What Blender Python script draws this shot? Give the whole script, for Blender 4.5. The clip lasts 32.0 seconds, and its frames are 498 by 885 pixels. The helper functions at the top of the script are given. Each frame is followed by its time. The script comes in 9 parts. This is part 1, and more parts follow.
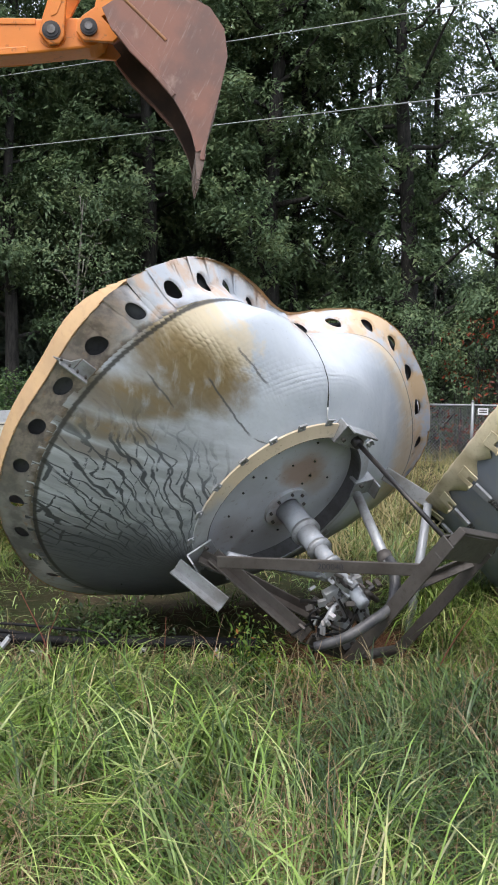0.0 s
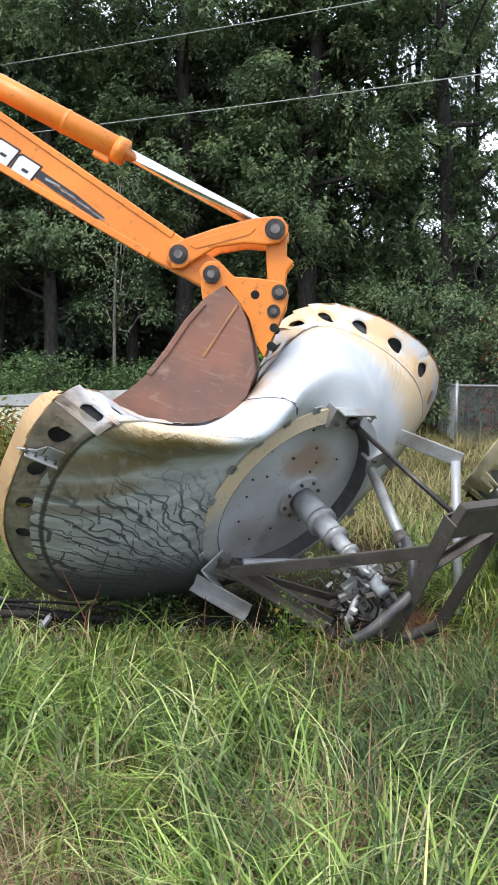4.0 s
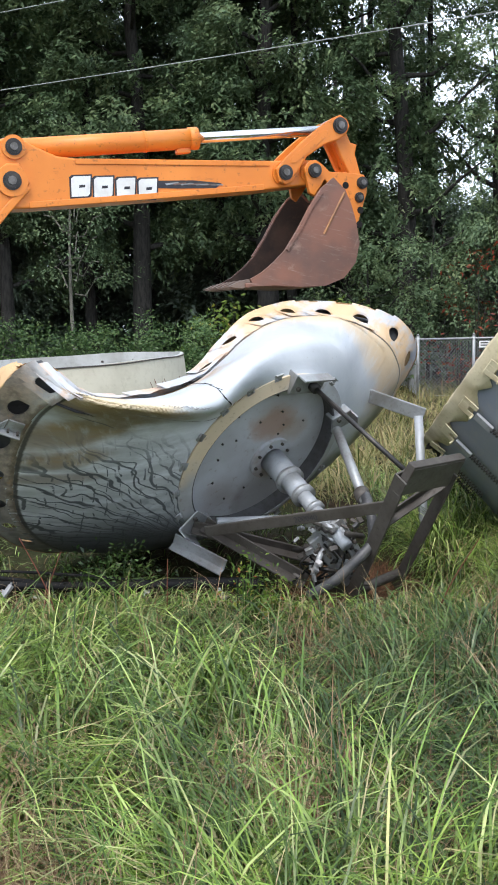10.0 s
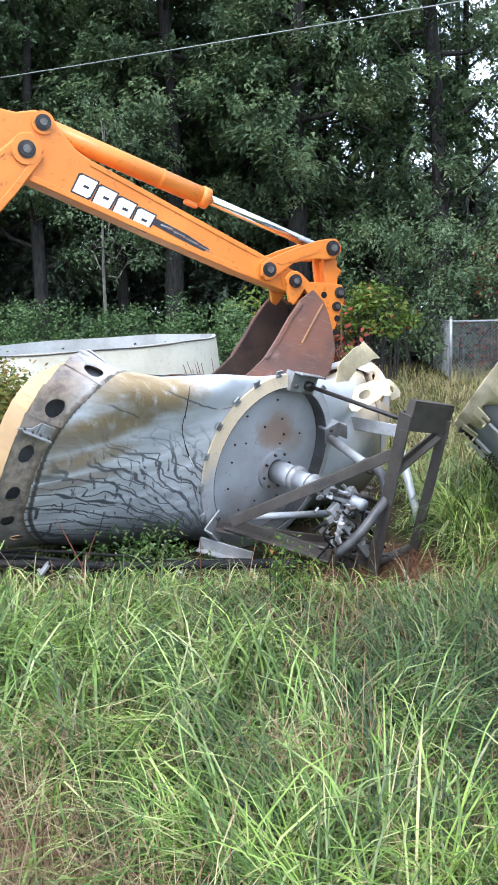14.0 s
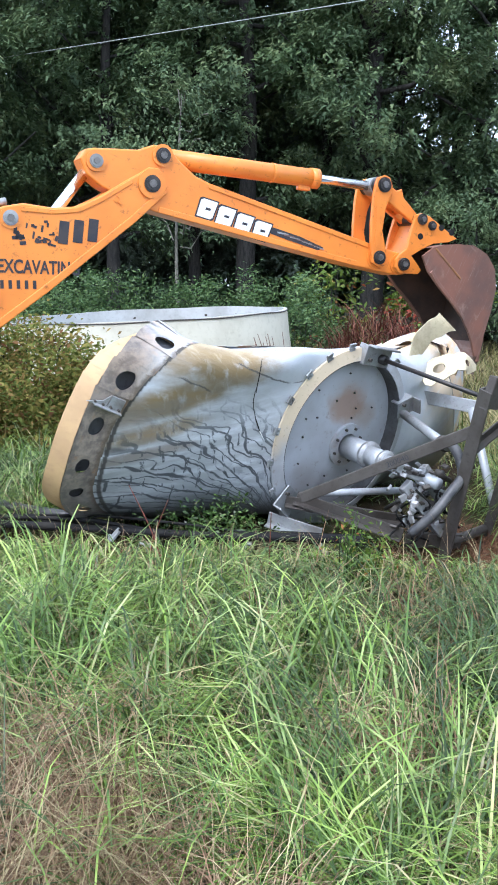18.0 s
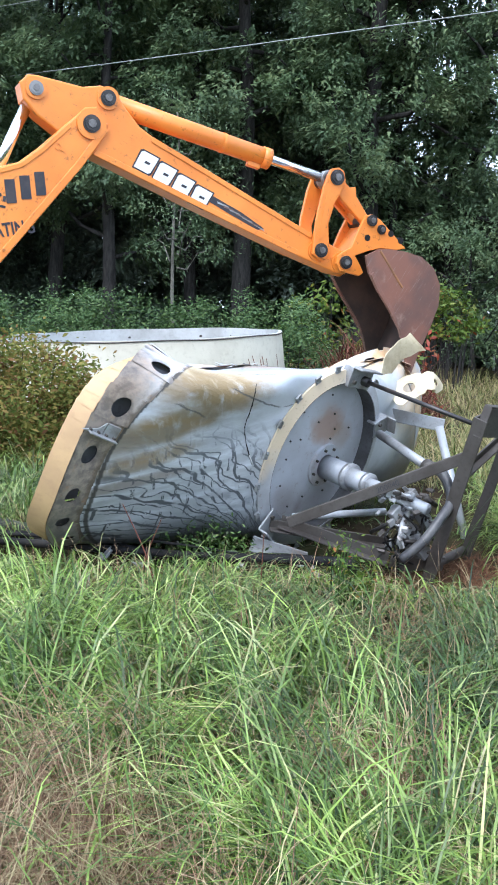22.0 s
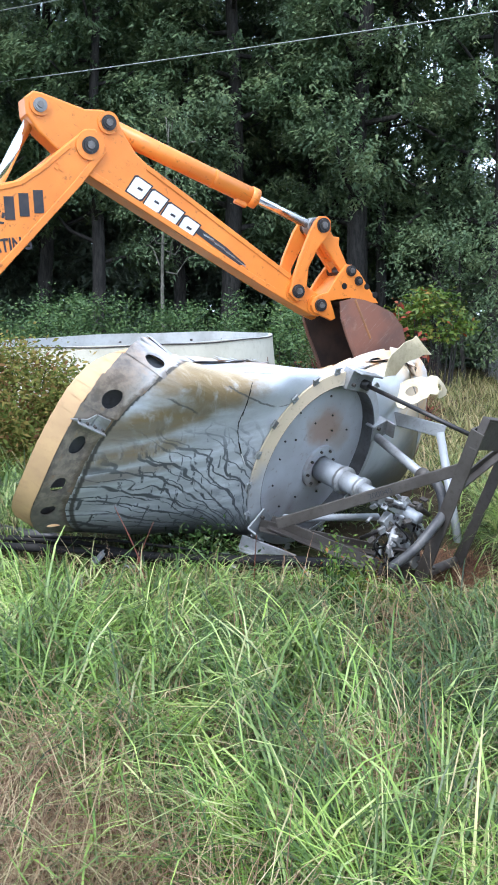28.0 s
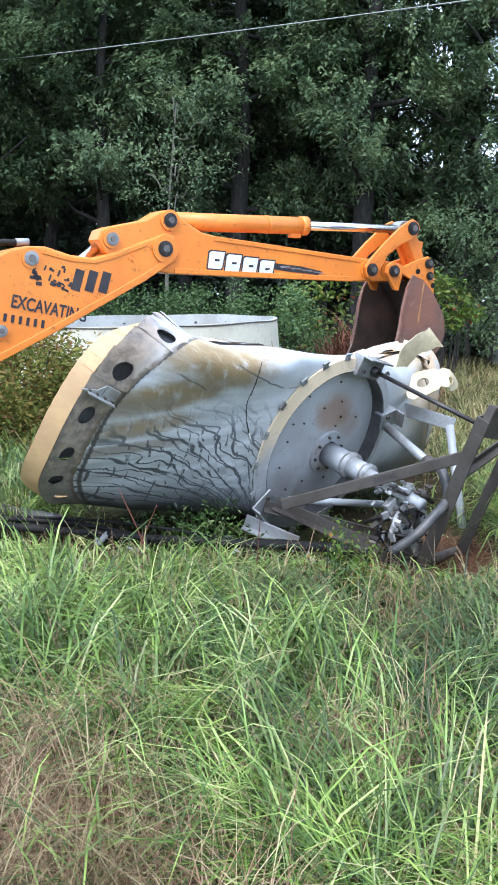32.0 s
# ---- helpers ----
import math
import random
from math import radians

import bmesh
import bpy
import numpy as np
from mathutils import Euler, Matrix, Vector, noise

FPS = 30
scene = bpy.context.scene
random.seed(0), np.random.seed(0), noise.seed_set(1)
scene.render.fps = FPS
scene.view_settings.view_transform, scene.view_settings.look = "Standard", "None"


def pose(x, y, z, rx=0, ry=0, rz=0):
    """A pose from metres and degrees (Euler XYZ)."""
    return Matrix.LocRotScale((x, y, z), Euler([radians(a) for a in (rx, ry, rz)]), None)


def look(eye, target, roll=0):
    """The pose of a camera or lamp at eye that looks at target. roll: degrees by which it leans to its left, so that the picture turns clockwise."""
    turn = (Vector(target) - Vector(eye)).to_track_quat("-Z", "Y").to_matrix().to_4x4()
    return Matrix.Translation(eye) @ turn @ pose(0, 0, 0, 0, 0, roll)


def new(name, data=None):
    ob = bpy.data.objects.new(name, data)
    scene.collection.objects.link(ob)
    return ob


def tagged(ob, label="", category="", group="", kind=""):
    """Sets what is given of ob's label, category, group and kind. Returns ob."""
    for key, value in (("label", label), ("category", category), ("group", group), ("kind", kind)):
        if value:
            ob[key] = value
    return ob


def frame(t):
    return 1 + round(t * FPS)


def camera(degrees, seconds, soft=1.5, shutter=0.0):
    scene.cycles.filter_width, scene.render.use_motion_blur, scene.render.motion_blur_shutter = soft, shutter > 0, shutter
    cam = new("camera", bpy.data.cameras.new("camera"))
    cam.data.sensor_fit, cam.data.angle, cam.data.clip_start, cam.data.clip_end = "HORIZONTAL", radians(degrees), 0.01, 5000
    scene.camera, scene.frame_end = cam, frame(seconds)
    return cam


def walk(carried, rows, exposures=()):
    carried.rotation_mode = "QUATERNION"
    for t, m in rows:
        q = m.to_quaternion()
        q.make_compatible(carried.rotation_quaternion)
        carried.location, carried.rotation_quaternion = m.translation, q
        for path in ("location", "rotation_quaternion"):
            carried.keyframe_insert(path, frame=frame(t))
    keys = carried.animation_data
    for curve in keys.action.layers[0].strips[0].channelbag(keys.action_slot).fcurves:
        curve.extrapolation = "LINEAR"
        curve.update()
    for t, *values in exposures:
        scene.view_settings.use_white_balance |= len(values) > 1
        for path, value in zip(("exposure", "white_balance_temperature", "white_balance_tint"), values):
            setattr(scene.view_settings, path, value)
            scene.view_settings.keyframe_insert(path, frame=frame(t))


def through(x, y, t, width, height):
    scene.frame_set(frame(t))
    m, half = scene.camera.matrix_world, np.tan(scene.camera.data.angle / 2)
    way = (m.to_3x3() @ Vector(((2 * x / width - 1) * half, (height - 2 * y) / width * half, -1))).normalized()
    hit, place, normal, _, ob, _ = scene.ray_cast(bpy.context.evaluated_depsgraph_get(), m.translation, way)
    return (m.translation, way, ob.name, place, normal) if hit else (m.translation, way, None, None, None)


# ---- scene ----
cam = camera(29.4, 32.0, soft=1.8)
PATH = [
    (0.0, (0.014, -0.030, 1.572), (0.014, 6.958, 1.157), 1.00),
    (0.5, (0.000, -0.029, 1.569), (-0.055, 6.957, 1.124), 2.13),
    (1.0, (0.004, -0.033, 1.562), (-0.075, 6.955, 1.151), 2.30),
    (1.5, (0.009, -0.037, 1.557), (-0.051, 6.949, 1.123), 2.04),
    (2.0, (0.009, -0.022, 1.549), (0.059, 6.958, 1.022), 2.23),
    (2.5, (0.005, -0.022, 1.552), (0.055, 6.958, 1.025), 2.20),
    (3.0, (0.011, -0.017, 1.553), (-0.083, 6.963, 1.025), 1.47),
    (3.5, (0.003, -0.010, 1.554), (-0.185, 6.967, 1.021), 1.19),
    (4.0, (0.005, -0.014, 1.553), (-0.269, 6.959, 1.006), 0.76),
    (4.5, (0.016, -0.001, 1.543), (-0.232, 6.968, 0.933), 0.25),
    (6.5, (0.021, 0.001, 1.548), (-0.277, 6.964, 0.894), -0.61),
    (7.0, (0.024, -0.006, 1.542), (-0.194, 6.958, 0.858), -0.65),
    (7.5, (0.023, 0.002, 1.540), (-0.168, 6.953, 0.733), -0.42),
    (8.0, (0.022, 0.008, 1.540), (-0.210, 6.957, 0.728), -0.82),
    (8.5, (0.030, 0.025, 1.538), (-0.110, 6.982, 0.776), -1.31),
    (9.0, (0.037, 0.030, 1.539), (-0.032, 6.998, 0.865), -1.38),
    (9.5, (0.048, 0.041, 1.538), (-0.001, 7.005, 0.828), -1.33),
    (10.0, (0.050, 0.050, 1.536), (0.025, 7.000, 0.704), -1.13),
    (10.5, (0.050, 0.046, 1.535), (0.036, 6.990, 0.644), -1.21),
    (11.0, (0.056, 0.042, 1.529), (0.150, 6.975, 0.573), -1.44),
    (11.5, (0.059, 0.029, 1.528), (0.208, 6.959, 0.547), -1.67),
    (12.0, (0.058, 0.017, 1.533), (0.178, 6.943, 0.520), -1.87),
    (12.5, (0.061, 0.025, 1.530), (0.191, 6.943, 0.470), -1.78),
    (13.0, (0.055, 0.022, 1.532), (0.152, 6.940, 0.471), -1.36),
    (13.5, (0.047, 0.011, 1.536), (0.006, 6.938, 0.533), -1.19),
    (14.0, (0.039, 0.001, 1.548), (-0.215, 6.930, 0.587), -1.11),
    (14.5, (0.024, 0.002, 1.548), (-0.368, 6.925, 0.590), -0.44),
    (15.0, (0.017, 0.017, 1.545), (-0.372, 6.934, 0.537), 0.01),
    (15.5, (0.009, 0.026, 1.539), (-0.472, 6.922, 0.439), -0.33),
    (17.5, (-0.006, 0.011, 1.536), (-0.713, 6.882, 0.404), -0.34),
    (18.0, (-0.015, 0.012, 1.536), (-0.734, 6.880, 0.393), 0.27),
    (18.5, (-0.021, 0.010, 1.537), (-0.733, 6.881, 0.403), 0.68),
    (19.0, (-0.028, -0.000, 1.541), (-0.790, 6.874, 0.460), 1.05),
    (19.5, (-0.030, -0.001, 1.537), (-0.813, 6.877, 0.495), 1.28),
    (20.0, (-0.035, -0.002, 1.538), (-0.802, 6.883, 0.532), 1.53),
    (20.5, (-0.035, -0.007, 1.537), (-0.778, 6.881, 0.539), 1.71),
    (21.0, (-0.038, -0.007, 1.536), (-0.776, 6.882, 0.536), 1.85),
    (21.5, (-0.035, -0.010, 1.538), (-0.758, 6.883, 0.559), 1.71),
    (22.0, (-0.030, -0.013, 1.539), (-0.689, 6.886, 0.553), 1.49),
    (22.5, (-0.032, -0.014, 1.536), (-0.666, 6.883, 0.525), 1.49),
    (23.0, (-0.031, -0.009, 1.535), (-0.723, 6.875, 0.472), 1.31),
    (23.5, (-0.038, 0.001, 1.534), (-0.748, 6.883, 0.465), 1.30),
    (24.0, (-0.029, 0.003, 1.534), (-0.597, 6.889, 0.417), 1.26),
    (24.5, (-0.036, 0.009, 1.528), (-0.518, 6.894, 0.359), 1.41),
    (25.0, (-0.036, 0.012, 1.525), (-0.558, 6.892, 0.349), 1.08),
    (25.5, (-0.027, 0.011, 1.525), (-0.551, 6.894, 0.366), 0.44),
    (27.5, (-0.028, -0.022, 1.528), (-0.649, 6.880, 0.536), 0.62),
    (28.0, (-0.025, -0.025, 1.528), (-0.626, 6.883, 0.573), 0.93),
    (28.5, (-0.034, -0.031, 1.530), (-0.626, 6.884, 0.620), 1.30),
    (29.0, (-0.038, -0.031, 1.526), (-0.642, 6.885, 0.626), 1.60),
    (29.5, (-0.035, -0.029, 1.525), (-0.683, 6.871, 0.545), 1.54),
    (30.0, (-0.026, -0.025, 1.523), (-0.678, 6.867, 0.484), 1.22),
    (30.5, (-0.018, -0.018, 1.523), (-0.650, 6.864, 0.416), 1.09),
    (31.0, (-0.026, -0.012, 1.526), (-0.655, 6.872, 0.421), 1.28),
    (31.5, (-0.033, -0.005, 1.524), (-0.662, 6.887, 0.471), 1.45),
    (32.0, (-0.044, -0.011, 1.527), (-0.653, 6.879, 0.452), 1.79),
]
walk(cam, [(t, look(eye, target, roll)) for t, eye, target, roll in PATH],
     exposures=[(0.0, 0.82, 6500, 14), (1.0, 0.92, 6500, 12), (3.0, 1.04, 6500, 11), (5.0, 0.92, 6500, 12), (6.5, 0.70, 6500, 12), (8.2, 0.70, 6500, 13), (9.0, 0.80, 6450, 12), (10.0, 0.92, 6350, 11), (10.8, 1.30, 6100, 10),
                (12.5, 1.38, 5900, 11), (16.0, 1.32, 5750, 12), (32.0, 1.32, 5700, 11)])

# ---- sky and light: a bright overcast afternoon ----
SUN_EL, SUN_AZ = 58.0, 200.0
world = bpy.data.worlds.new("overcast_sky")
scene.world = world
world.use_nodes = True
wn, wl = world.node_tree.nodes, world.node_tree.links
sky = wn.new("ShaderNodeTexSky")
sky.sky_type, sky.sun_disc = "NISHITA", False
sky.sun_elevation, sky.sun_rotation = radians(SUN_EL), radians(SUN_AZ)
sky.dust_density, sky.air_density, sky.ozone_density = 5.0, 1.0, 0.6
haze = wn.new("ShaderNodeMix")
haze.data_type = "RGBA"
haze.inputs[0].default_value = 0.75
haze.inputs[7].default_value = (7.0, 7.9, 8.9, 1)
wl.new(sky.outputs[0], haze.inputs[6])
wl.new(haze.outputs[2], wn["Background"].inputs[0])
wn["Background"].inputs[1].default_value = 0.13

sun_data = bpy.data.lights.new("sun", "SUN")
sun_data.energy, sun_data.angle, sun_data.color = 1.2, radians(25), (1.0, 0.98, 0.94)
sun = new("sun", sun_data)
sun.matrix_world = look((0, 0, 0), (-math.sin(radians(SUN_AZ)) * math.cos(radians(SUN_EL)),
                                    -math.cos(radians(SUN_AZ)) * math.cos(radians(SUN_EL)), -math.sin(radians(SUN_EL))))


# ---- materials ----
class Mat:
    """A principled material with a few ready node chains."""

    def __init__(self, name, rough=0.6, metal=0.0, spec=0.5):
        self.m = bpy.data.materials.new(name)
        self.m.use_nodes = True
        self.n, self.l = self.m.node_tree.nodes, self.m.node_tree.links
        self.b = self.n["Principled BSDF"]
        self.b.inputs["Roughness"].default_value = rough
        self.b.inputs["Metallic"].default_value = metal
        self.b.inputs["Specular IOR Level"].default_value = spec
        self.coord = self.n.new("ShaderNodeTexCoord")

    def link(self, a, b):
        self.l.new(a, b)

    def mapped(self, out="Object", scale=(1, 1, 1), rot=(0, 0, 0), loc=(0, 0, 0)):
        mp = self.n.new("ShaderNodeMapping")
        mp.inputs["Scale"].default_value = scale
        mp.inputs["Rotation"].default_value = [radians(a) for a in rot]
        mp.inputs["Location"].default_value = loc
        self.link(self.coord.outputs[out], mp.inputs[0])
        return mp.outputs[0]

    def noise(self, vec, scale, detail=4.0, rough=0.55, dist=0.0):
        t = self.n.new("ShaderNodeTexNoise")
        t.inputs["Scale"].default_value, t.inputs["Detail"].default_value = scale, detail
        t.inputs["Roughness"].default_value, t.inputs["Distortion"].default_value = rough, dist
        if vec:
            self.link(vec, t.inputs["Vector"])
        return t.outputs["Fac"]

    def ramp(self, fac, stops):
        r = self.n.new("ShaderNodeValToRGB")
        els = r.color_ramp.elements
        while len(els) < len(stops):
            els.new(0.5)
        for e, (p, c) in zip(els, stops):
            e.position = p
            e.color = (*c, 1) if len(c) == 3 else c
        self.link(fac, r.inputs[0])
        return r.outputs[0]

    def mask(self, fac, lo, hi):
        r = self.n.new("ShaderNodeMapRange")
        r.interpolation_type = "SMOOTHSTEP"
        r.inputs[1].default_value, r.inputs[2].default_value = lo, hi
        self.link(fac, r.inputs[0])
        return r.outputs[0]

    def math(self, op, a, b):
        m = self.n.new("ShaderNodeMath")
        m.operation = op
        for i, v in enumerate((a, b)):
            if isinstance(v, (int, float)):
                m.inputs[i].default_value = v
            else:
                self.link(v, m.inputs[i])
        return m.outputs[0]

    def mix(self, fac, a, b, mode="MIX"):
        m = self.n.new("ShaderNodeMix")
        m.data_type, m.blend_type = "RGBA", mode
        for i, v in ((0, fac), (6, a), (7, b)):
            if isinstance(v, (int, float)):
                m.inputs[i].default_value = v
            elif isinstance(v, tuple):
                m.inputs[i].default_value = (*v, 1)
            else:
                self.link(v, m.inputs[i])
        return m.outputs[2]

    def color(self, out):
        if isinstance(out, tuple):
            self.b.inputs["Base Color"].default_value = (*out, 1)
        else:
            self.link(out, self.b.inputs["Base Color"])
        return self

    def rough(self, out):
        self.link(out, self.b.inputs["Roughness"])
        return self

    def bump(self, fac, strength=0.3, dist=0.01):
        b = self.n.new("ShaderNodeBump")
        b.inputs["Strength"].default_value, b.inputs["Distance"].default_value = strength, dist
        self.link(fac, b.inputs["Height"])
        self.link(b.outputs[0], self.b.inputs["Normal"])
        return self

    def rand(self):
        return self.n.new("ShaderNodeObjectInfo").outputs["Random"]

    def island(self):
        return self.n.new("ShaderNodeNewGeometry").outputs["Random Per Island"]


def worn_mat(name, base, dirt, rough=0.55, metal=0.0, scale=3.0, amount=0.6, bump=0.15, out="Object"):
    """Painted or bare stuff with stains at two scales."""
    m = Mat(name, rough, metal)
    v = m.mapped(out)
    big, fine = m.noise(v, scale, 5), m.noise(v, scale * 9, 6, 0.65)
    f = m.math("MULTIPLY", m.mask(big, 0.42, 0.68), amount)
    tone = m.mix(f, base, dirt)
    tone = m.mix(m.math("MULTIPLY", m.mask(fine, 0.5, 0.72), amount * 0.7), tone, dirt)
    m.color(tone)
    m.rough(m.math("ADD", m.math("MULTIPLY", fine, 0.3), rough - 0.15))
    m.bump(fine, bump, 0.004)
    return m.m


def shell_mat():
    """Weathered white-grey paint of the dish: drip stains, rust-brown runs, cream patches, low edge darkened for stains
    and shade.
    """
    m = Mat("weathered_dish_paint", 0.38, 0.0, 0.5)
    uv = m.mapped("UV")
    n1, n2, n3 = m.noise(uv, 1.6, 5), m.noise(uv, 9, 6, 0.62), m.noise(uv, 60, 4)
    col = m.mix(m.mask(n1, 0.35, 0.65), (0.51, 0.545, 0.59), (0.63, 0.655, 0.69))

    def blob(x, y, radius, wob=0.5):
        d = m.n.new("ShaderNodeVectorMath")
        d.operation = "DISTANCE"
        m.link(uv, d.inputs[0])
        d.inputs[1].default_value = (x, y, 0)
        return m.mask(m.math("ADD", d.outputs["Value"], m.math("MULTIPLY", m.math("SUBTRACT", n2, 0.5), wob)), radius, radius * 0.45)

    # cream, heat-yellowed paint near the rim
    radial = m.n.new("ShaderNodeVectorMath")
    radial.operation = "LENGTH"
    m.link(uv, radial.inputs[0])
    r = radial.outputs["Value"]
    sep = m.n.new("ShaderNodeSeparateXYZ")
    m.link(uv, sep.inputs[0])
    streak = m.noise(m.mapped("UV", (1.2, 7, 1), (0, 0, 28)), 2.2, 5, 0.6)
    cream = m.math("MULTIPLY", m.mask(m.math("ADD", r, m.math("MULTIPLY", m.math("SUBTRACT", n1, 0.5), 0.6)), 0.98, 1.22),
                   m.mask(m.math("ADD", sep.outputs[0], m.math("MULTIPLY", m.math("SUBTRACT", streak, 0.5), 0.9)), 0.42, 0.85))
    col = m.mix(m.math("MULTIPLY", cream, 0.88), col, (0.70, 0.52, 0.30))
    col = m.mix(m.math("MULTIPLY", m.math("MULTIPLY", m.mask(streak, 0.52, 0.66), m.mask(sep.outputs[0], 0.45, 0.8)), 0.4), col, (0.66, 0.68, 0.70))
    col = m.mix(m.math("MULTIPLY", blob(-0.78, 1.00, 0.30, 0.4), 0.85), col, (0.72, 0.58, 0.36))
    col = m.mix(m.math("MULTIPLY", blob(-0.56, 0.96, 0.16, 0.3), 0.7), col, (0.70, 0.58, 0.40))
    col = m.mix(m.math("MULTIPLY", blob(0.06, 1.30, 0.26), 0.6), col, (0.58, 0.40, 0.24))
    # olive-brown brushed smears
    mott = m.noise(m.mapped("UV", (11, 3.2, 1), (0, 0, -18)), 2.0, 5, 0.66, 0.4)

    def smear(x, y, rx, ry, turn, k, tone=(0.25, 0.170, 0.070)):
        c, s = math.cos(radians(turn)), math.sin(radians(turn))
        px, py = m.math("SUBTRACT", sep.outputs[0], x), m.math("SUBTRACT", sep.outputs[1], y)
        a = m.math("DIVIDE", m.math("ADD", m.math("MULTIPLY", px, c), m.math("MULTIPLY", py, s)), rx)
        b = m.math("DIVIDE", m.math("SUBTRACT", m.math("MULTIPLY", py, c), m.math("MULTIPLY", px, s)), ry)
        d = m.math("ADD", m.math("ADD", m.math("MULTIPLY", a, a), m.math("MULTIPLY", b, b)), m.math("MULTIPLY", m.math("SUBTRACT", n2, 0.5), 1.3))
        f = m.math("MULTIPLY", m.mask(d, 1.35, 0.15), m.mask(mott, 0.10, 0.52))
        return m.mix(m.math("MULTIPLY", f, k), col, tone)

    col = smear(-0.80, 0.78, 0.34, 0.20, -8, 0.95)
    col = smear(-1.02, 0.56, 0.26, 0.12, 14, 0.95)
    col = smear(-1.13, 0.35, 0.24, 0.075, 10, 0.9)
    col = smear(-1.18, 0.19, 0.22, 0.05, 4, 0.7, (0.20, 0.125, 0.065))
    col = smear(-1.27, 0.60, 0.09, 0.34, 20, 0.55, (0.26, 0.17, 0.09))
    # dark drips: long runs that fan out from the hub's low clip, and short ones that hang from them
    wob = m.n.new("ShaderNodeTexNoise")
    wob.inputs["Scale"].default_value, wob.inputs["Detail"].default_value = 3.5, 3.0
    m.link(uv, wob.inputs["Vector"])
    wsep = m.n.new("ShaderNodeSeparateXYZ")
    m.link(wob.outputs["Color"], wsep.inputs[0])
    dx = m.math("SUBTRACT", -0.35, sep.outputs[0])
    dy = m.math("ADD", sep.outputs[1], 0.65)
    ang = m.math("ARCTAN2", dy, dx)
    rad = m.math("SQRT", m.math("ADD", m.math("MULTIPLY", dx, dx), m.math("MULTIPLY", dy, dy)), 0.0)

    def runs(along, every, warp, vec, seed, width):
        """Thin wandering lines of even width: every so far along a coordinate, pushed about by noise."""
        push = m.math("MULTIPLY", m.noise(m.mapped("UV", vec, loc=(seed, seed * 0.7, 0)), 1.0, 2, 0.45), warp)
        saw = m.math("FRACT", m.math("ADD", m.math("MULTIPLY", along, every), push), 0.0)
        return m.mask(m.math("ABSOLUTE", m.math("SUBTRACT", saw, 0.5), 0.0), width, width * 0.45)

    fan = m.math("MAXIMUM", runs(ang, 9.0, 2.6, (3.2, 3.2, 1), 0.0, 0.10), runs(ang, 12.0, 3.6, (4.5, 4.5, 1), 5.3, 0.085))
    fan = m.math("MULTIPLY", fan, m.mask(m.noise(uv, 6.0, 3), 0.33, 0.45))
    fan = m.math("MAXIMUM", fan, m.math("MULTIPLY", runs(ang, 16.0, 3.0, (8, 8, 1), 9.1, 0.12), m.mask(rad, 0.62, 0.30)))
    hang = m.math("MULTIPLY", runs(sep.outputs[0], 17.0, 1.6, (9, 3.0, 1), 2.3, 0.09), m.mask(m.noise(uv, 9.0, 3), 0.50, 0.56))
    drip = m.math("MULTIPLY", m.math("MAXIMUM", fan, hang), blob(-0.98, -0.16, 0.76, 0.35))
    wash = m.math("MULTIPLY", blob(-1.08, 0.02, 0.90, 0.5), m.mask(m.noise(m.mapped("UV", (1.5, 5, 1), (0, 0, 20)), 2.4, 5, 0.6), 0.28, 0.60))
    col = m.mix(m.math("MULTIPLY", wash, 0.55), col, (0.20, 0.205, 0.20))
    col = m.mix(m.math("MULTIPLY", drip, 0.9), col, (0.050, 0.057, 0.068))
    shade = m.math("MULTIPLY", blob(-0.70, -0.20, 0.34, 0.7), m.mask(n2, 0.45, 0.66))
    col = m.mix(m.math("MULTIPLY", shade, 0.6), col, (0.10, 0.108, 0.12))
    # low part darkened in the colour: stains together with shade near the ground
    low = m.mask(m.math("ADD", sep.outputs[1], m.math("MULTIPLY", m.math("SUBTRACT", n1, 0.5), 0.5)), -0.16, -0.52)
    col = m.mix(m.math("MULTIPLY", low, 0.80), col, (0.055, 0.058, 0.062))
    joint = m.math("ABSOLUTE", m.math("SUBTRACT", r, 1.322), 0.0)
    col = m.mix(m.math("MULTIPLY", m.mask(joint, 0.010, 0.003), 0.9), col, (0.045, 0.042, 0.04))

    def line(ax, ay, bx, by, w, k):
        """A thin dark run between two points of the sheet."""
        ln = math.hypot(bx - ax, by - ay)
        ux, uy = (bx - ax) / ln, (by - ay) / ln
        px, py = m.math("SUBTRACT", sep.outputs[0], ax), m.math("SUBTRACT", sep.outputs[1], ay)
        along = m.math("ADD", m.math("MULTIPLY", px, ux), m.math("MULTIPLY", py, uy))
        off = m.math("ABSOLUTE", m.math("ADD", m.math("SUBTRACT", m.math("MULTIPLY", px, uy), m.math("MULTIPLY", py, ux)), m.math("MULTIPLY", m.math("SUBTRACT", n2, 0.5), 0.04)), 0.0)
        f = m.math("MULTIPLY", m.mask(off, w, w * 0.3), m.math("MULTIPLY", m.mask(along, 0.0, 0.03), m.mask(along, ln, ln - 0.05)))
        return m.math("MULTIPLY", f, k)

    for seg in ((-1.03, 0.72, -0.87, 0.57, 0.008, 0.7), (-0.74, 0.80, -0.47, 0.49, 0.009, 0.8), (-0.58, 0.98, -0.38, 0.80, 0.010, 0.7), (-0.47, 0.49, -0.36, 0.46, 0.006, 0.7)):
        col = m.mix(line(*seg), col, (0.07, 0.07, 0.075))
    # fine scratches and specks
    scr = m.noise(m.mapped("UV", (3, 40, 1), (0, 0, -35)), 2, 5, 0.7)
    col = m.mix(m.math("MULTIPLY", m.mask(scr, 0.66, 0.74), 0.35), col, (0.16, 0.16, 0.17))
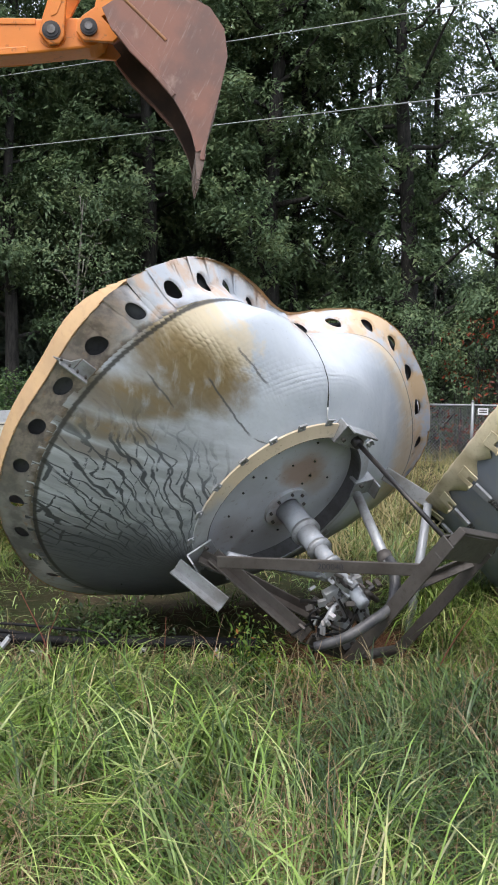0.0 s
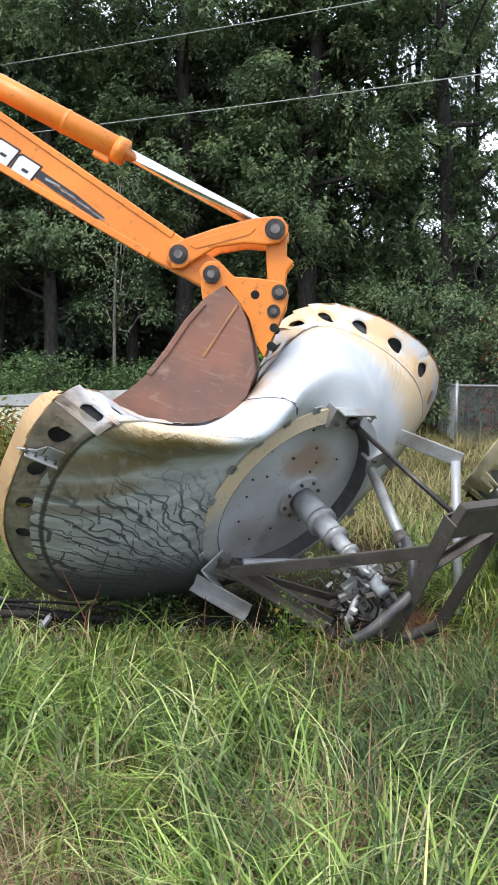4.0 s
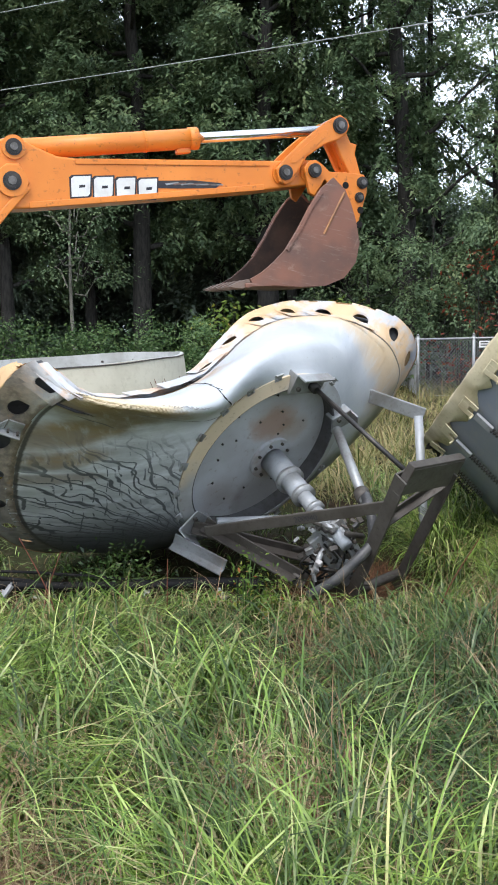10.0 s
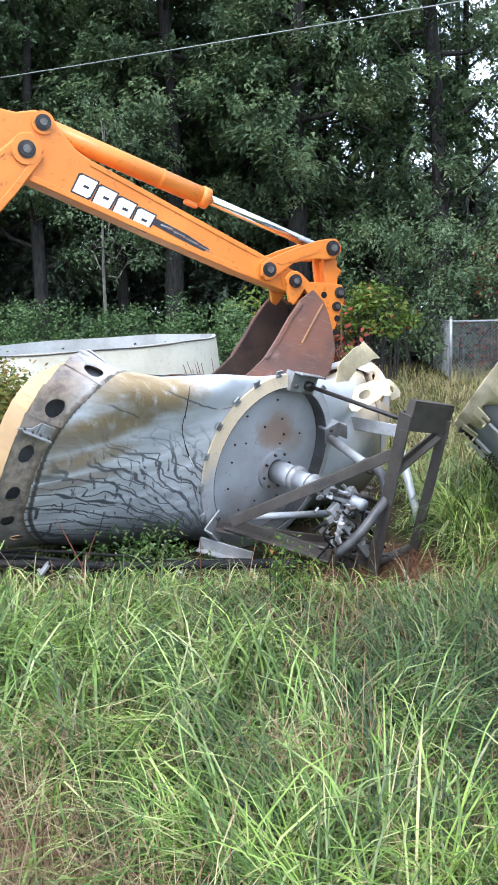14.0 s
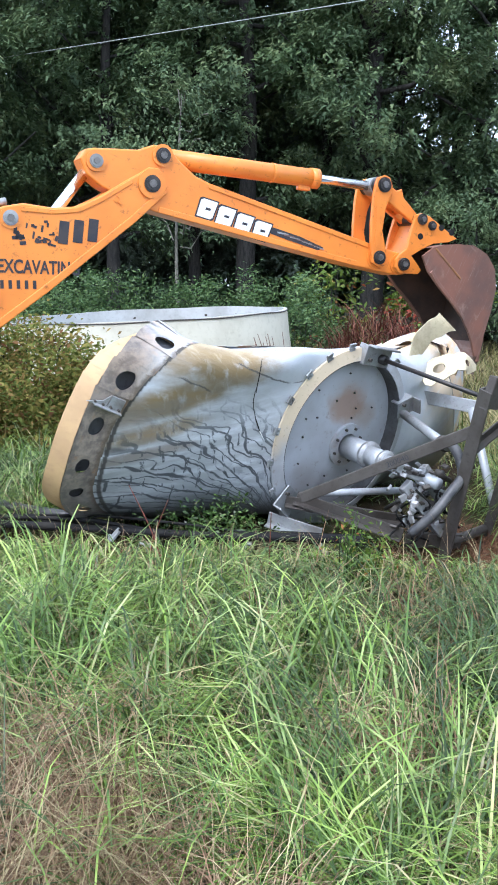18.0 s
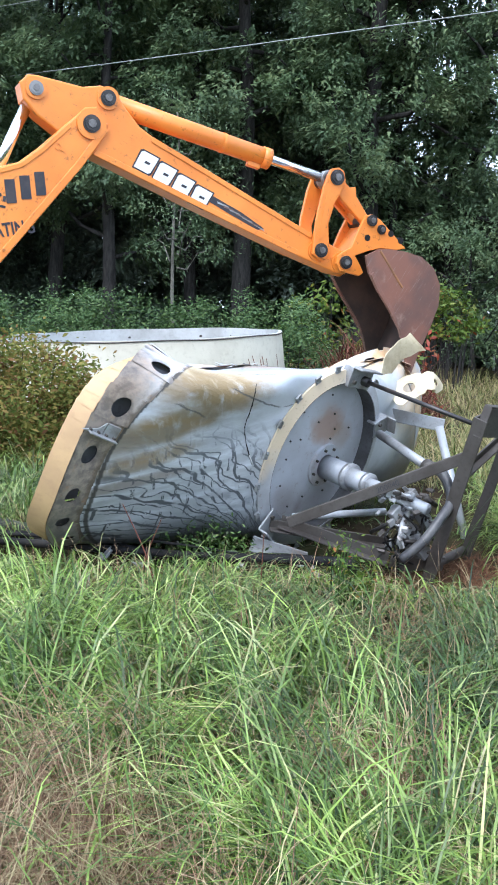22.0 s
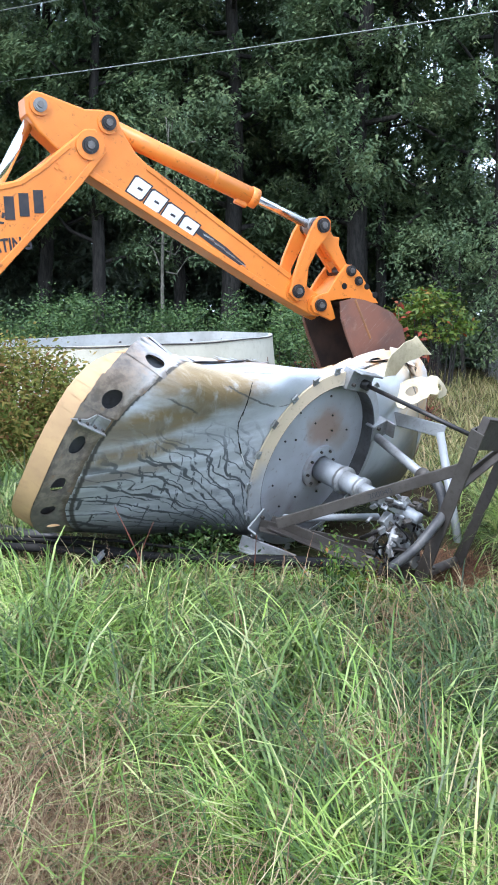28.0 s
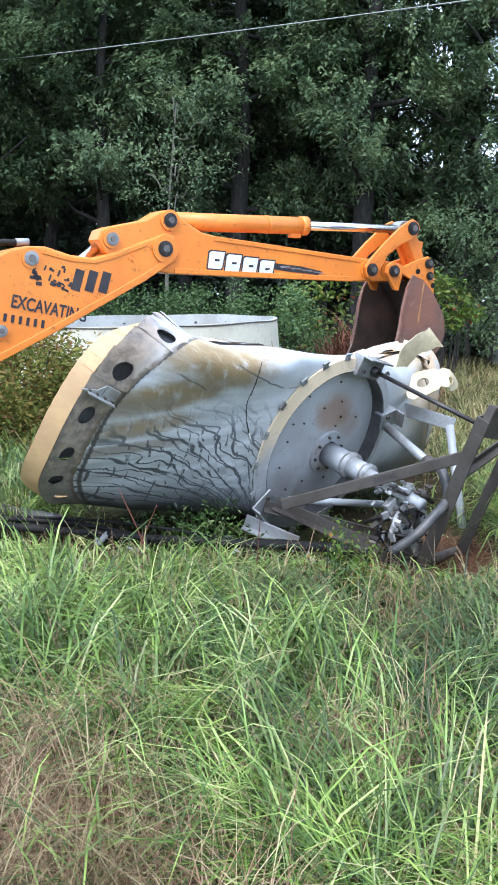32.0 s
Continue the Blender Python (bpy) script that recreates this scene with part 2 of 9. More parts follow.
    col = m.mix(m.math("MULTIPLY", m.mask(n3, 0.62, 0.75), 0.35), col, (0.25, 0.22, 0.17))
    m.color(col)
    m.rough(m.math("ADD", m.math("MULTIPLY", n2, 0.35), 0.2))
    m.bump(m.noise(uv, 5, 3), 0.35, 0.02)
    return m.m


def band_mat():
    """The perforated rim band: the same paint, rustier on one side."""
    m = Mat("weathered_rim_band", 0.45)
    uv = m.mapped("UV")
    n1, n2 = m.noise(uv, 2.5, 5), m.noise(uv, 14, 6, 0.62)
    n3 = m.noise(uv, 5.0, 5, 0.6)
    col = m.mix(m.mask(n1, 0.38, 0.62), (0.50, 0.53, 0.58), (0.62, 0.60, 0.59))
    sep = m.n.new("ShaderNodeSeparateXYZ")
    m.link(uv, sep.inputs[0])
    wave = m.math("MULTIPLY", m.math("SUBTRACT", n3, 0.5), 0.35)
    # pinkish rust and cream over the upper bays, orange-cream on the far side
    top = m.math("MULTIPLY", m.mask(sep.outputs[1], 0.5, 1.0), m.mask(n3, 0.47, 0.62))
    col = m.mix(m.math("MULTIPLY", top, 0.75), col, (0.60, 0.40, 0.26))
    right = m.mask(m.math("ADD", sep.outputs[0], wave), 0.55, 1.05)
    col = m.mix(m.math("MULTIPLY", right, m.mask(n3, 0.36, 0.55)), col, (0.68, 0.48, 0.28))
    # brown grime over the low near side
    left = m.mask(m.math("ADD", sep.outputs[0], wave), -1.02, -1.22)
    brown = m.mix(m.mask(n2, 0.36, 0.64), (0.115, 0.088, 0.070), (0.30, 0.235, 0.18))
    brown = m.mix(m.mask(sep.outputs[1], 0.25, -0.55), brown, m.mix(m.mask(n3, 0.4, 0.6), (0.13, 0.12, 0.11), (0.29, 0.275, 0.26)))
    col = m.mix(m.math("MULTIPLY", left, 0.88), col, brown)
    rad = m.n.new("ShaderNodeVectorMath")
    rad.operation = "LENGTH"
    m.link(uv, rad.inputs[0])
    grime = m.mask(m.math("ADD", rad.outputs["Value"], m.math("MULTIPLY", m.math("SUBTRACT", n2, 0.5), 0.10)), 1.385, 1.335)
    col = m.mix(m.math("MULTIPLY", grime, m.math("MULTIPLY", m.mask(sep.outputs[0], -0.5, -1.05), 0.75)), col, (0.10, 0.072, 0.05))
    rust = m.math("MULTIPLY", m.mask(m.noise(m.mapped("UV", (1, 1, 1)), 11, 5, 0.7), 0.56, 0.70), 0.55)
    col = m.mix(rust, col, (0.33, 0.19, 0.10))
    m.color(col)
    m.rough(m.math("ADD", m.math("MULTIPLY", n2, 0.35), 0.25))
    m.bump(n2, 0.2, 0.006)
    return m.m


def glow_through(m, col, through):
    """Lets part of the light shine through a leaf or blade."""
    tr = m.n.new("ShaderNodeBsdfTranslucent")
    m.link(col, tr.inputs[0])
    mx = m.n.new("ShaderNodeMixShader")
    mx.inputs[0].default_value = through
    m.link(m.b.outputs[0], mx.inputs[1])
    m.link(tr.outputs[0], mx.inputs[2])
    m.link(mx.outputs[0], m.n["Material Output"].inputs[0])
    return m.m


def island_mat(name, stops, rough=0.5, spec=0.35, through=0.25, big=0.5, clump=0.0):
    """Leaves and blades: each its own tone (clump: how far it follows its spray), light shining through a little."""
    m = Mat(name, rough, 0, spec)
    v = m.mapped("Object")
    fac = m.island()
    if clump:
        fac = m.math("ADD", m.math("MULTIPLY", fac, 1 - clump), m.math("MULTIPLY", m.mask(m.noise(v, 1.3, 3), 0.3, 0.7), clump))
    col = m.ramp(fac, stops)
    patch = m.noise(v, big, 3)
    col = m.mix(m.mask(patch, 0.35, 0.68), col, m.mix(1.0, col, (0.55, 0.6, 0.5), "MULTIPLY"))
    m.color(col)
    return glow_through(m, col, through)


def grass_mat(name, stops, blue, rough=0.4, spec=0.5, through=0.2):
    """Grass: blade by blade, tussock by tussock, and in drifts of bluer and of yellower green."""
    m = Mat(name, rough, 0, spec)
    v = m.mapped("Object", (1, 1, 0.25))
    col = m.ramp(m.island(), stops)
    tuft, drift, hue = m.noise(v, 5.5, 3), m.noise(v, 1.1, 3), m.noise(m.mapped("Object", loc=(7, 3, 0)), 1.7, 3)
    col = m.mix(m.mask(tuft, 0.40, 0.62), m.mix(1.0, col, (0.36, 0.42, 0.36), "MULTIPLY"), col)
    col = m.mix(m.math("MULTIPLY", m.mask(drift, 0.42, 0.66), 0.5), col, m.mix(1.0, col, (0.52, 0.60, 0.55), "MULTIPLY"))
    col = m.mix(m.math("MULTIPLY", m.mask(hue, 0.45, 0.66), 0.6), col, m.mix(1.0, col, blue, "MULTIPLY"))
    m.color(col)
    return glow_through(m, col, through)


def ground_mat():
    m = Mat("soil_and_thatch", 0.95, 0, 0.1)
    v = m.mapped("Object")
    n1, n2 = m.noise(v, 0.7, 4), m.noise(v, 14, 6, 0.7)
    col = m.mix(m.mask(n1, 0.4, 0.62), (0.024, 0.028, 0.010), (0.050, 0.034, 0.02))
    col = m.mix(m.mask(n2, 0.5, 0.75), col, (0.10, 0.072, 0.042))
    m.color(col)
    m.bump(n2, 0.6, 0.04)
    return m.m


def orange_mat():
    m = Mat("worn_orange_paint", 0.42)
    v = m.mapped("Object")
    n1, n2 = m.noise(v, 2.2, 5), m.noise(v, 22, 6, 0.68)
    col = m.mix(m.mask(n1, 0.35, 0.7), (0.78, 0.25, 0.035), (0.68, 0.20, 0.026))
    col = m.mix(m.math("MULTIPLY", m.mask(n2, 0.57, 0.71), 0.65), col, (0.20, 0.07, 0.02))
    col = m.mix(m.math("MULTIPLY", m.mask(m.noise(m.mapped("Object", (1, 1, 6)), 5, 5, 0.7), 0.62, 0.72), 0.4), col, (0.12, 0.06, 0.03))
    m.color(col)
    m.rough(m.math("ADD", m.math("MULTIPLY", n1, 0.35), 0.22))
    m.bump(n2, 0.08, 0.003)
    return m.m


def bucket_mat():
    m = Mat("scoured_rusty_steel", 0.5, 0.15)
    v = m.mapped("Object")
    n1, n2 = m.noise(v, 2.6, 5), m.noise(v, 30, 6, 0.7)
    col = m.mix(m.mask(n1, 0.36, 0.64), (0.250, 0.115, 0.080), (0.150, 0.088, 0.072))
    scratch = m.noise(m.mapped("Object", (2.5, 2.5, 26), (0, 38, 0)), 2.2, 5, 0.72)
    col = m.mix(m.math("MULTIPLY", m.mask(scratch, 0.56, 0.74), 0.5), col, (0.38, 0.30, 0.26))
    col = m.mix(m.math("MULTIPLY", m.mask(m.noise(v, 4.5, 4, 0.6, 1.2), 0.56, 0.70), 0.55), col, (0.37, 0.25, 0.20))
    col = m.mix(m.math("MULTIPLY", m.mask(n2, 0.58, 0.72), 0.4), col, (0.22, 0.14, 0.11))
    m.color(col)
    m.rough(m.math("ADD", m.math("MULTIPLY", n2, 0.35), 0.27))
    m.bump(n2, 0.15, 0.005)
    return m.m


def bark_mat(name, a, b):
    m = Mat(name, 0.9, 0, 0.2)
    v = m.mapped("Object", (6, 6, 1.2))
    n = m.noise(v, 3, 6, 0.7)
    m.color(m.mix(m.mask(n, 0.35, 0.65), a, b))
    m.bump(n, 0.7, 0.03)
    return m.m


M_SHELL, M_BAND, M_GROUND, M_ORANGE, M_BUCKET = shell_mat(), band_mat(), ground_mat(), orange_mat(), bucket_mat()
# backing behind the rim holes; its dark colour carries the shade inside the rim
M_RIMSHADE = worn_mat("shade_toned_inner_steel", (0.085, 0.09, 0.10), (0.03, 0.03, 0.03), 0.6, 0.1, 4, 0.6, 0.1)
M_FOAM = worn_mat("yellowed_rim_lip", (0.57, 0.375, 0.19), (0.42, 0.27, 0.15), 0.6, 0, 2.2, 0.7, 0.2, "UV")
def hub_mat():
    """Grey hub paint with a rust bloom over the pipe and grey streaks."""
    m = Mat("grey_hub_plate_paint", 0.42)
    v = m.mapped("Object")
    n1, n2 = m.noise(v, 3.0, 5), m.noise(v, 26, 6, 0.65)
    col = m.mix(m.mask(n1, 0.36, 0.66), (0.55, 0.57, 0.605), (0.45, 0.46, 0.48))
    for x, y, rad, tone, k in ((0.10, 0.20, 0.20, (0.36, 0.21, 0.13), 0.75), (0.28, 0.08, 0.14, (0.34, 0.24, 0.17), 0.5), (-0.22, -0.30, 0.22, (0.27, 0.23, 0.21), 0.6), (0.10, -0.42, 0.3, (0.20, 0.18, 0.17), 0.6)):
        d = m.n.new("ShaderNodeVectorMath")
        d.operation = "DISTANCE"
        m.link(v, d.inputs[0])
        d.inputs[1].default_value = (x, y, -0.062)
        f = m.mask(m.math("ADD", d.outputs["Value"], m.math("MULTIPLY", m.math("SUBTRACT", n1, 0.5), 0.5)), rad, rad * 0.2)
        col = m.mix(m.math("MULTIPLY", f, k), col, tone)
    col = m.mix(m.math("MULTIPLY", m.mask(n2, 0.58, 0.72), 0.5), col, (0.24, 0.19, 0.15))
    m.color(col)
    m.rough(m.math("ADD", m.math("MULTIPLY", n2, 0.3), 0.28))
    m.bump(n1, 0.12, 0.01)
    return m.m


M_HUBPLATE = hub_mat()
M_DISC = worn_mat("grey_hub_paint", (0.47, 0.49, 0.525), (0.30, 0.235, 0.19), 0.42, 0.05, 2.6, 0.65, 0.1)
def ring_mat():
    """The hub's flange: grey paint, yellowed to cream along one arc."""
    m = Mat("flange_ring_paint", 0.5)
    v = m.mapped("Object")
    n1, n2 = m.noise(v, 4.0, 5), m.noise(v, 30, 6, 0.65)
    sep = m.n.new("ShaderNodeSeparateXYZ")
    m.link(v, sep.inputs[0])
    side = m.math("ADD", m.math("SUBTRACT", sep.outputs[1], m.math("MULTIPLY", sep.outputs[0], 0.6)), m.math("MULTIPLY", m.math("SUBTRACT", n1, 0.5), 0.4))
    col = m.mix(m.mask(n1, 0.4, 0.65), (0.46, 0.475, 0.50), (0.36, 0.36, 0.37))
    col = m.mix(m.math("MULTIPLY", m.mask(side, 0.36, 0.54), 0.9), col, (0.60, 0.48, 0.32))
    col = m.mix(m.math("MULTIPLY", m.mask(n2, 0.56, 0.70), 0.5), col, (0.22, 0.16, 0.12))
    m.color(col)
    m.bump(n2, 0.12, 0.004)
    return m.m


M_RING = ring_mat()
M_HUBWALL = worn_mat("grimy_hub_wall", (0.10, 0.10, 0.105), (0.04, 0.035, 0.03), 0.6, 0.1, 5, 0.7, 0.1)
M_STEEL = worn_mat("dark_weathered_steel", (0.085, 0.075, 0.067), (0.045, 0.036, 0.030), 0.6, 0.25, 4.0, 0.8, 0.3)
M_GALV = worn_mat("galvanised_steel", (0.36, 0.37, 0.38), (0.17, 0.155, 0.14), 0.45, 0.4, 5.0, 0.7, 0.15)
M_WHITEMETAL = worn_mat("pale_painted_pipe", (0.37, 0.39, 0.42), (0.19, 0.18, 0.17), 0.4, 0.1, 5.0, 0.5, 0.1)
M_PIN = worn_mat("greasy_black_steel", (0.035, 0.033, 0.033), (0.10, 0.085, 0.075), 0.4, 0.5, 14, 0.6, 0.2)
M_PINEND = worn_mat("oily_grey_pin", (0.20, 0.19, 0.185), (0.07, 0.06, 0.05), 0.45, 0.6, 18, 0.7, 0.2)
# bucket inside: soil brown, darkened further for the shade in there
M_BUCKETDARK = worn_mat("soil_and_shade_brown", (0.045, 0.030, 0.024), (0.12, 0.068, 0.048), 0.85, 0, 3.0, 0.7, 0.5)
M_TOOTH = worn_mat("rubbed_tooth_steel", (0.25, 0.185, 0.155), (0.13, 0.075, 0.055), 0.42, 0.5, 9, 0.8, 0.2)
M_WELD = worn_mat("rubbed_orange_edge", (0.36, 0.17, 0.07), (0.17, 0.09, 0.06), 0.55, 0.1, 8, 0.8, 0.3)
M_CHROME = worn_mat("chromed_rod", (0.78, 0.79, 0.80), (0.55, 0.55, 0.55), 0.16, 1.0, 6, 0.25, 0.02)
M_BLACK = worn_mat("black_rubber", (0.012, 0.012, 0.013), (0.035, 0.032, 0.028), 0.7, 0, 6, 0.6, 0.2)
M_BLACK.node_tree.nodes["Principled BSDF"].inputs["Specular IOR Level"].default_value = 0.15
M_HOSE = worn_mat("dusty_black_hose", (0.04, 0.04, 0.044), (0.13, 0.125, 0.12), 0.45, 0, 8, 0.6, 0.2)
M_WHITE = worn_mat("white_lettering_paint", (0.76, 0.76, 0.76), (0.5, 0.47, 0.43), 0.5, 0, 8, 0.4, 0.05)
M_INK = worn_mat("black_lettering_paint", (0.02, 0.02, 0.028), (0.06, 0.045, 0.04), 0.5, 0, 12, 0.5, 0.05)
M_TANK = worn_mat("cream_tank_wall", (0.56, 0.53, 0.43), (0.34, 0.31, 0.23), 0.6, 0, 1.4, 0.55, 0.1)
M_TANKIN = worn_mat("white_tank_lining", (0.52, 0.53, 0.52), (0.28, 0.27, 0.25), 0.6, 0, 1.8, 0.6, 0.1)
M_GREYSHELL = worn_mat("dark_grey_shell", (0.215, 0.24, 0.285), (0.33, 0.31, 0.26), 0.4, 0.2, 1.1, 0.6, 0.06)
M_CREAM = worn_mat("cream_crumpled_foil", (0.64, 0.56, 0.38), (0.36, 0.28, 0.16), 0.5, 0, 5, 0.6, 0.5)
M_WIRE = worn_mat("dull_power_cable", (0.34, 0.36, 0.34), (0.2, 0.2, 0.19), 0.5, 0.2, 3, 0.4, 0.1)
M_BARK, M_PALEBARK = bark_mat("dark_bark", (0.022, 0.021, 0.020), (0.055, 0.050, 0.045)), bark_mat("pale_bark", (0.09, 0.085, 0.07), (0.19, 0.18, 0.15))
M_LEAF = island_mat("oak_leaves", [(0.0, (0.060, 0.095, 0.056)), (0.45, (0.135, 0.200, 0.105)), (0.8, (0.23, 0.30, 0.150)), (1.0, (0.31, 0.34, 0.18))], 0.55, 0.25, 0.36, 0.3, 0.65)
# leaves deep in the wood: haze is mixed into these paler, greyer tones
M_LEAFHAZE = island_mat("hazy_far_leaves", [(0.0, (0.125, 0.160, 0.130)), (0.7, (0.195, 0.245, 0.180)), (1.0, (0.24, 0.27, 0.18))], 0.7, 0.15, 0.4, 0.35, 0.5)
M_IVY = island_mat("ivy_leaves", [(0.0, (0.045, 0.095, 0.034)), (0.6, (0.098, 0.165, 0.058)), (1.0, (0.16, 0.23, 0.08))], 0.5, 0.3, 0.15, 0.8)
M_LIME = island_mat("maple_leaves", [(0.0, (0.08, 0.15, 0.025)), (0.7, (0.16, 0.22, 0.035)), (0.93, (0.24, 0.22, 0.04)), (1.0, (0.36, 0.05, 0.025))], 0.5, 0.3, 0.3, 1.5)
M_RED = island_mat("red_leaves", [(0.0, (0.20, 0.035, 0.02)), (0.6, (0.34, 0.06, 0.03)), (1.0, (0.30, 0.14, 0.05))], 0.5, 0.3, 0.25, 1.5)
M_WEED = island_mat("autumn_weeds", [(0.0, (0.09, 0.13, 0.03)), (0.45, (0.20, 0.21, 0.055)), (0.8, (0.30, 0.23, 0.07)), (1.0, (0.20, 0.09, 0.05))], 0.7, 0.1, 0.25, 1.2)
M_GRASS = grass_mat("tall_green_grass", [(0.0, (0.035, 0.070, 0.010)), (0.35, (0.145, 0.240, 0.032)), (0.70, (0.35, 0.48, 0.090)), (0.90, (0.54, 0.60, 0.22)), (1.0, (0.58, 0.46, 0.24))], (0.84, 0.95, 1.10))
M_LUSH = grass_mat("lush_dark_grass", [(0.0, (0.028, 0.056, 0.012)), (0.45, (0.080, 0.145, 0.030)), (0.88, (0.185, 0.275, 0.075)), (1.0, (0.38, 0.34, 0.17))], (0.86, 0.96, 1.15), 0.36, 0.5)
M_DRY = island_mat("dry_reddish_grass", [(0.0, (0.15, 0.080, 0.050)), (0.5, (0.37, 0.225, 0.14)), (1.0, (0.60, 0.47, 0.30))], 0.6, 0.25, 0.2, 1.5)
M_TAN = island_mat("meadow_grass", [(0.0, (0.14, 0.17, 0.055)), (0.5, (0.29, 0.26, 0.105)), (1.0, (0.45, 0.34, 0.19))], 0.6, 0.25, 0.25, 0.4)
M_NEEDLE = island_mat("fallen_pine_needles", [(0.0, (0.10, 0.045, 0.025)), (0.6, (0.19, 0.085, 0.048)), (1.0, (0.30, 0.17, 0.10))], 0.7, 0.2, 0.05, 2.0)
M_TWIG = island_mat("red_brown_twigs", [(0.0, (0.08, 0.028, 0.022)), (0.7, (0.19, 0.065, 0.045)), (1.0, (0.28, 0.15, 0.09))], 0.8, 0.2, 0.0, 2.0)


# ---- mesh helpers ----
def link_mesh(name, me, material, parent=None, label="", smooth=False):
    ob = new(name, me)
    if material and not me.materials:
        me.materials.append(material)
    if smooth:
        me.polygons.foreach_set("use_smooth", [True] * len(me.polygons))
    if parent is not None:
        ob.parent = parent
    if label:
        tagged(ob, label)
    return ob


def part(name, bm, material, parent=None, label="", smooth=False):
    me = bpy.data.meshes.new(name)
    bm.to_mesh(me)
    bm.free()
    return link_mesh(name, me, material, parent, label, smooth)


def arrays_mesh(name, verts, faces):
    me = bpy.data.meshes.new(name)
    me.vertices.add(len(verts))
    me.vertices.foreach_set("co", np.asarray(verts, np.float32).ravel())
    faces = np.asarray(faces, np.int32)
    k = faces.shape[1]
    me.loops.add(faces.size)
    me.loops.foreach_set("vertex_index", faces.ravel())
    me.polygons.add(len(faces))
    me.polygons.foreach_set("loop_start", np.arange(0, faces.size, k, dtype=np.int32))
    me.update(calc_edges=True)
    me.validate()
    return me


def bm_box(bm, size, m=None, bevel=0.0):
    made = bmesh.ops.create_cube(bm, size=1.0)["verts"]
    bmesh.ops.scale(bm, vec=size, verts=made)
    if bevel:
        edges = list({e for v in made for e in v.link_edges})
        made = list({v for f in bmesh.ops.bevel(bm, geom=edges, offset=bevel, segments=2, affect="EDGES", profile=0.5)["faces"] for v in f.verts} | {v for v in made if v.is_valid})
    if m is not None:
        bmesh.ops.transform(bm, matrix=m, verts=made)
    return bm


def bm_rod(bm, a, b, ra, rb=None, seg=14, caps=True):
    a, b = Vector(a), Vector(b)
    rb = ra if rb is None else rb
    made = bmesh.ops.create_cone(bm, cap_ends=caps, segments=seg, radius1=ra, radius2=rb, depth=(b - a).length)["verts"]
    m = Matrix.Translation((a + b) / 2) @ (b - a).to_track_quat("Z", "Y").to_matrix().to_4x4()
    bmesh.ops.transform(bm, matrix=m, verts=made)
    return bm


def rod(name, a, b, ra, material, parent=None, rb=None, seg=14, label=""):
    return part(name, bm_rod(bmesh.new(), a, b, ra, rb, seg), material, parent, label, True)


def bm_outline(bm, pts, y0, y1, bevel=0.0):
    """A plate: the outline in x, z, as thick as y0 to y1."""
    vs = [bm.verts.new((x, y0, z)) for x, z in pts]
    f = bm.faces.new(vs)
    ext = bmesh.ops.extrude_face_region(bm, geom=[f])
    up = [g for g in ext["geom"] if isinstance(g, bmesh.types.BMVert)]
    bmesh.ops.translate(bm, vec=(0, y1 - y0, 0), verts=up)
    bmesh.ops.recalc_face_normals(bm, faces=bm.faces[:])
    if bevel:
        edges = [e for e in bm.edges if abs(e.verts[0].co.y - e.verts[1].co.y) < 1e-6]
        bmesh.ops.bevel(bm, geom=edges, offset=bevel, segments=2, affect="EDGES", profile=0.5)
    return bm


def plate(name, pts, y0, y1, material, parent=None, bevel=0.006, label=""):
    return part(name, bm_outline(bmesh.new(), pts, y0, y1, bevel), material, parent, label)


def beam(name, a, b, w, h, material, parent=None, up=(0, 0, 1), label="", kind="box"):
    """A straight steel section from a to b: a box or an open angle."""
    a, b = Vector(a), Vector(b)
    x = (b - a).normalized()
    y = Vector(up).cross(x)
    y = y.normalized() if y.length > 1e-4 else Vector((0, 1, 0))
    z = x.cross(y)
    m = Matrix((x, y, z)).transposed().to_4x4()
    m.translation = (a + b) / 2
    bm, ln, t = bmesh.new(), (b - a).length, 0.012
    if kind == "box":
        bm_box(bm, (ln, w, h), m, 0.006)
    else:
        bm_box(bm, (ln, w, t), m @ Matrix.Translation((0, 0, -h / 2)), 0.003)
        bm_box(bm, (ln, t, h), m @ Matrix.Translation((0, -w / 2 + t / 2, 0)), 0.003)
    return part(name, bm, material, parent, label)


def tube(name, pts, radius, material, parent=None, label="", seg=8, steps=6):
    """A bent tube through the points."""
    pts = [Vector(p) for p in pts]
    ext = [pts[0] * 2 - pts[1]] + pts + [pts[-1] * 2 - pts[-2]]
    line = []
    for i in range(1, len(ext) - 2):
        p0, p1, p2, p3 = ext[i - 1:i + 3]
        for s in range(steps):
            t = s / steps
            line.append(0.5 * ((2 * p1) + (p2 - p0) * t + (2 * p0 - 5 * p1 + 4 * p2 - p3) * t * t + (3 * p1 - p0 - 3 * p2 + p3) * t ** 3))
    line.append(pts[-1])
    verts, faces = [], []
    for i, p in enumerate(line):
        d = (line[min(i + 1, len(line) - 1)] - line[max(i - 1, 0)]).normalized()
        a = d.orthogonal().normalized() if i == 0 else (a - d * a.dot(d)).normalized()
        b = d.cross(a)
        r = radius(i / (len(line) - 1)) if callable(radius) else radius
        for k in range(seg):
            c = 2 * math.pi * k / seg
            verts.append(p + (a * math.cos(c) + b * math.sin(c)) * r)
    for i in range(len(line) - 1):
        for k in range(seg):
            faces.append((i * seg + k, i * seg + (k + 1) % seg, (i + 1) * seg + (k + 1) % seg, (i + 1) * seg + k))
    me = bpy.data.meshes.new(name)
    me.from_pydata([tuple(v) for v in verts], [], faces + [tuple(range(seg - 1, -1, -1)), tuple(range((len(line) - 1) * seg, len(line) * seg))])
    return link_mesh(name, me, material, parent, label, True)


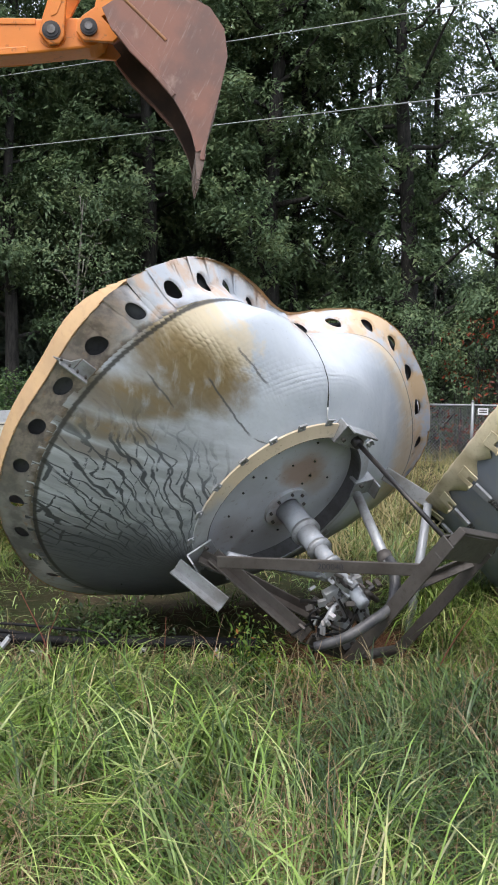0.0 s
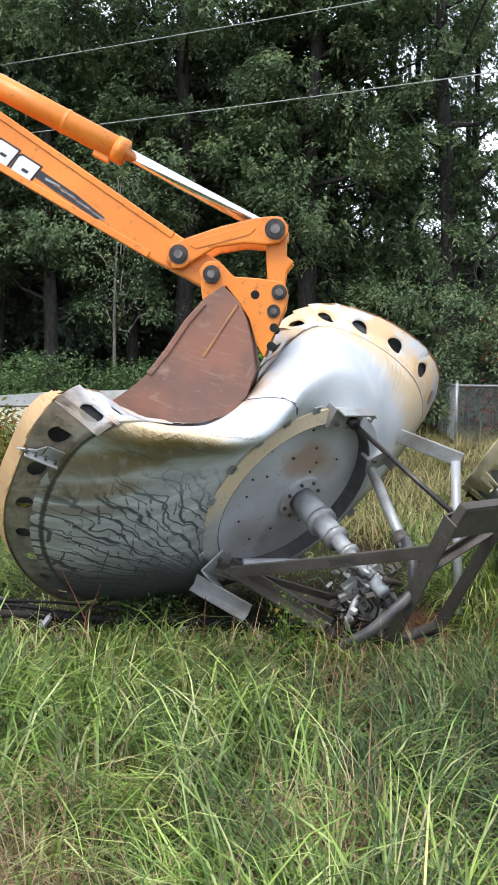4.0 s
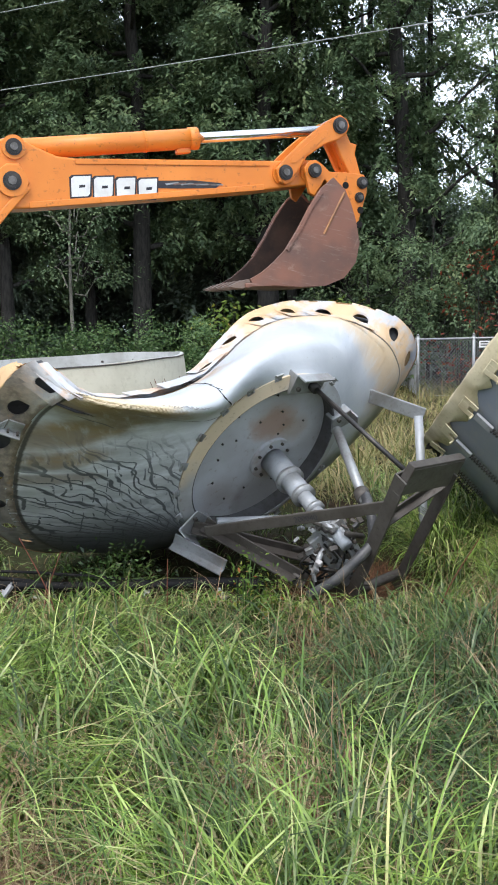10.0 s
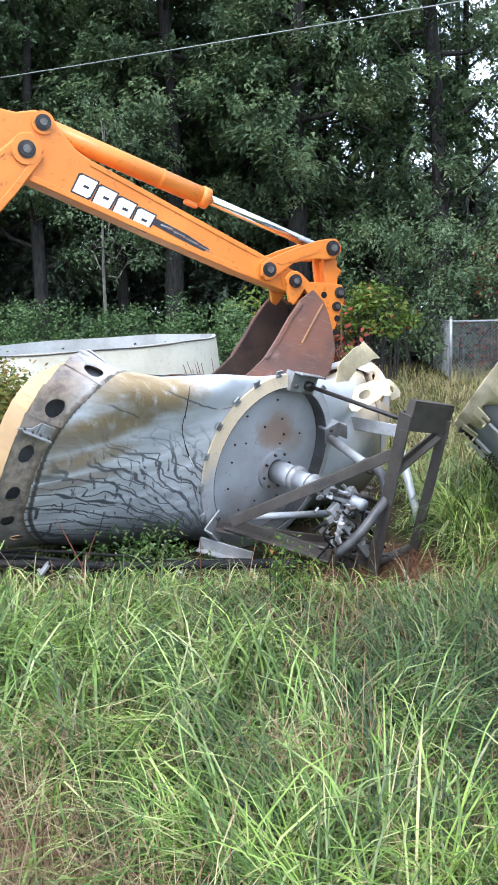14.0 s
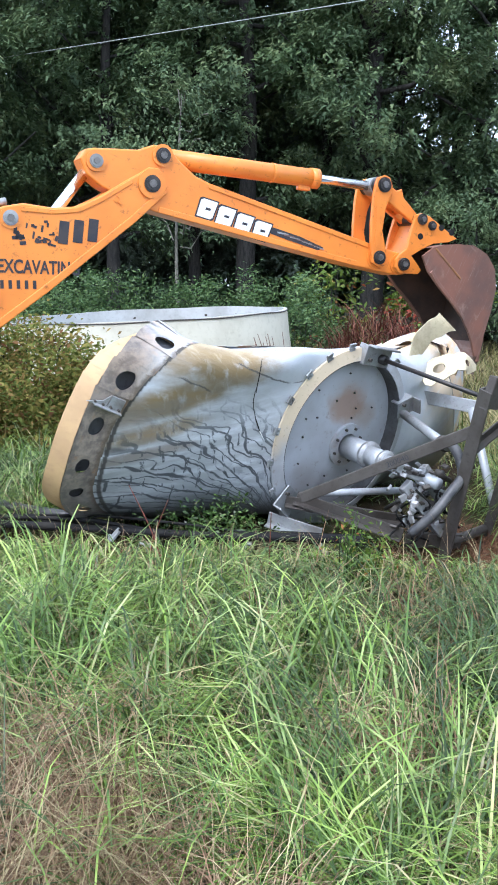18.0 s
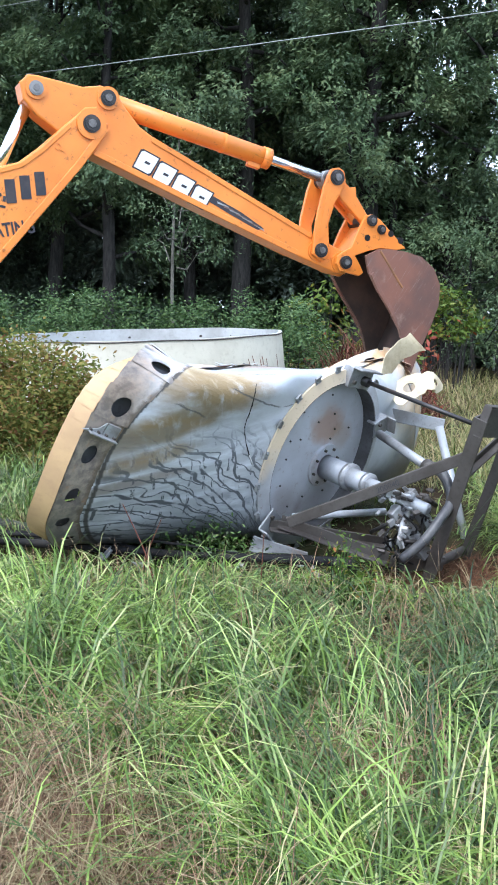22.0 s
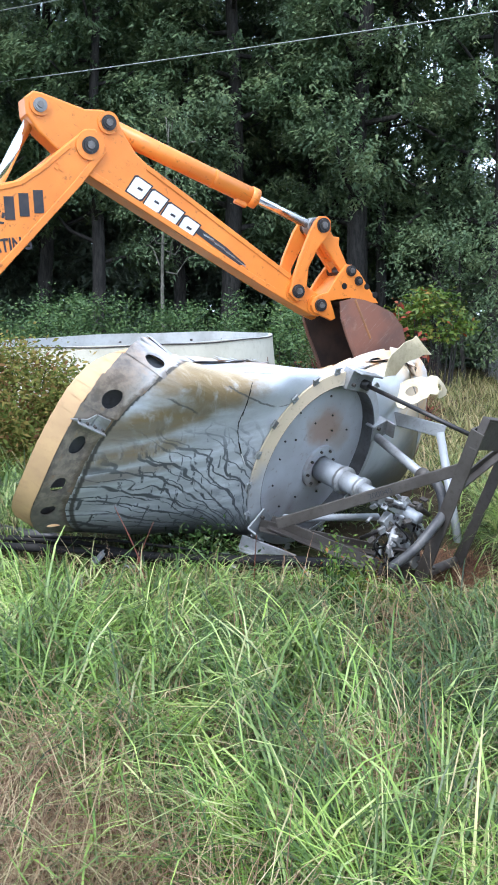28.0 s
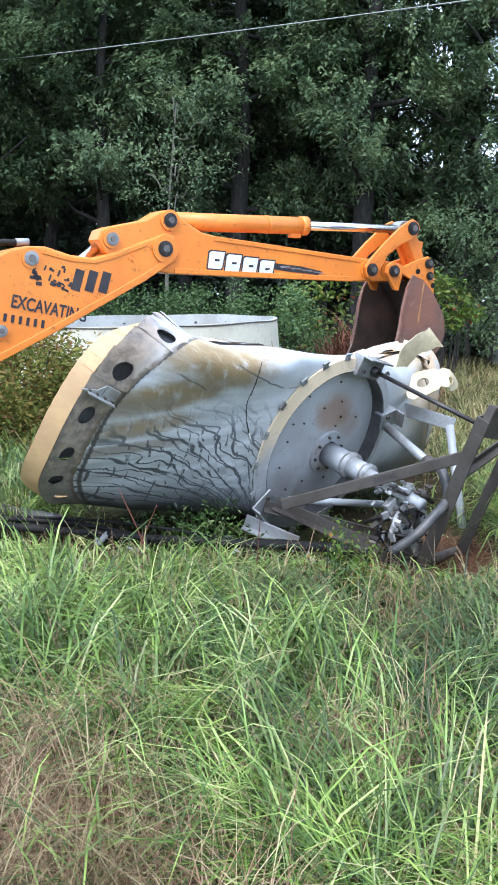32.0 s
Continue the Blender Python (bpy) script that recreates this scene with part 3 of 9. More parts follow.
def thing(name, place, label, category, group=""):
    ob = new(name)
    ob.empty_display_size = 0.2
    ob.location = place
    return tagged(ob, label, category, group)


rng = np.random.default_rng(7)


# ---- ground ----
def hollow(x, y):
    """The soil is pushed in where the mount stands in it."""
    return -0.22 * np.exp(-((x - 0.62) / 0.42) ** 2 - ((y - 5.62) / 0.42) ** 2)


def build_ground():
    xs = np.concatenate([[-900, -300, -100, -40], np.linspace(-14, 14, 113), [40, 100, 300, 900]])
    ys = np.concatenate([[-900, -200, -40, -8], np.linspace(-2, 30, 129), [45, 80, 200, 900]])
    gx, gy = np.meshgrid(xs, ys)
    gz = np.array([[0.03 * noise.noise(Vector((x * 0.6, y * 0.6, 3.1))) - 0.03 for x in xs] for y in ys]) + hollow(gx, gy)
    v = np.stack([gx, gy, gz], -1).reshape(-1, 3)
    w = len(xs)
    i = (np.arange(len(ys) - 1)[:, None] * w + np.arange(w - 1)).ravel()
    ob = link_mesh("ground", arrays_mesh("ground", v, np.stack([i, i + 1, i + w + 1, i + w], 1)), M_GROUND, None, "", True)
    return tagged(ob, "dark soil with thatch under the tall grass", "ground", kind="structure")


def blades(x, y, h, width, bend, turn, z0=None, levels=6):
    """Arching grass blades, one ribbon each; bend tells how far the tip tips over."""
    n = len(x)
    s = np.linspace(0, 1, levels)
    tilt = 0.10 + 1.05 * rng.random(n)[:, None] ** 1.2 + (bend * 1.15)[:, None] * ((s[:-1] + s[1:]) / 2)[None, :] ** 1.6
    ln = (h / (levels - 1))[:, None]
    out = np.concatenate([np.zeros((n, 1)), np.cumsum(ln * np.sin(tilt), 1)], 1)
    up = np.concatenate([np.zeros((n, 1)), np.cumsum(ln * np.cos(tilt), 1)], 1)
    dx, dy = np.cos(turn)[:, None], np.sin(turn)[:, None]
    cx, cy, cz = x[:, None] + out * dx, y[:, None] + out * dy, np.maximum(up, 0.01) + (0 if z0 is None else z0[:, None])
    side = turn + rng.uniform(1.1, 2.0, n)
    w = width[:, None] * np.maximum(0.08, (1 - s ** 2.4) * np.minimum(1, 0.55 + 2 * s))[None, :] / 2
    sx, sy = np.cos(side)[:, None] * w, np.sin(side)[:, None] * w
    v = np.stack([np.stack([cx - sx, cy - sy, cz], -1), np.stack([cx + sx, cy + sy, cz], -1)], 2).reshape(-1, 3)
    k = np.arange(levels - 1) * 2
    f = (np.arange(n)[:, None, None] * levels * 2 + np.stack([k, k + 1, k + 3, k + 2], 1)[None]).reshape(-1, 4)
    return v, f


def tussocks(n, m, x, y, spread):
    """n blades in m tussocks: place, the way each one falls, and its size."""
    k = rng.integers(0, m, n)
    dx, dy = rng.normal(0, spread, n), rng.normal(0, spread, n)
    comb = 2.6 * np.sin(1.7 * x + 0.9 * y) + 1.8 * np.cos(2.3 * y - 0.8 * x) + rng.normal(0, 0.8, m)
    laid = rng.uniform(0.25, 0.85, m)
    turn = np.where(rng.random(n) > laid[k], np.arctan2(dy, dx), comb[k]) + rng.normal(0, 0.5, n)
    big = rng.uniform(0.55, 1.3, m)
    return x[k] + dx, y[k] + dy, turn, big[k]


def grass(name, material, spots, h, width, bend, label, levels=6):
    x, y, turn, scale = spots
    n = len(x)
    hh = np.minimum(rng.uniform(h[0], h[1], n) * scale, clearance(x, y) * rng.uniform(0.7, 1.3, n))
    v, f = blades(x, y, hh, rng.uniform(*width, n) * np.clip(y / 3.0, 0.7, 1), rng.uniform(*bend, n), turn, hollow(x, y), levels)
    ob = link_mesh(name, arrays_mesh(name, v, f), material, None, "", True)
    return tagged(ob, label, "grass", kind="stuff")


def clear_of_wreck(x, y, turn, s):
    """Shorter and sparser grass where the wrecks and their debris lie."""
    under = (x > -2.0) & (x < 1.15) & (y > 5.3) & (y < 8.2)
    near = (x > -2.2) & (x < 0.9) & (y > 4.75) & (y <= 5.3)
    trodden = (x > -2.1) & (x < 0.7) & (y > 5.12) & (y < 5.75)
    keep = ~(under & (rng.random(len(x)) > 0.09))
    keep &= ~(trodden & (rng.random(len(x)) > 0.28))
    keep &= ~((np.hypot((x - 0.62) / 0.42, (y - 5.55) / 0.45) < 1) & (rng.random(len(x)) > 0.15))
    keep &= np.hypot(x + 2.78, y - 12.9) > 2.15
    s = np.where(under, s * 0.35, np.where(near, s * 0.62, s))
    return x[keep], y[keep], turn[keep], s[keep]


def clearance(x, y):
    """Trampled lower towards the wreck."""
    return np.where((x > -2.7) & (x < 1.35) & (y > 3.2) & (y < 5.5), np.maximum(0.17, (1.68 - 0.295 * y) / 0.72), 9.0)


def in_lush(x, y):
    return (np.hypot((x - 1.0) / 0.85, (y - 3.75) / 1.0) < 1) | (np.hypot((x + 0.1) / 0.5, (y - 4.45) / 0.4) < 1)


def in_dry(x, y):
    wave = 0.25 * np.sin(x * 9) * np.cos(y * 7)
    return (np.hypot((x + 1.05) / 0.86, (y - 2.08) / 0.62) + wave < 1) | (np.hypot((x - 0.16) / 0.2, (y - 2.72) / 0.14) + wave < 1)


def near_spots(n, lush=False):
    """Denser towards the camera, in tussocks."""
    m = int(n / 85)
    y = 1.9 + 6.0 * rng.random(m) ** 1.3
    x = (rng.random(m) * 2 - 1) * (1.3 + 0.42 * y) - 0.25
    x, y, turn, s = tussocks(n, m, x, y, 0.085)
    keep = ~(in_dry(x, y) & (rng.random(n) > 0.13)) & (in_lush(x + 0.06 * np.sin(9 * y), y) == lush)
    return clear_of_wreck(x[keep], y[keep], turn[keep], s[keep])


def dry_spots(n):
    m = int(n / 24)
    x, y, turn, s = tussocks(n, m, rng.uniform(-1.8, 0.4, m), rng.uniform(1.5, 3.0, m), 0.09)
    keep = in_dry(x, y)
    return x[keep], y[keep], turn[keep], s[keep]


def stray_spots(n):
    """Dead blades strewn through the green."""
    y = 2.0 + 4.5 * rng.random(n) ** 1.3
    x = (rng.random(n) * 2 - 1) * (1.2 + 0.4 * y) - 0.3
    return clear_of_wreck(x, y, rng.random(n) * 6.283, np.full(n, 1.0))


def meadow_spots(n):
    m = int(n / 12)
    y = 7.5 + 15 * rng.random(m) ** 1.3
    x, y, turn, s = tussocks(n, m, (rng.random(m) * 2 - 1) * (2.2 + 0.42 * y), y, 0.2)
    return clear_of_wreck(x, y, turn, s)


def side_spots(n):
    """Lush green strips beside the wrecks."""
    m = int(n / 30)
    y = 5.0 + 4.5 * rng.random(m)
    x = np.where(rng.random(m) < 0.55, 0.9 + 2.6 * rng.random(m), -1.7 - 2.4 * rng.random(m))
    return clear_of_wreck(*tussocks(n, m, x, y, 0.08))


def field_spots(n):
    """The rest of the field, round and behind the place where the camera stands."""
    m = int(n / 8)
    x, y, turn, s = tussocks(n, m, rng.uniform(-14, 14, m), rng.uniform(-12, 9, m), 0.25)
    keep = (np.hypot(x, y) > 1.6) & ((y < 0.3) | (np.abs(x) > 1.7 + 0.45 * y)) & ~((x < -3) & (y > 3.5))
    return x[keep], y[keep], turn[keep], s[keep]


def needles(name, x0, y0, rx, ry, n, label):
    a, r = rng.random(n) * 6.283, np.sqrt(rng.random(n))
    x, y = x0 + rx * r * np.cos(a), y0 + ry * r * np.sin(a)
    v, f = blades(x, y, rng.uniform(0.12, 0.3, n), rng.uniform(0.004, 0.008, n), rng.uniform(1.2, 3.0, n), rng.random(n) * 6.283,
                  0.13 * (1 - r) + rng.uniform(0, 0.05, n), 3)
    v[:, 2] = v[:, 2] * 0.42 + hollow(v[:, 0], v[:, 1])
    ob = link_mesh(name, arrays_mesh(name, v, f), M_NEEDLE)
    return tagged(ob, label, "pine needles", kind="stuff")


# ---- trees and bushes ----
def leaf_cards(centres, per, spread, size, flat=0.55):
    """Small leaves in loose clumps round the centres."""
    n = len(centres) * per
    c = np.repeat(centres, per, 0) + rng.normal(0, 1, (n, 3)) * np.array(spread)
    a = rng.normal(0, 1, (n, 3))
    a[:, 2] *= flat
    a /= np.linalg.norm(a, axis=1)[:, None]
    b = np.cross(a, rng.normal(0, 1, (n, 3)))
    b /= np.linalg.norm(b, axis=1)[:, None]
    s = rng.uniform(size[0], size[1], (n, 1))
    droop = np.array([0, 0, -0.25]) * s
    v = np.stack([c - a * s, c + b * s * 0.42, c + a * s + droop, c - b * s * 0.42], 1).reshape(-1, 3)
    return v, np.arange(n * 4).reshape(n, 4)


def sprays(centres, away, count, per, reach, size):
    """Leafy sprays: twigs that reach outwards and droop, with leaves laid over one another like shingles."""
    k = len(centres) * count
    c = np.repeat(centres, count, 0) + rng.normal(0, 1, (k, 3)) * np.array((0.25, 0.25, 0.13)) * reach / 0.5
    d = np.repeat(away, count, 0) * 0.7 + rng.normal(0, 0.55, (k, 3))
    d[:, 2] = -0.15 - 0.45 * rng.random(k)
    d /= np.linalg.norm(d, axis=1)[:, None]
    n = k * per
    s = np.tile(np.linspace(0.05, 1, per), k)[:, None] * reach * rng.uniform(0.7, 1.2, (n, 1))
    d = np.repeat(d, per, 0)
    p = np.repeat(c, per, 0) + d * s + rng.normal(0, 0.07, (n, 3)) - np.array([0, 0, 0.25]) * s * s
    a = d + rng.normal(0, 0.75, (n, 3)) * np.array((1, 1, 0.45))
    a /= np.linalg.norm(a, axis=1)[:, None]
    b = np.cross(np.array([0.0, 0.0, 1.0]) + rng.normal(0, 0.38, (n, 3)), a)
    b /= np.linalg.norm(b, axis=1)[:, None]
    h = rng.uniform(size[0], size[1], (n, 1))
    tip = p + a * h * 2 - np.array([0, 0, 0.35]) * h
    v = np.stack([p + b * h * 0.55, tip, p + a * h * 0.3 - b * h * 0.55], 1).reshape(-1, 3)
    return v, np.arange(n * 3).reshape(n, 3)


def limb_mesh(name, limbs, material, parent):
    verts, faces, seg = [], [], 7
    for pts, r0, r1 in limbs:
        base = len(verts)
        for i, p in enumerate(pts):
            d = (Vector(pts[min(i + 1, len(pts) - 1)]) - Vector(pts[max(i - 1, 0)])).normalized()
            a = d.orthogonal().normalized()
            b = d.cross(a)
            r = r0 + (r1 - r0) * i / (len(pts) - 1)
            for k in range(seg):
                c = 2 * math.pi * k / seg
                verts.append(tuple(Vector(p) + (a * math.cos(c) + b * math.sin(c)) * r))
        for i in range(len(pts) - 1):
            for k in range(seg):
                faces.append((base + i * seg + k, base + i * seg + (k + 1) % seg, base + (i + 1) * seg + (k + 1) % seg, base + (i + 1) * seg + k))
    me = bpy.data.meshes.new(name)
    me.from_pydata(verts, [], faces)
    return link_mesh(name, me, material, parent, "", True)


def tree(x, y, height, r, low, wide, clumps, label, leaf=M_LEAF, bark=M_BARK, per=110, name="oak_tree", size=(0.050, 0.090), group="trees of the wood's edge"):
    t = thing(name, (x, y, 0), label, "tree", group)
    lean = rng.normal(0, 0.02, 2)
    trunk = [(lean[0] * z + 0.08 * math.sin(z * 0.7 + x), lean[1] * z, z) for z in np.linspace(-0.1, height * 0.93, 9)]
    limb_mesh("trunk", [(trunk, r, r * 0.22)], bark, t)
    limbs, centres, away = [], [], []
    count = 20
    for i in range(count):
        z = low + (height * 0.9 - low) * (i + 0.5) / count
        a = i * 2.4 + rng.uniform(-0.5, 0.5)
        reach = wide * (1.0 - 0.55 * ((z - low) / (height - low)) ** 1.5) * rng.uniform(0.65, 1.15)
        p0 = Vector((lean[0] * z, lean[1] * z, z))
        d = Vector((math.cos(a), math.sin(a), rng.uniform(0.05, 0.5)))
        pts = [p0 + d * reach * s + Vector((0, 0, 0.25 * reach * s * s - 0.12 * math.sin(6 * s))) for s in (0, 0.35, 0.7, 1.0)]
        limbs.append(([tuple(p) for p in pts], r * 0.32 * (1 - 0.6 * i / count), 0.015))
        for _ in range(max(1, clumps // (2 * count))):
            s = rng.uniform(0.3, 1.1)
            p = pts[0].lerp(pts[3], min(s, 1.08))
            centres.append(np.array(p) + rng.normal(0, 1, 3) * (0.5, 0.5, 0.3))
            away.append((math.cos(a), math.sin(a), 0.0))
    limb_mesh("limb_structure", limbs, bark, t)
    v, f = sprays(np.array(centres), np.array(away), 10, max(4, per // 4), 0.6 * min(1.0, wide / 1.6), size)
    link_mesh("crown", arrays_mesh("crown", v, f), leaf, t)
    return t


def woods():
    edge = [(-12.5, 25, 14, 0.2), (-10.4, 23.5, 15, 0.2), (-8.2, 26.5, 16, 0.23), (-6.2, 24.5, 15, 0.2), (-4.4, 27, 15, 0.2),
            (-2.7, 25.5, 16, 0.29), (-1.0, 27.8, 15, 0.2), (0.45, 25.2, 17, 0.33), (1.15, 26.2, 16, 0.17), (2.9, 27.4, 15, 0.2),
            (4.25, 25.0, 16, 0.31), (5.7, 28.5, 14, 0.2), (6.9, 26, 16, 0.29), (8.8, 25, 14, 0.24), (11.0, 27, 15, 0.22)]
    for i, (x, y, h, r) in enumerate(edge):
        thin = 0.42 if x > 3.5 else 0.85
        tree(x, y, h, r, 2.4 + (i % 3) * 0.5, 2.7, int(340 * thin), "tall broad-leaved tree with dark bark at the wood's edge")
    tree(-3.35, 18.6, 5.5, 0.05, 2.2, 0.8, 100, "slender pale-barked young tree rising out of the hedge", M_LEAF, M_PALEBARK, 26, "young_tree", (0.025, 0.045))
    # shrubs before the trunks
    for x, y, h in ((3.0, 22.3, 3.4), (4.4, 23.0, 4.4), (5.8, 22.6, 4.2), (7.4, 23.2, 4.6), (9.2, 22.4, 4.0)):
        tree(x, y, h, 0.06, 0.5, 1.3, 90, "leafy green shrub under the trees", M_LEAF, M_BARK, 70, "shrub", (0.03, 0.06), "shrubs under the trees")
    # the dark depth of the wood, its leaves coloured paler and greyer for haze
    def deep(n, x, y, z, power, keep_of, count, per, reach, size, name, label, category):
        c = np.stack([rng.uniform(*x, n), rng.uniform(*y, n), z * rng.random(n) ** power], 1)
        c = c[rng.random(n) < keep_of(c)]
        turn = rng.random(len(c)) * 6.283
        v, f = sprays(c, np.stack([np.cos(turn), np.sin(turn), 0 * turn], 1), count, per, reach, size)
        tagged(link_mesh(name, arrays_mesh(name, v, f), M_LEAFHAZE), label, category, kind="stuff")

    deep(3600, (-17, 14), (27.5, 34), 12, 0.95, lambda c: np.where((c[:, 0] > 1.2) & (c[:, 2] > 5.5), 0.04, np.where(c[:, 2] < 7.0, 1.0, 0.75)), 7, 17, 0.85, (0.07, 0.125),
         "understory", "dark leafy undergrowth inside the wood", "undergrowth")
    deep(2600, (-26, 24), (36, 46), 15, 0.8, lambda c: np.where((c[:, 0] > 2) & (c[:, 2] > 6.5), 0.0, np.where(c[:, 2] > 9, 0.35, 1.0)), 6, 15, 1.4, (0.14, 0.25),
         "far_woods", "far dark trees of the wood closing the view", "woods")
    limbs = []
    for i in range(46):
        x, y = rng.uniform(-18, 16), rng.uniform(28, 40)
        limbs.append(([(x, y, 0), (x + rng.normal(0, 0.15), y, 6), (x + rng.normal(0, 0.3), y, 13)], rng.uniform(0.1, 0.24), 0.06))
    tagged(limb_mesh("far_trunks", limbs, M_BARK, None), "dark trunks standing deep in the wood", "tree trunks", kind="stuff")


def mound(name, spots, material, per, spread, size, label, category, core=None, base=0.04):
    """A bush: leaves over low heaps."""
    t = thing(name, (spots[0][0], spots[0][1], 0), label, category)
    o = np.array([spots[0][0], spots[0][1], 0])
    c = []
    for x, y, rx, ry, h, n in spots:
        a, u = rng.random(n) * 6.283, rng.random(n)
        rr = np.sqrt(1 - u ** 2)
        lump = 1 + 0.22 * np.sin(3 * a + x) + rng.normal(0, 0.07, n)
        c.append(np.stack([x + rx * rr * np.cos(a) * lump, y + ry * rr * np.sin(a) * lump, base + (h - base) * u * lump], 1))
    c = np.concatenate(c)
    v, f = leaf_cards(c - o, per, spread, size)
    link_mesh("foliage", arrays_mesh("foliage", v, f), material, t)
    twigs = []
    for p in c[:: max(1, len(c) // 60)]:
        q = p - o
        twigs.append(([(q[0] * 0.7, q[1] * 0.7, 0), tuple(q * 0.85), tuple(q * 1.04)], 0.003 + 0.006 * min(1.0, q[2]), 0.002))
    tagged(limb_mesh("stem_tangle", twigs, core or M_BARK, t), kind="stuff")
    return t


def bushes():
    hedge = [(-1.0 - i * 1.05, 17.2 + 0.4 * math.sin(i * 1.7), 0.95, 0.8, 1.42 + 0.08 * math.sin(i * 2.3), 150) for i in range(12)]
    mound("ivy_hedge", hedge, M_IVY, 56, (0.12, 0.12, 0.09), (0.024, 0.044), "ivy-covered hedge with dense dark green leaves behind the tank", "hedge")
    mound("weed_thicket", [(-3.3, 9.2, 0.8, 0.7, 1.0, 190), (-2.55, 8.7, 0.5, 0.5, 0.75, 120), (-4.1, 9.0, 0.7, 0.7, 1.15, 150), (-3.1, 7.9, 0.5, 0.4, 0.55, 90)],
          M_WEED, 70, (0.14, 0.14, 0.11), (0.018, 0.042), "yellowing weeds and brambles beside the tank", "weeds")
    mound("maple_sapling", [(1.9, 19.3, 0.62, 0.5, 1.85, 60), (1.3, 19.6, 0.45, 0.4, 1.6, 26)], M_LIME, 30, (0.13, 0.13, 0.07), (0.045, 0.08),
          "young maple with yellow-green leaves turning red", "sapling", None, 1.05)
    mound("yellow_bush", [(-0.35, 18.4, 0.7, 0.6, 1.75, 50)], M_LIME, 20, (0.16, 0.16, 0.12), (0.05, 0.09), "light yellow-green bush at the hedge's end", "bush")
    mound("sumac_bush", [(4.9, 21.6, 0.7, 0.5, 3.0, 26), (5.3, 21.4, 0.5, 0.5, 2.4, 18)], M_RED, 12, (0.2, 0.2, 0.16), (0.04, 0.075), "bush with autumn-red leaves before the trees", "bush")
    mound("red_vine", [(0.95, 13.4, 0.22, 0.22, 1.5, 22), (0.7, 13.8, 0.3, 0.3, 1.15, 16)], M_RED, 8, (0.1, 0.1, 0.09), (0.04, 0.07), "vine with reddened leaves on the brush pile", "vine", M_TWIG)
    mound("green_vine", [(0.9, 12.2, 0.12, 0.12, 1.25, 18)], M_LIME, 7, (0.05, 0.05, 0.06), (0.035, 0.06), "thin climbing shoot with light green leaves", "vine", M_TWIG)
    mound("goldenrod_weed", [(-0.02, 4.78, 0.16, 0.13, 0.32, 26), (0.15, 4.72, 0.11, 0.11, 0.27, 16)], M_LIME, 12, (0.04, 0.04, 0.05), (0.010, 0.022),
          "small green leafy weed with yellow tips in the grass", "weed", M_LUSH)
    mound("ragweed", [(-0.85, 5.6, 0.3, 0.2, 0.20, 36)], M_LUSH, 24, (0.07, 0.06, 0.05), (0.010, 0.022), "low dark green weed under the wrecked dish", "weed", M_LUSH)
    # brush pile: a heap of thin branches
    n = 1700
    a, r = rng.random(n) * 6.283, np.sqrt(rng.random(n))
    x, y = 0.35 + 1.0 * r * np.cos(a), 13.0 + 0.8 * r * np.sin(a)
    v, f = blades(x, y, rng.uniform(0.3, 0.8, n), rng.uniform(0.008, 0.018, n), rng.uniform(0.6, 3.0, n), rng.random(n) * 6.283, 1.0 * (1 - r ** 1.6), 5)
    tagged(link_mesh("brush_pile", arrays_mesh("brush_pile", v, f), M_TWIG), "heap of cut red-brown branches and twigs", "brush pile", kind="stuff")


def greens():
    build_ground()
    grass("lush_grass", M_LUSH, near_spots(70000, True), (0.38, 0.68), (0.004, 0.010), (1.6, 3.6), "dark lush grass lying over in tussocks")
    grass("tall_grass", M_GRASS, near_spots(66000), (0.34, 0.76), (0.0045, 0.0125), (1.3, 3.6), "tall green grass with arching blades in tussocks")
    grass("broad_grass", M_GRASS, near_spots(8000), (0.38, 0.72), (0.007, 0.012), (1.6, 3.4), "broad bright blades arching over the grass")
    grass("verge_grass", M_GRASS, side_spots(14000), (0.24, 0.56), (0.004, 0.011), (0.8, 3.0), "lush green grass beside the wrecks")
    grass("dry_grass", M_DRY, dry_spots(32000), (0.22, 0.54), (0.0025, 0.006), (0.6, 3.2), "dead reddish-tan grass matted in a patch", 5)
    grass("dead_blades", M_DRY, stray_spots(17000), (0.2, 0.5), (0.002, 0.006), (0.2, 3.0), "dead tan blades strewn through the green grass", 5)
    grass("meadow", M_TAN, meadow_spots(34000), (0.25, 0.55), (0.008, 0.018), (0.4, 1.8), "thin yellow-green meadow grass before the trees", 4)
    grass("field_grass", M_GRASS, field_spots(26000), (0.3, 0.6), (0.02, 0.04), (1.0, 3.0), "rough green grass of the field around", 4)
    needles("needle_litter", 0.66, 5.75, 0.36, 0.38, 2200, "red-brown fallen needles heaped round the frame")
    needles("needle_heap", 1.75, 6.75, 0.55, 0.45, 2600, "red-brown fallen needles beside the second dish")
    woods()
    bushes()


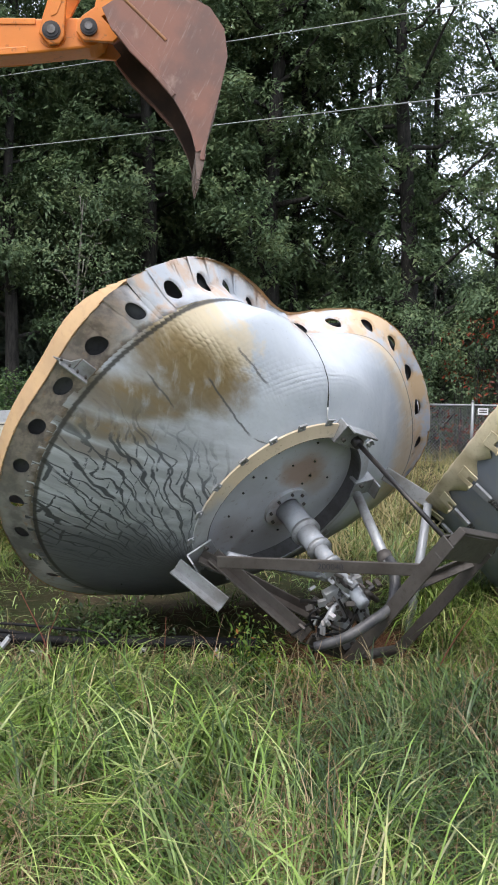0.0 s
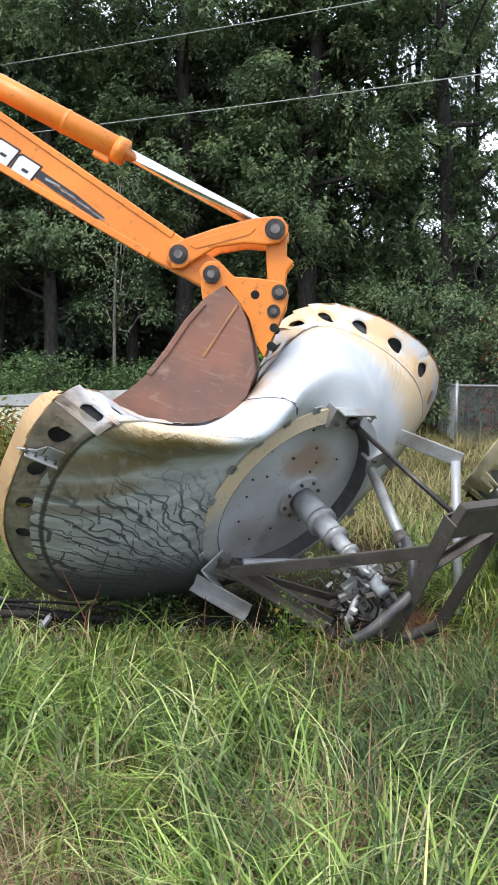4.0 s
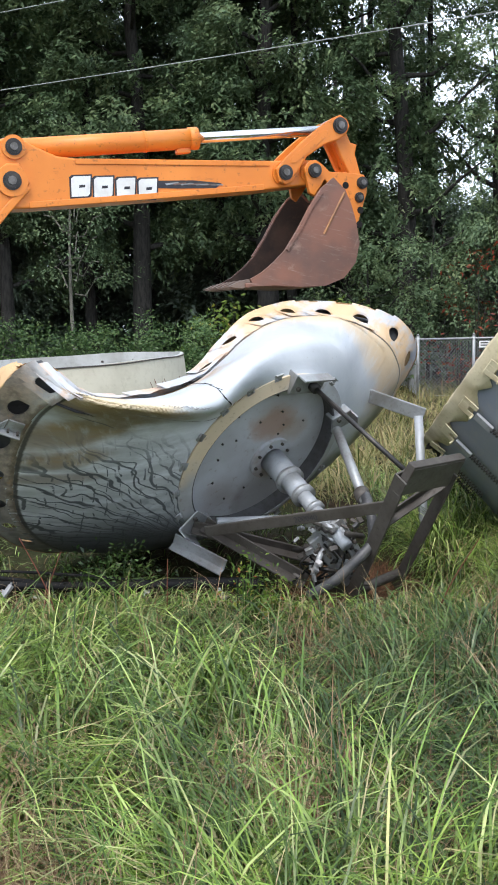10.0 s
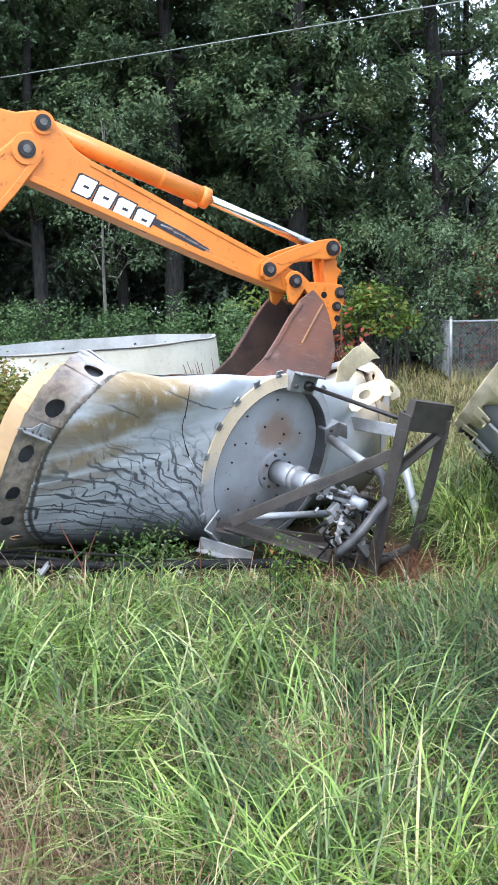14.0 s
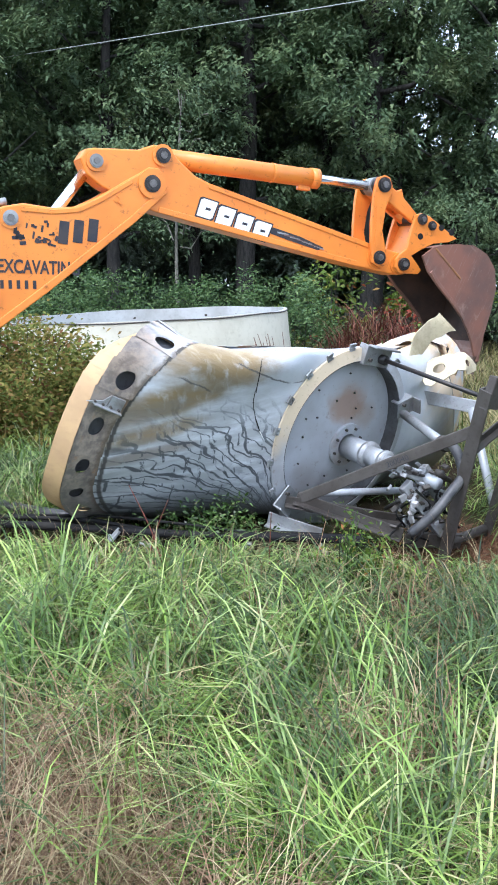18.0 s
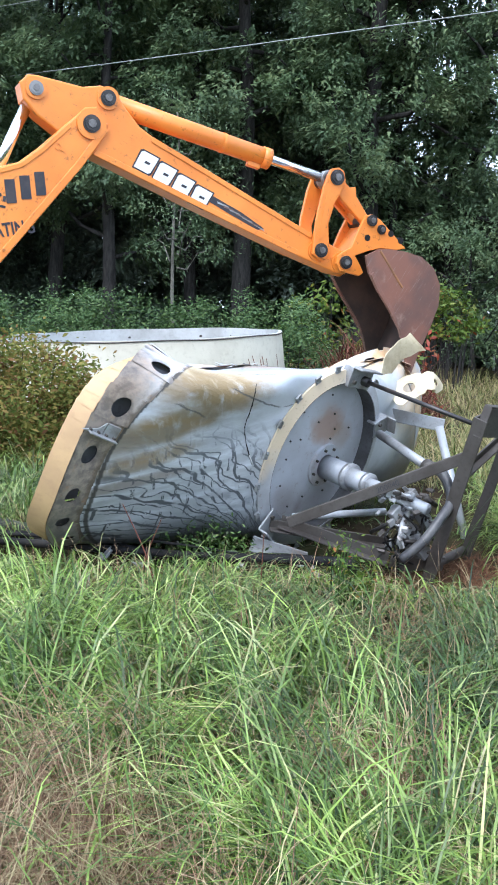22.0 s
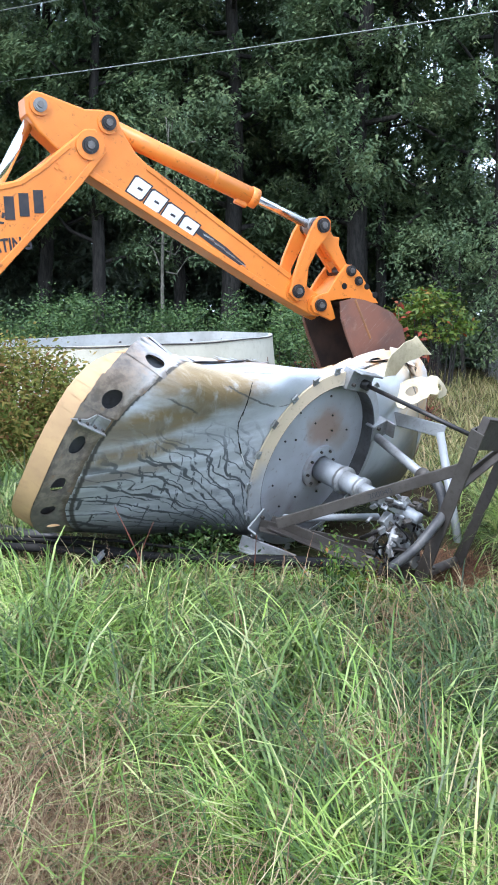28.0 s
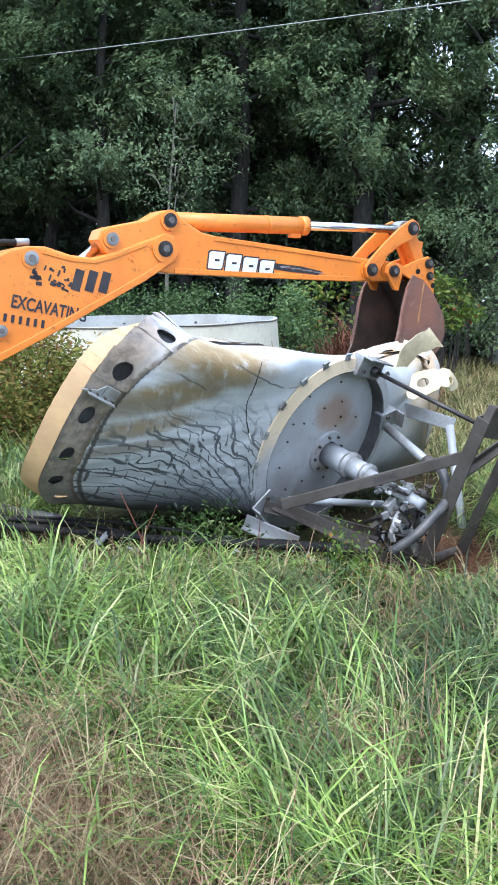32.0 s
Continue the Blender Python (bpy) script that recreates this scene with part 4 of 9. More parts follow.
# ---- the wrecked dish: a hub, sheet panels that crumple, and its steel frame ----
DISH_AT = Vector((0.0, 6.0, 0.0))
HUB = [
    (0, 0.224, 5.578, 0.888, 41.1, -37.7, -0.0),
    (2, 0.187, 5.630, 0.890, 38.1, -40.2, 0.9),
    (2.5, 0.217, 5.599, 0.888, 35.0, -39.5, -0.7),
    (3, 0.151, 5.489, 0.879, 35.0, -33.8, -5.8),
    (3.5, 0.099, 5.489, 0.850, 37.0, -36.7, 6.8),
    (4, 0.048, 5.385, 0.829, 44.5, -32.5, 12.9),
    (4.5, 0.047, 5.538, 0.748, 50.7, -29.6, 21.5),
    (6.5, 0.139, 5.781, 0.786, 41.4, -34.0, 12.9),
    (8, 0.102, 5.763, 0.768, 43.7, -33.5, 15.9),
    (10, 0.109, 5.789, 0.760, 42.7, -33.1, 14.4),
    (10.5, 0.104, 5.784, 0.741, 42.2, -31.9, 13.2),
    (11, 0.088, 5.724, 0.737, 41.7, -31.5, 12.4),
    (11.5, 0.057, 5.764, 0.707, 43.4, -29.9, 12.9),
    (12, 0.009, 5.870, 0.643, 45.9, -25.3, 12.5),
    (12.5, -0.087, 6.209, 0.529, 47.1, -12.8, 8.3),
    (13, -0.140, 6.343, 0.484, 48.7, -8.3, 5.7),
    (13.5, -0.130, 6.304, 0.514, 48.3, -9.9, 6.6),
    (14, -0.056, 6.273, 0.542, 47.5, -14.7, 4.9),
    (15.5, -0.056, 6.264, 0.540, 47.5, -14.4, 4.9),
    (17.5, -0.056, 6.189, 0.555, 48.1, -14.6, 5.8),
    (19, -0.068, 6.148, 0.564, 48.8, -14.3, 6.6),
    (21, -0.113, 6.111, 0.571, 52.9, -15.0, 7.8),
    (23, -0.154, 6.082, 0.586, 57.5, -17.1, 6.8),
    (25.5, -0.146, 6.091, 0.578, 56.9, -18.1, 4.8),
    (28, -0.116, 5.998, 0.595, 53.3, -19.8, 6.2),
    (30, -0.097, 6.049, 0.587, 51.4, -19.5, 4.6),
    (32, -0.096, 6.071, 0.585, 51.2, -19.8, 4.2),
]
HOLES = 32
FIRST = 228.0   # bearing of the first rim hole round the hub


def hub_pose(row):
    x, y, z, az, el, spin = row
    az, el, spin = radians(az), radians(el), radians(spin)
    n = Vector((math.sin(az) * math.cos(el), -math.cos(az) * math.cos(el), math.sin(el)))
    r = Vector((math.cos(az), math.sin(az), 0))
    u = n.cross(r)
    c, s = math.cos(spin), math.sin(spin)
    m = Matrix((r * c + u * s, u * c - r * s, n)).transposed().to_4x4()
    m.translation = Vector((x, y, z))
    return m


def hub_at(t):
    """The hub's pose between its rows."""
    ts = [r[0] for r in HUB]
    return hub_pose([float(np.interp(t, ts, [r[k] for r in HUB])) for k in range(1, 7)])


# where the sheet's rings stand as the bucket presses it, in millimetres: time, ring -> x, y, z hole by hole
PRESS = {}
PRESS[0, 2] = (-545, 5586, 461, -586, 5450, 561, -599, 5324, 678, -582, 5211, 804, -539, 5115, 935, -469, 5039, 1066, -378, 4984, 1191, -270, 4952, 1306, -147, 4942, 1407, -13, 4960, 1491, 125, 5010, 1562, 265, 5093, 1617, 400, 5203, 1650, 523, 5335, 1655, 630, 5480, 1631, 723, 5626, 1577, 798, 5767, 1497, 853, 5897, 1395, 886, 6011, 1272, 893, 6107, 1135, 870, 6189, 992, 813, 6258, 853, 722, 6309, 725, 603, 6338, 609, 465, 6343, 507, 315, 6322, 421, 161, 6275, 354, 7, 6203, 309, -138, 6107, 289, -271, 5992, 294, -386, 5864, 325, -478, 5726, 381)
PRESS[0, 4] = (-899, 5680, 390, -958, 5491, 525, -979, 5313, 682, -960, 5154, 852, -902, 5017, 1030, -808, 4908, 1209, -683, 4828, 1381, -534, 4777, 1541, -366, 4755, 1678, -191, 4781, 1792, -24, 4883, 1889, 118, 5054, 1953, 225, 5268, 1942, 330, 5472, 1887, 490, 5646, 1893, 676, 5804, 1880, 840, 5965, 1801, 955, 6126, 1671, 1035, 6268, 1503, 1081, 6385, 1308, 1081, 6486, 1101, 1020, 6578, 904, 893, 6652, 731, 715, 6697, 581, 512, 6710, 452, 297, 6685, 342, 80, 6623, 256, -134, 6526, 197, -336, 6397, 168, -520, 6240, 172, -678, 6064, 211, -806, 5874, 284)
PRESS[0, 5] = (-1029, 5724, 378, -1095, 5516, 524, -1120, 5321, 694, -1101, 5144, 879, -1039, 4992, 1074, -936, 4870, 1270, -798, 4781, 1461, -633, 4723, 1638, -450, 4699, 1790, -271, 4744, 1911, -119, 4885, 1996, -2, 5091, 2005, 97, 5316, 1926, 222, 5538, 1852, 396, 5738, 1874, 601, 5907, 1913, 801, 6064, 1882, 956, 6225, 1767, 1065, 6373, 1589, 1135, 6494, 1374, 1152, 6599, 1146, 1094, 6698, 930, 953, 6779, 740, 751, 6831, 580, 521, 6846, 445, 282, 6820, 330, 42, 6753, 239, -192, 6647, 176, -414, 6507, 144, -614, 6337, 148, -787, 6144, 188, -926, 5937, 265)
PRESS[0, 6] = (-1171, 5781, 376, -1244, 5553, 531, -1275, 5336, 713, -1257, 5138, 913, -1191, 4969, 1125, -1078, 4835, 1340, -924, 4739, 1552, -739, 4676, 1752, -541, 4648, 1920, -365, 4713, 2041, -236, 4896, 2097, -130, 5138, 2082, -10, 5382, 2016, 125, 5620, 1941, 302, 5839, 1938, 534, 6011, 1990, 773, 6163, 1990, 958, 6331, 1879, 1092, 6491, 1684, 1186, 6620, 1445, 1220, 6729, 1199, 1172, 6831, 968, 1021, 6918, 756, 782, 6978, 590, 520, 6997, 452, 256, 6970, 332, -6, 6898, 235, -262, 6783, 167, -502, 6631, 132, -721, 6446, 133, -909, 6237, 174, -1060, 6012, 255)
PRESS[0, 7] = (-1320, 5827, 358, -1399, 5579, 523, -1431, 5343, 719, -1412, 5127, 936, -1339, 4938, 1166, -1215, 4785, 1398, -1050, 4672, 1623, -858, 4603, 1838, -649, 4591, 2026, -446, 4697, 2164, -270, 4905, 2231, -109, 5146, 2219, 42, 5395, 2145, 150, 5663, 2062, 262, 5921, 2035, 476, 6113, 2078, 757, 6267, 2087, 1006, 6429, 1974, 1181, 6587, 1755, 1290, 6720, 1479, 1312, 6847, 1206, 1223, 6974, 976, 1041, 7071, 769, 795, 7133, 592, 519, 7152, 444, 234, 7123, 317, -51, 7045, 215, -329, 6921, 141, -590, 6756, 102, -828, 6555, 102, -1034, 6326, 144, -1199, 6080, 229)
PRESS[3, 2] = (-605, 5493, 426, -647, 5360, 524, -662, 5234, 640, -650, 5123, 767, -611, 5029, 900, -548, 4955, 1032, -461, 4900, 1156, -351, 4863, 1268, -215, 4834, 1353, -56, 4816, 1410, 98, 4857, 1481, 221, 4964, 1561, 322, 5107, 1614, 417, 5264, 1634, 508, 5419, 1620, 591, 5569, 1572, 662, 5709, 1495, 719, 5832, 1396, 762, 5935, 1277, 788, 6019, 1143, 788, 6088, 998, 748, 6147, 854, 668, 6191, 717, 558, 6215, 591, 425, 6217, 477, 277, 6195, 383, 122, 6149, 311, -35, 6079, 265, -184, 5989, 247, -321, 5880, 255, -440, 5759, 289, -536, 5628, 346)
PRESS[3, 4] = (-948, 5595, 325, -1006, 5405, 453, -1029, 5226, 604, -1017, 5063, 771, -967, 4922, 948, -883, 4806, 1125, -765, 4718, 1294, -610, 4649, 1442, -419, 4571, 1535, -248, 4604, 1625, -156, 4801, 1677, -62, 5018, 1699, 45, 5225, 1745, 164, 5422, 1809, 308, 5606, 1841, 473, 5769, 1844, 636, 5921, 1797, 758, 6072, 1688, 856, 6202, 1537, 937, 6303, 1357, 980, 6385, 1156, 950, 6465, 955, 840, 6533, 766, 678, 6573, 592, 485, 6582, 437, 276, 6557, 308, 58, 6498, 208, -158, 6405, 143, -366, 6282, 113, -555, 6134, 117, -720, 5965, 155, -853, 5783, 225)
PRESS[3, 5] = (-1075, 5638, 300, -1137, 5426, 432, -1163, 5227, 595, -1151, 5045, 777, -1097, 4885, 968, -1006, 4753, 1162, -875, 4650, 1347, -705, 4566, 1503, -518, 4520, 1613, -380, 4622, 1668, -291, 4840, 1679, -190, 5073, 1683, -68, 5295, 1705, 66, 5506, 1749, 213, 5702, 1802, 386, 5871, 1857, 573, 6021, 1868, 735, 6172, 1786, 867, 6308, 1632, 978, 6414, 1438, 1041, 6500, 1222, 1016, 6586, 1005, 896, 6661, 797, 712, 6706, 606, 495, 6717, 438, 263, 6692, 298, 25, 6628, 191, -212, 6528, 120, -439, 6395, 86, -646, 6233, 89, -826, 6048, 126, -971, 5848, 198)
PRESS[3, 6] = (-1216, 5699, 296, -1279, 5474, 443, -1309, 5252, 612, -1299, 5043, 800, -1242, 4859, 1004, -1143, 4705, 1214, -999, 4588, 1418, -813, 4503, 1596, -622, 4485, 1721, -507, 4635, 1741, -436, 4881, 1695, -332, 5133, 1683, -200, 5373, 1692, -56, 5601, 1721, 99, 5806, 1793, 291, 5976, 1902, 516, 6118, 1966, 713, 6275, 1903, 877, 6425, 1739, 1020, 6537, 1528, 1102, 6629, 1299, 1088, 6718, 1072, 959, 6797, 841, 741, 6851, 628, 495, 6868, 446, 241, 6842, 296, -19, 6774, 182, -277, 6666, 107, -523, 6521, 71, -749, 6345, 72, -946, 6144, 109, -1105, 5925, 184)
PRESS[3, 7] = (-1365, 5746, 277, -1436, 5498, 436, -1467, 5260, 621, -1454, 5039, 829, -1391, 4844, 1054, -1280, 4676, 1283, -1117, 4553, 1512, -920, 4472, 1711, -731, 4479, 1840, -600, 4666, 1864, -540, 4931, 1786, -465, 5196, 1710, -333, 5454, 1693, -172, 5701, 1707, 2, 5920, 1792, 209, 6091, 1945, 483, 6232, 2042, 752, 6375, 1997, 960, 6519, 1826, 1117, 6640, 1585, 1189, 6753, 1323, 1138, 6866, 1073, 982, 6950, 835, 759, 7003, 617, 502, 7020, 429, 226, 6994, 274, -58, 6921, 154, -339, 6804, 76, -607, 6648, 39, -852, 6457, 39, -1067, 6237, 76, -1241, 5996, 155)
PRESS[4, 2] = (-613, 5481, 260, -674, 5335, 328, -709, 5192, 418, -720, 5060, 527, -706, 4945, 649, -668, 4850, 777, -608, 4777, 905, -524, 4722, 1029, -406, 4669, 1115, -251, 4624, 1143, -102, 4634, 1218, -6, 4720, 1340, 65, 4854, 1446, 147, 5005, 1523, 240, 5162, 1571, 332, 5324, 1584, 413, 5483, 1556, 487, 5629, 1490, 558, 5751, 1397, 621, 5852, 1283, 660, 5939, 1154, 659, 6016, 1018, 610, 6081, 882, 525, 6127, 746, 415, 6152, 614, 286, 6152, 493, 144, 6125, 387, -4, 6070, 302, -151, 5988, 241, -291, 5884, 206, -417, 5761, 198, -526, 5625, 216)
PRESS[4, 4] = (-941, 5609, 142, -1024, 5405, 227, -1070, 5204, 344, -1085, 5015, 485, -1067, 4846, 643, -1015, 4701, 809, -930, 4586, 978, -807, 4487, 1130, -639, 4372, 1192, -490, 4383, 1242, -412, 4577, 1259, -325, 4789, 1285, -229, 4990, 1365, -140, 5178, 1485, -43, 5352, 1622, 85, 5519, 1742, 239, 5691, 1794, 395, 5860, 1761, 551, 6002, 1670, 702, 6112, 1541, 822, 6205, 1379, 863, 6304, 1196, 795, 6401, 1011, 662, 6473, 827, 493, 6514, 651, 305, 6520, 488, 104, 6487, 345, -102, 6415, 228, -306, 6307, 143, -499, 6165, 91, -674, 5997, 75, -823, 5809, 92)
PRESS[4, 5] = (-1066, 5664, 121, -1154, 5439, 207, -1204, 5218, 329, -1220, 5008, 481, -1201, 4818, 649, -1145, 4652, 827, -1050, 4517, 1008, -913, 4396, 1161, -750, 4314, 1252, -628, 4399, 1282, -546, 4614, 1261, -442, 4843, 1246, -317, 5060, 1289, -196, 5263, 1392, -93, 5451, 1538, 7, 5623, 1696, 145, 5793, 1802, 318, 5964, 1810, 511, 6110, 1743, 707, 6218, 1627, 864, 6310, 1467, 922, 6414, 1275, 854, 6519, 1072, 699, 6600, 870, 505, 6647, 680, 294, 6654, 506, 73, 6618, 353, -152, 6541, 227, -374, 6424, 134, -584, 6271, 78, -774, 6088, 58, -937, 5883, 71)
PRESS[4, 6] = (-1205, 5729, 111, -1299, 5490, 210, -1346, 5261, 355, -1364, 5032, 515, -1349, 4812, 684, -1291, 4618, 867, -1186, 4457, 1057, -1036, 4324, 1227, -874, 4274, 1329, -770, 4415, 1332, -691, 4660, 1288, -579, 4907, 1248, -434, 5141, 1245, -285, 5361, 1318, -176, 5558, 1470, -95, 5727, 1676, 40, 5892, 1845, 238, 6071, 1887, 470, 6228, 1831, 711, 6339, 1720, 906, 6429, 1565, 990, 6533, 1372, 918, 6645, 1149, 729, 6738, 925, 506, 6792, 720, 273, 6800, 534, 31, 6763, 370, -213, 6679, 235, -454, 6553, 135, -682, 6388, 75, -888, 6190, 53, -1065, 5968, 63)
PRESS[4, 7] = (-1347, 5788, 84, -1450, 5519, 182, -1502, 5260, 327, -1520, 5010, 495, -1503, 4774, 681, -1437, 4562, 884, -1320, 4388, 1098, -1161, 4267, 1301, -996, 4261, 1437, -887, 4450, 1437, -823, 4713, 1342, -715, 4976, 1265, -557, 5227, 1227, -380, 5462, 1261, -223, 5678, 1398, -115, 5859, 1627, 4, 6018, 1869, 225, 6180, 1976, 512, 6316, 1940, 796, 6414, 1816, 1006, 6519, 1637, 1063, 6658, 1425, 953, 6789, 1186, 749, 6887, 953, 514, 6944, 738, 261, 6954, 542, -1, 6913, 367, -267, 6823, 222, -529, 6687, 114, -778, 6508, 53, -1002, 6293, 33, -1194, 6051, 40)
PRESS[4.5, 2] = (-562, 5673, 153, -632, 5521, 206, -678, 5374, 284, -700, 5237, 383, -697, 5116, 495, -672, 5013, 615, -625, 4932, 740, -557, 4873, 866, -453, 4815, 957, -304, 4763, 982, -161, 4762, 1059, -79, 4841, 1188, -25, 4972, 1302, 45, 5116, 1396, 132, 5268, 1471, 225, 5426, 1516, 313, 5586, 1517, 397, 5735, 1475, 481, 5862, 1402, 560, 5968, 1306, 621, 6058, 1194, 646, 6137, 1069, 619, 6208, 938, 555, 6264, 800, 465, 6301, 660, 350, 6315, 524, 216, 6303, 401, 71, 6259, 295, -77, 6186, 213, -220, 6086, 156, -352, 5962, 127, -467, 5823, 127)
PRESS[4.5, 4] = (-886, 5818, 52, -983, 5605, 109, -1046, 5397, 204, -1075, 5204, 331, -1071, 5026, 472, -1037, 4870, 622, -970, 4746, 784, -868, 4642, 939, -715, 4521, 990, -571, 4516, 1028, -491, 4703, 1049, -403, 4915, 1075, -306, 5113, 1154, -235, 5295, 1298, -154, 5463, 1463, -47, 5621, 1622, 94, 5788, 1723, 261, 5953, 1736, 442, 6090, 1689, 623, 6197, 1597, 778, 6287, 1469, 861, 6381, 1308, 826, 6491, 1133, 723, 6585, 945, 576, 6648, 756, 394, 6676, 579, 195, 6664, 417, -12, 6610, 276, -219, 6514, 163, -418, 6380, 83, -600, 6215, 40, -758, 6024, 32)
PRESS[4.5, 5] = (-1009, 5878, 47, -1114, 5646, 97, -1184, 5418, 194, -1217, 5206, 329, -1215, 5006, 477, -1177, 4827, 636, -1102, 4681, 806, -987, 4553, 955, -839, 4458, 1032, -716, 4528, 1051, -626, 4739, 1032, -517, 4967, 1027, -389, 5183, 1079, -275, 5382, 1202, -186, 5564, 1374, -107, 5731, 1567, 6, 5893, 1723, 182, 6056, 1780, 398, 6193, 1760, 625, 6293, 1692, 820, 6378, 1573, 922, 6478, 1409, 893, 6597, 1217, 775, 6703, 1009, 599, 6773, 807, 387, 6801, 622, 163, 6788, 453, -64, 6729, 305, -288, 6627, 184, -502, 6484, 97, -698, 6307, 48, -869, 6102, 34)
PRESS[4.5, 6] = (-1145, 5947, 48, -1261, 5693, 91, -1337, 5446, 191, -1373, 5217, 340, -1372, 4993, 497, -1333, 4786, 658, -1251, 4616, 835, -1125, 4472, 1000, -976, 4411, 1099, -865, 4544, 1089, -774, 4785, 1036, -652, 5032, 1007, -502, 5264, 1024, -360, 5478, 1122, -266, 5671, 1301, -197, 5844, 1525, -95, 6006, 1736, 95, 6168, 1841, 352, 6306, 1846, 626, 6400, 1796, 864, 6478, 1691, 994, 6580, 1529, 968, 6710, 1319, 829, 6829, 1089, 610, 6905, 873, 365, 6937, 677, 120, 6923, 497, -125, 6861, 338, -366, 6753, 207, -597, 6600, 112, -808, 6410, 58, -993, 6189, 40)
PRESS[4.5, 7] = (-1283, 6017, 34, -1408, 5738, 66, -1488, 5459, 156, -1524, 5196, 299, -1521, 4949, 466, -1477, 4722, 649, -1385, 4540, 860, -1253, 4414, 1068, -1105, 4403, 1193, -992, 4586, 1171, -911, 4844, 1066, -787, 5104, 999, -618, 5351, 985, -434, 5579, 1045, -278, 5782, 1202, -167, 5959, 1427, -84, 6132, 1673, 72, 6294, 1869, 359, 6413, 1938, 675, 6495, 1900, 933, 6579, 1790, 1056, 6704, 1608, 996, 6850, 1376, 823, 6971, 1138, 600, 7050, 914, 350, 7086, 706, 88, 7071, 516, -177, 7005, 346, -438, 6888, 204, -689, 6723, 101, -919, 6517, 46, -1119, 6279, 31)
PRESS[8, 2] = (-553, 5922, 217, -627, 5778, 282, -676, 5637, 367, -699, 5506, 470, -696, 5390, 586, -668, 5291, 708, -615, 5212, 832, -539, 5152, 953, -432, 5094, 1046, -288, 5029, 1070, -147, 5019, 1136, -61, 5103, 1251, 5, 5238, 1339, 90, 5379, 1405, 195, 5519, 1459, 311, 5660, 1490, 429, 5799, 1486, 540, 5933, 1440, 636, 6053, 1356, 712, 6159, 1244, 757, 6254, 1117, 762, 6339, 985, 721, 6412, 853, 645, 6469, 721, 540, 6507, 592, 411, 6522, 472, 266, 6511, 367, 111, 6472, 281, -45, 6404, 216, -195, 6310, 177, -333, 6195, 164, -454, 6063, 178)
PRESS[8, 4] = (-875, 6079, 119, -978, 5876, 193, -1047, 5675, 297, -1082, 5486, 427, -1081, 5317, 576, -1045, 5171, 736, -974, 5053, 903, -864, 4954, 1060, -708, 4829, 1129, -559, 4791, 1161, -485, 4966, 1182, -413, 5181, 1186, -318, 5383, 1220, -194, 5565, 1291, -80, 5733, 1419, 51, 5889, 1554, 220, 6038, 1645, 415, 6180, 1666, 618, 6301, 1615, 804, 6399, 1503, 945, 6491, 1347, 1004, 6593, 1170, 951, 6702, 991, 831, 6794, 812, 667, 6856, 643, 472, 6885, 490, 260, 6876, 354, 42, 6826, 240, -175, 6737, 153, -382, 6611, 95, -572, 6455, 69, -738, 6275, 77)
PRESS[8, 5] = (-995, 6145, 106, -1109, 5922, 179, -1186, 5700, 286, -1226, 5489, 422, -1228, 5298, 582, -1189, 5134, 756, -1110, 4998, 937, -987, 4878, 1096, -830, 4768, 1181, -704, 4800, 1194, -627, 4997, 1177, -545, 5228, 1162, -435, 5446, 1177, -295, 5645, 1238, -163, 5827, 1363, -32, 5992, 1516, 136, 6147, 1635, 341, 6294, 1680, 571, 6418, 1653, 803, 6508, 1571, 994, 6588, 1432, 1077, 6692, 1250, 1029, 6810, 1053, 892, 6914, 856, 700, 6985, 677, 476, 7016, 519, 240, 7006, 378, 0, 6952, 259, -235, 6856, 165, -460, 6721, 100, -665, 6553, 67, -845, 6358, 68)
PRESS[8, 6] = (-1128, 6220, 101, -1253, 5977, 172, -1339, 5732, 281, -1386, 5497, 423, -1391, 5283, 594, -1349, 5097, 783, -1263, 4943, 980, -1126, 4812, 1161, -961, 4723, 1266, -848, 4800, 1243, -778, 5031, 1187, -693, 5284, 1169, -574, 5517, 1187, -419, 5727, 1233, -278, 5918, 1345, -146, 6080, 1529, 32, 6238, 1693, 263, 6404, 1748, 530, 6540, 1725, 809, 6628, 1653, 1048, 6697, 1528, 1163, 6799, 1346, 1117, 6927, 1127, 956, 7045, 911, 724, 7124, 726, 468, 7159, 562, 209, 7148, 414, -51, 7090, 287, -306, 6988, 185, -548, 6843, 112, -770, 6663, 72, -965, 6452, 67)
PRESS[8, 7] = (-1263, 6295, 76, -1399, 6029, 149, -1492, 5761, 262, -1543, 5504, 412, -1547, 5265, 595, -1501, 5056, 802, -1403, 4886, 1024, -1254, 4757, 1239, -1069, 4705, 1382, -941, 4834, 1363, -902, 5082, 1246, -822, 5351, 1160, -664, 5608, 1150, -478, 5838, 1217, -333, 6034, 1316, -207, 6196, 1506, -27, 6361, 1721, 235, 6525, 1819, 545, 6651, 1816, 867, 6725, 1744, 1134, 6796, 1607, 1246, 6918, 1409, 1165, 7065, 1177, 973, 7189, 956, 732, 7273, 759, 464, 7311, 583, 185, 7300, 427, -96, 7237, 291, -372, 7127, 181, -634, 6971, 100, -874, 6775, 53, -1086, 6547, 45)
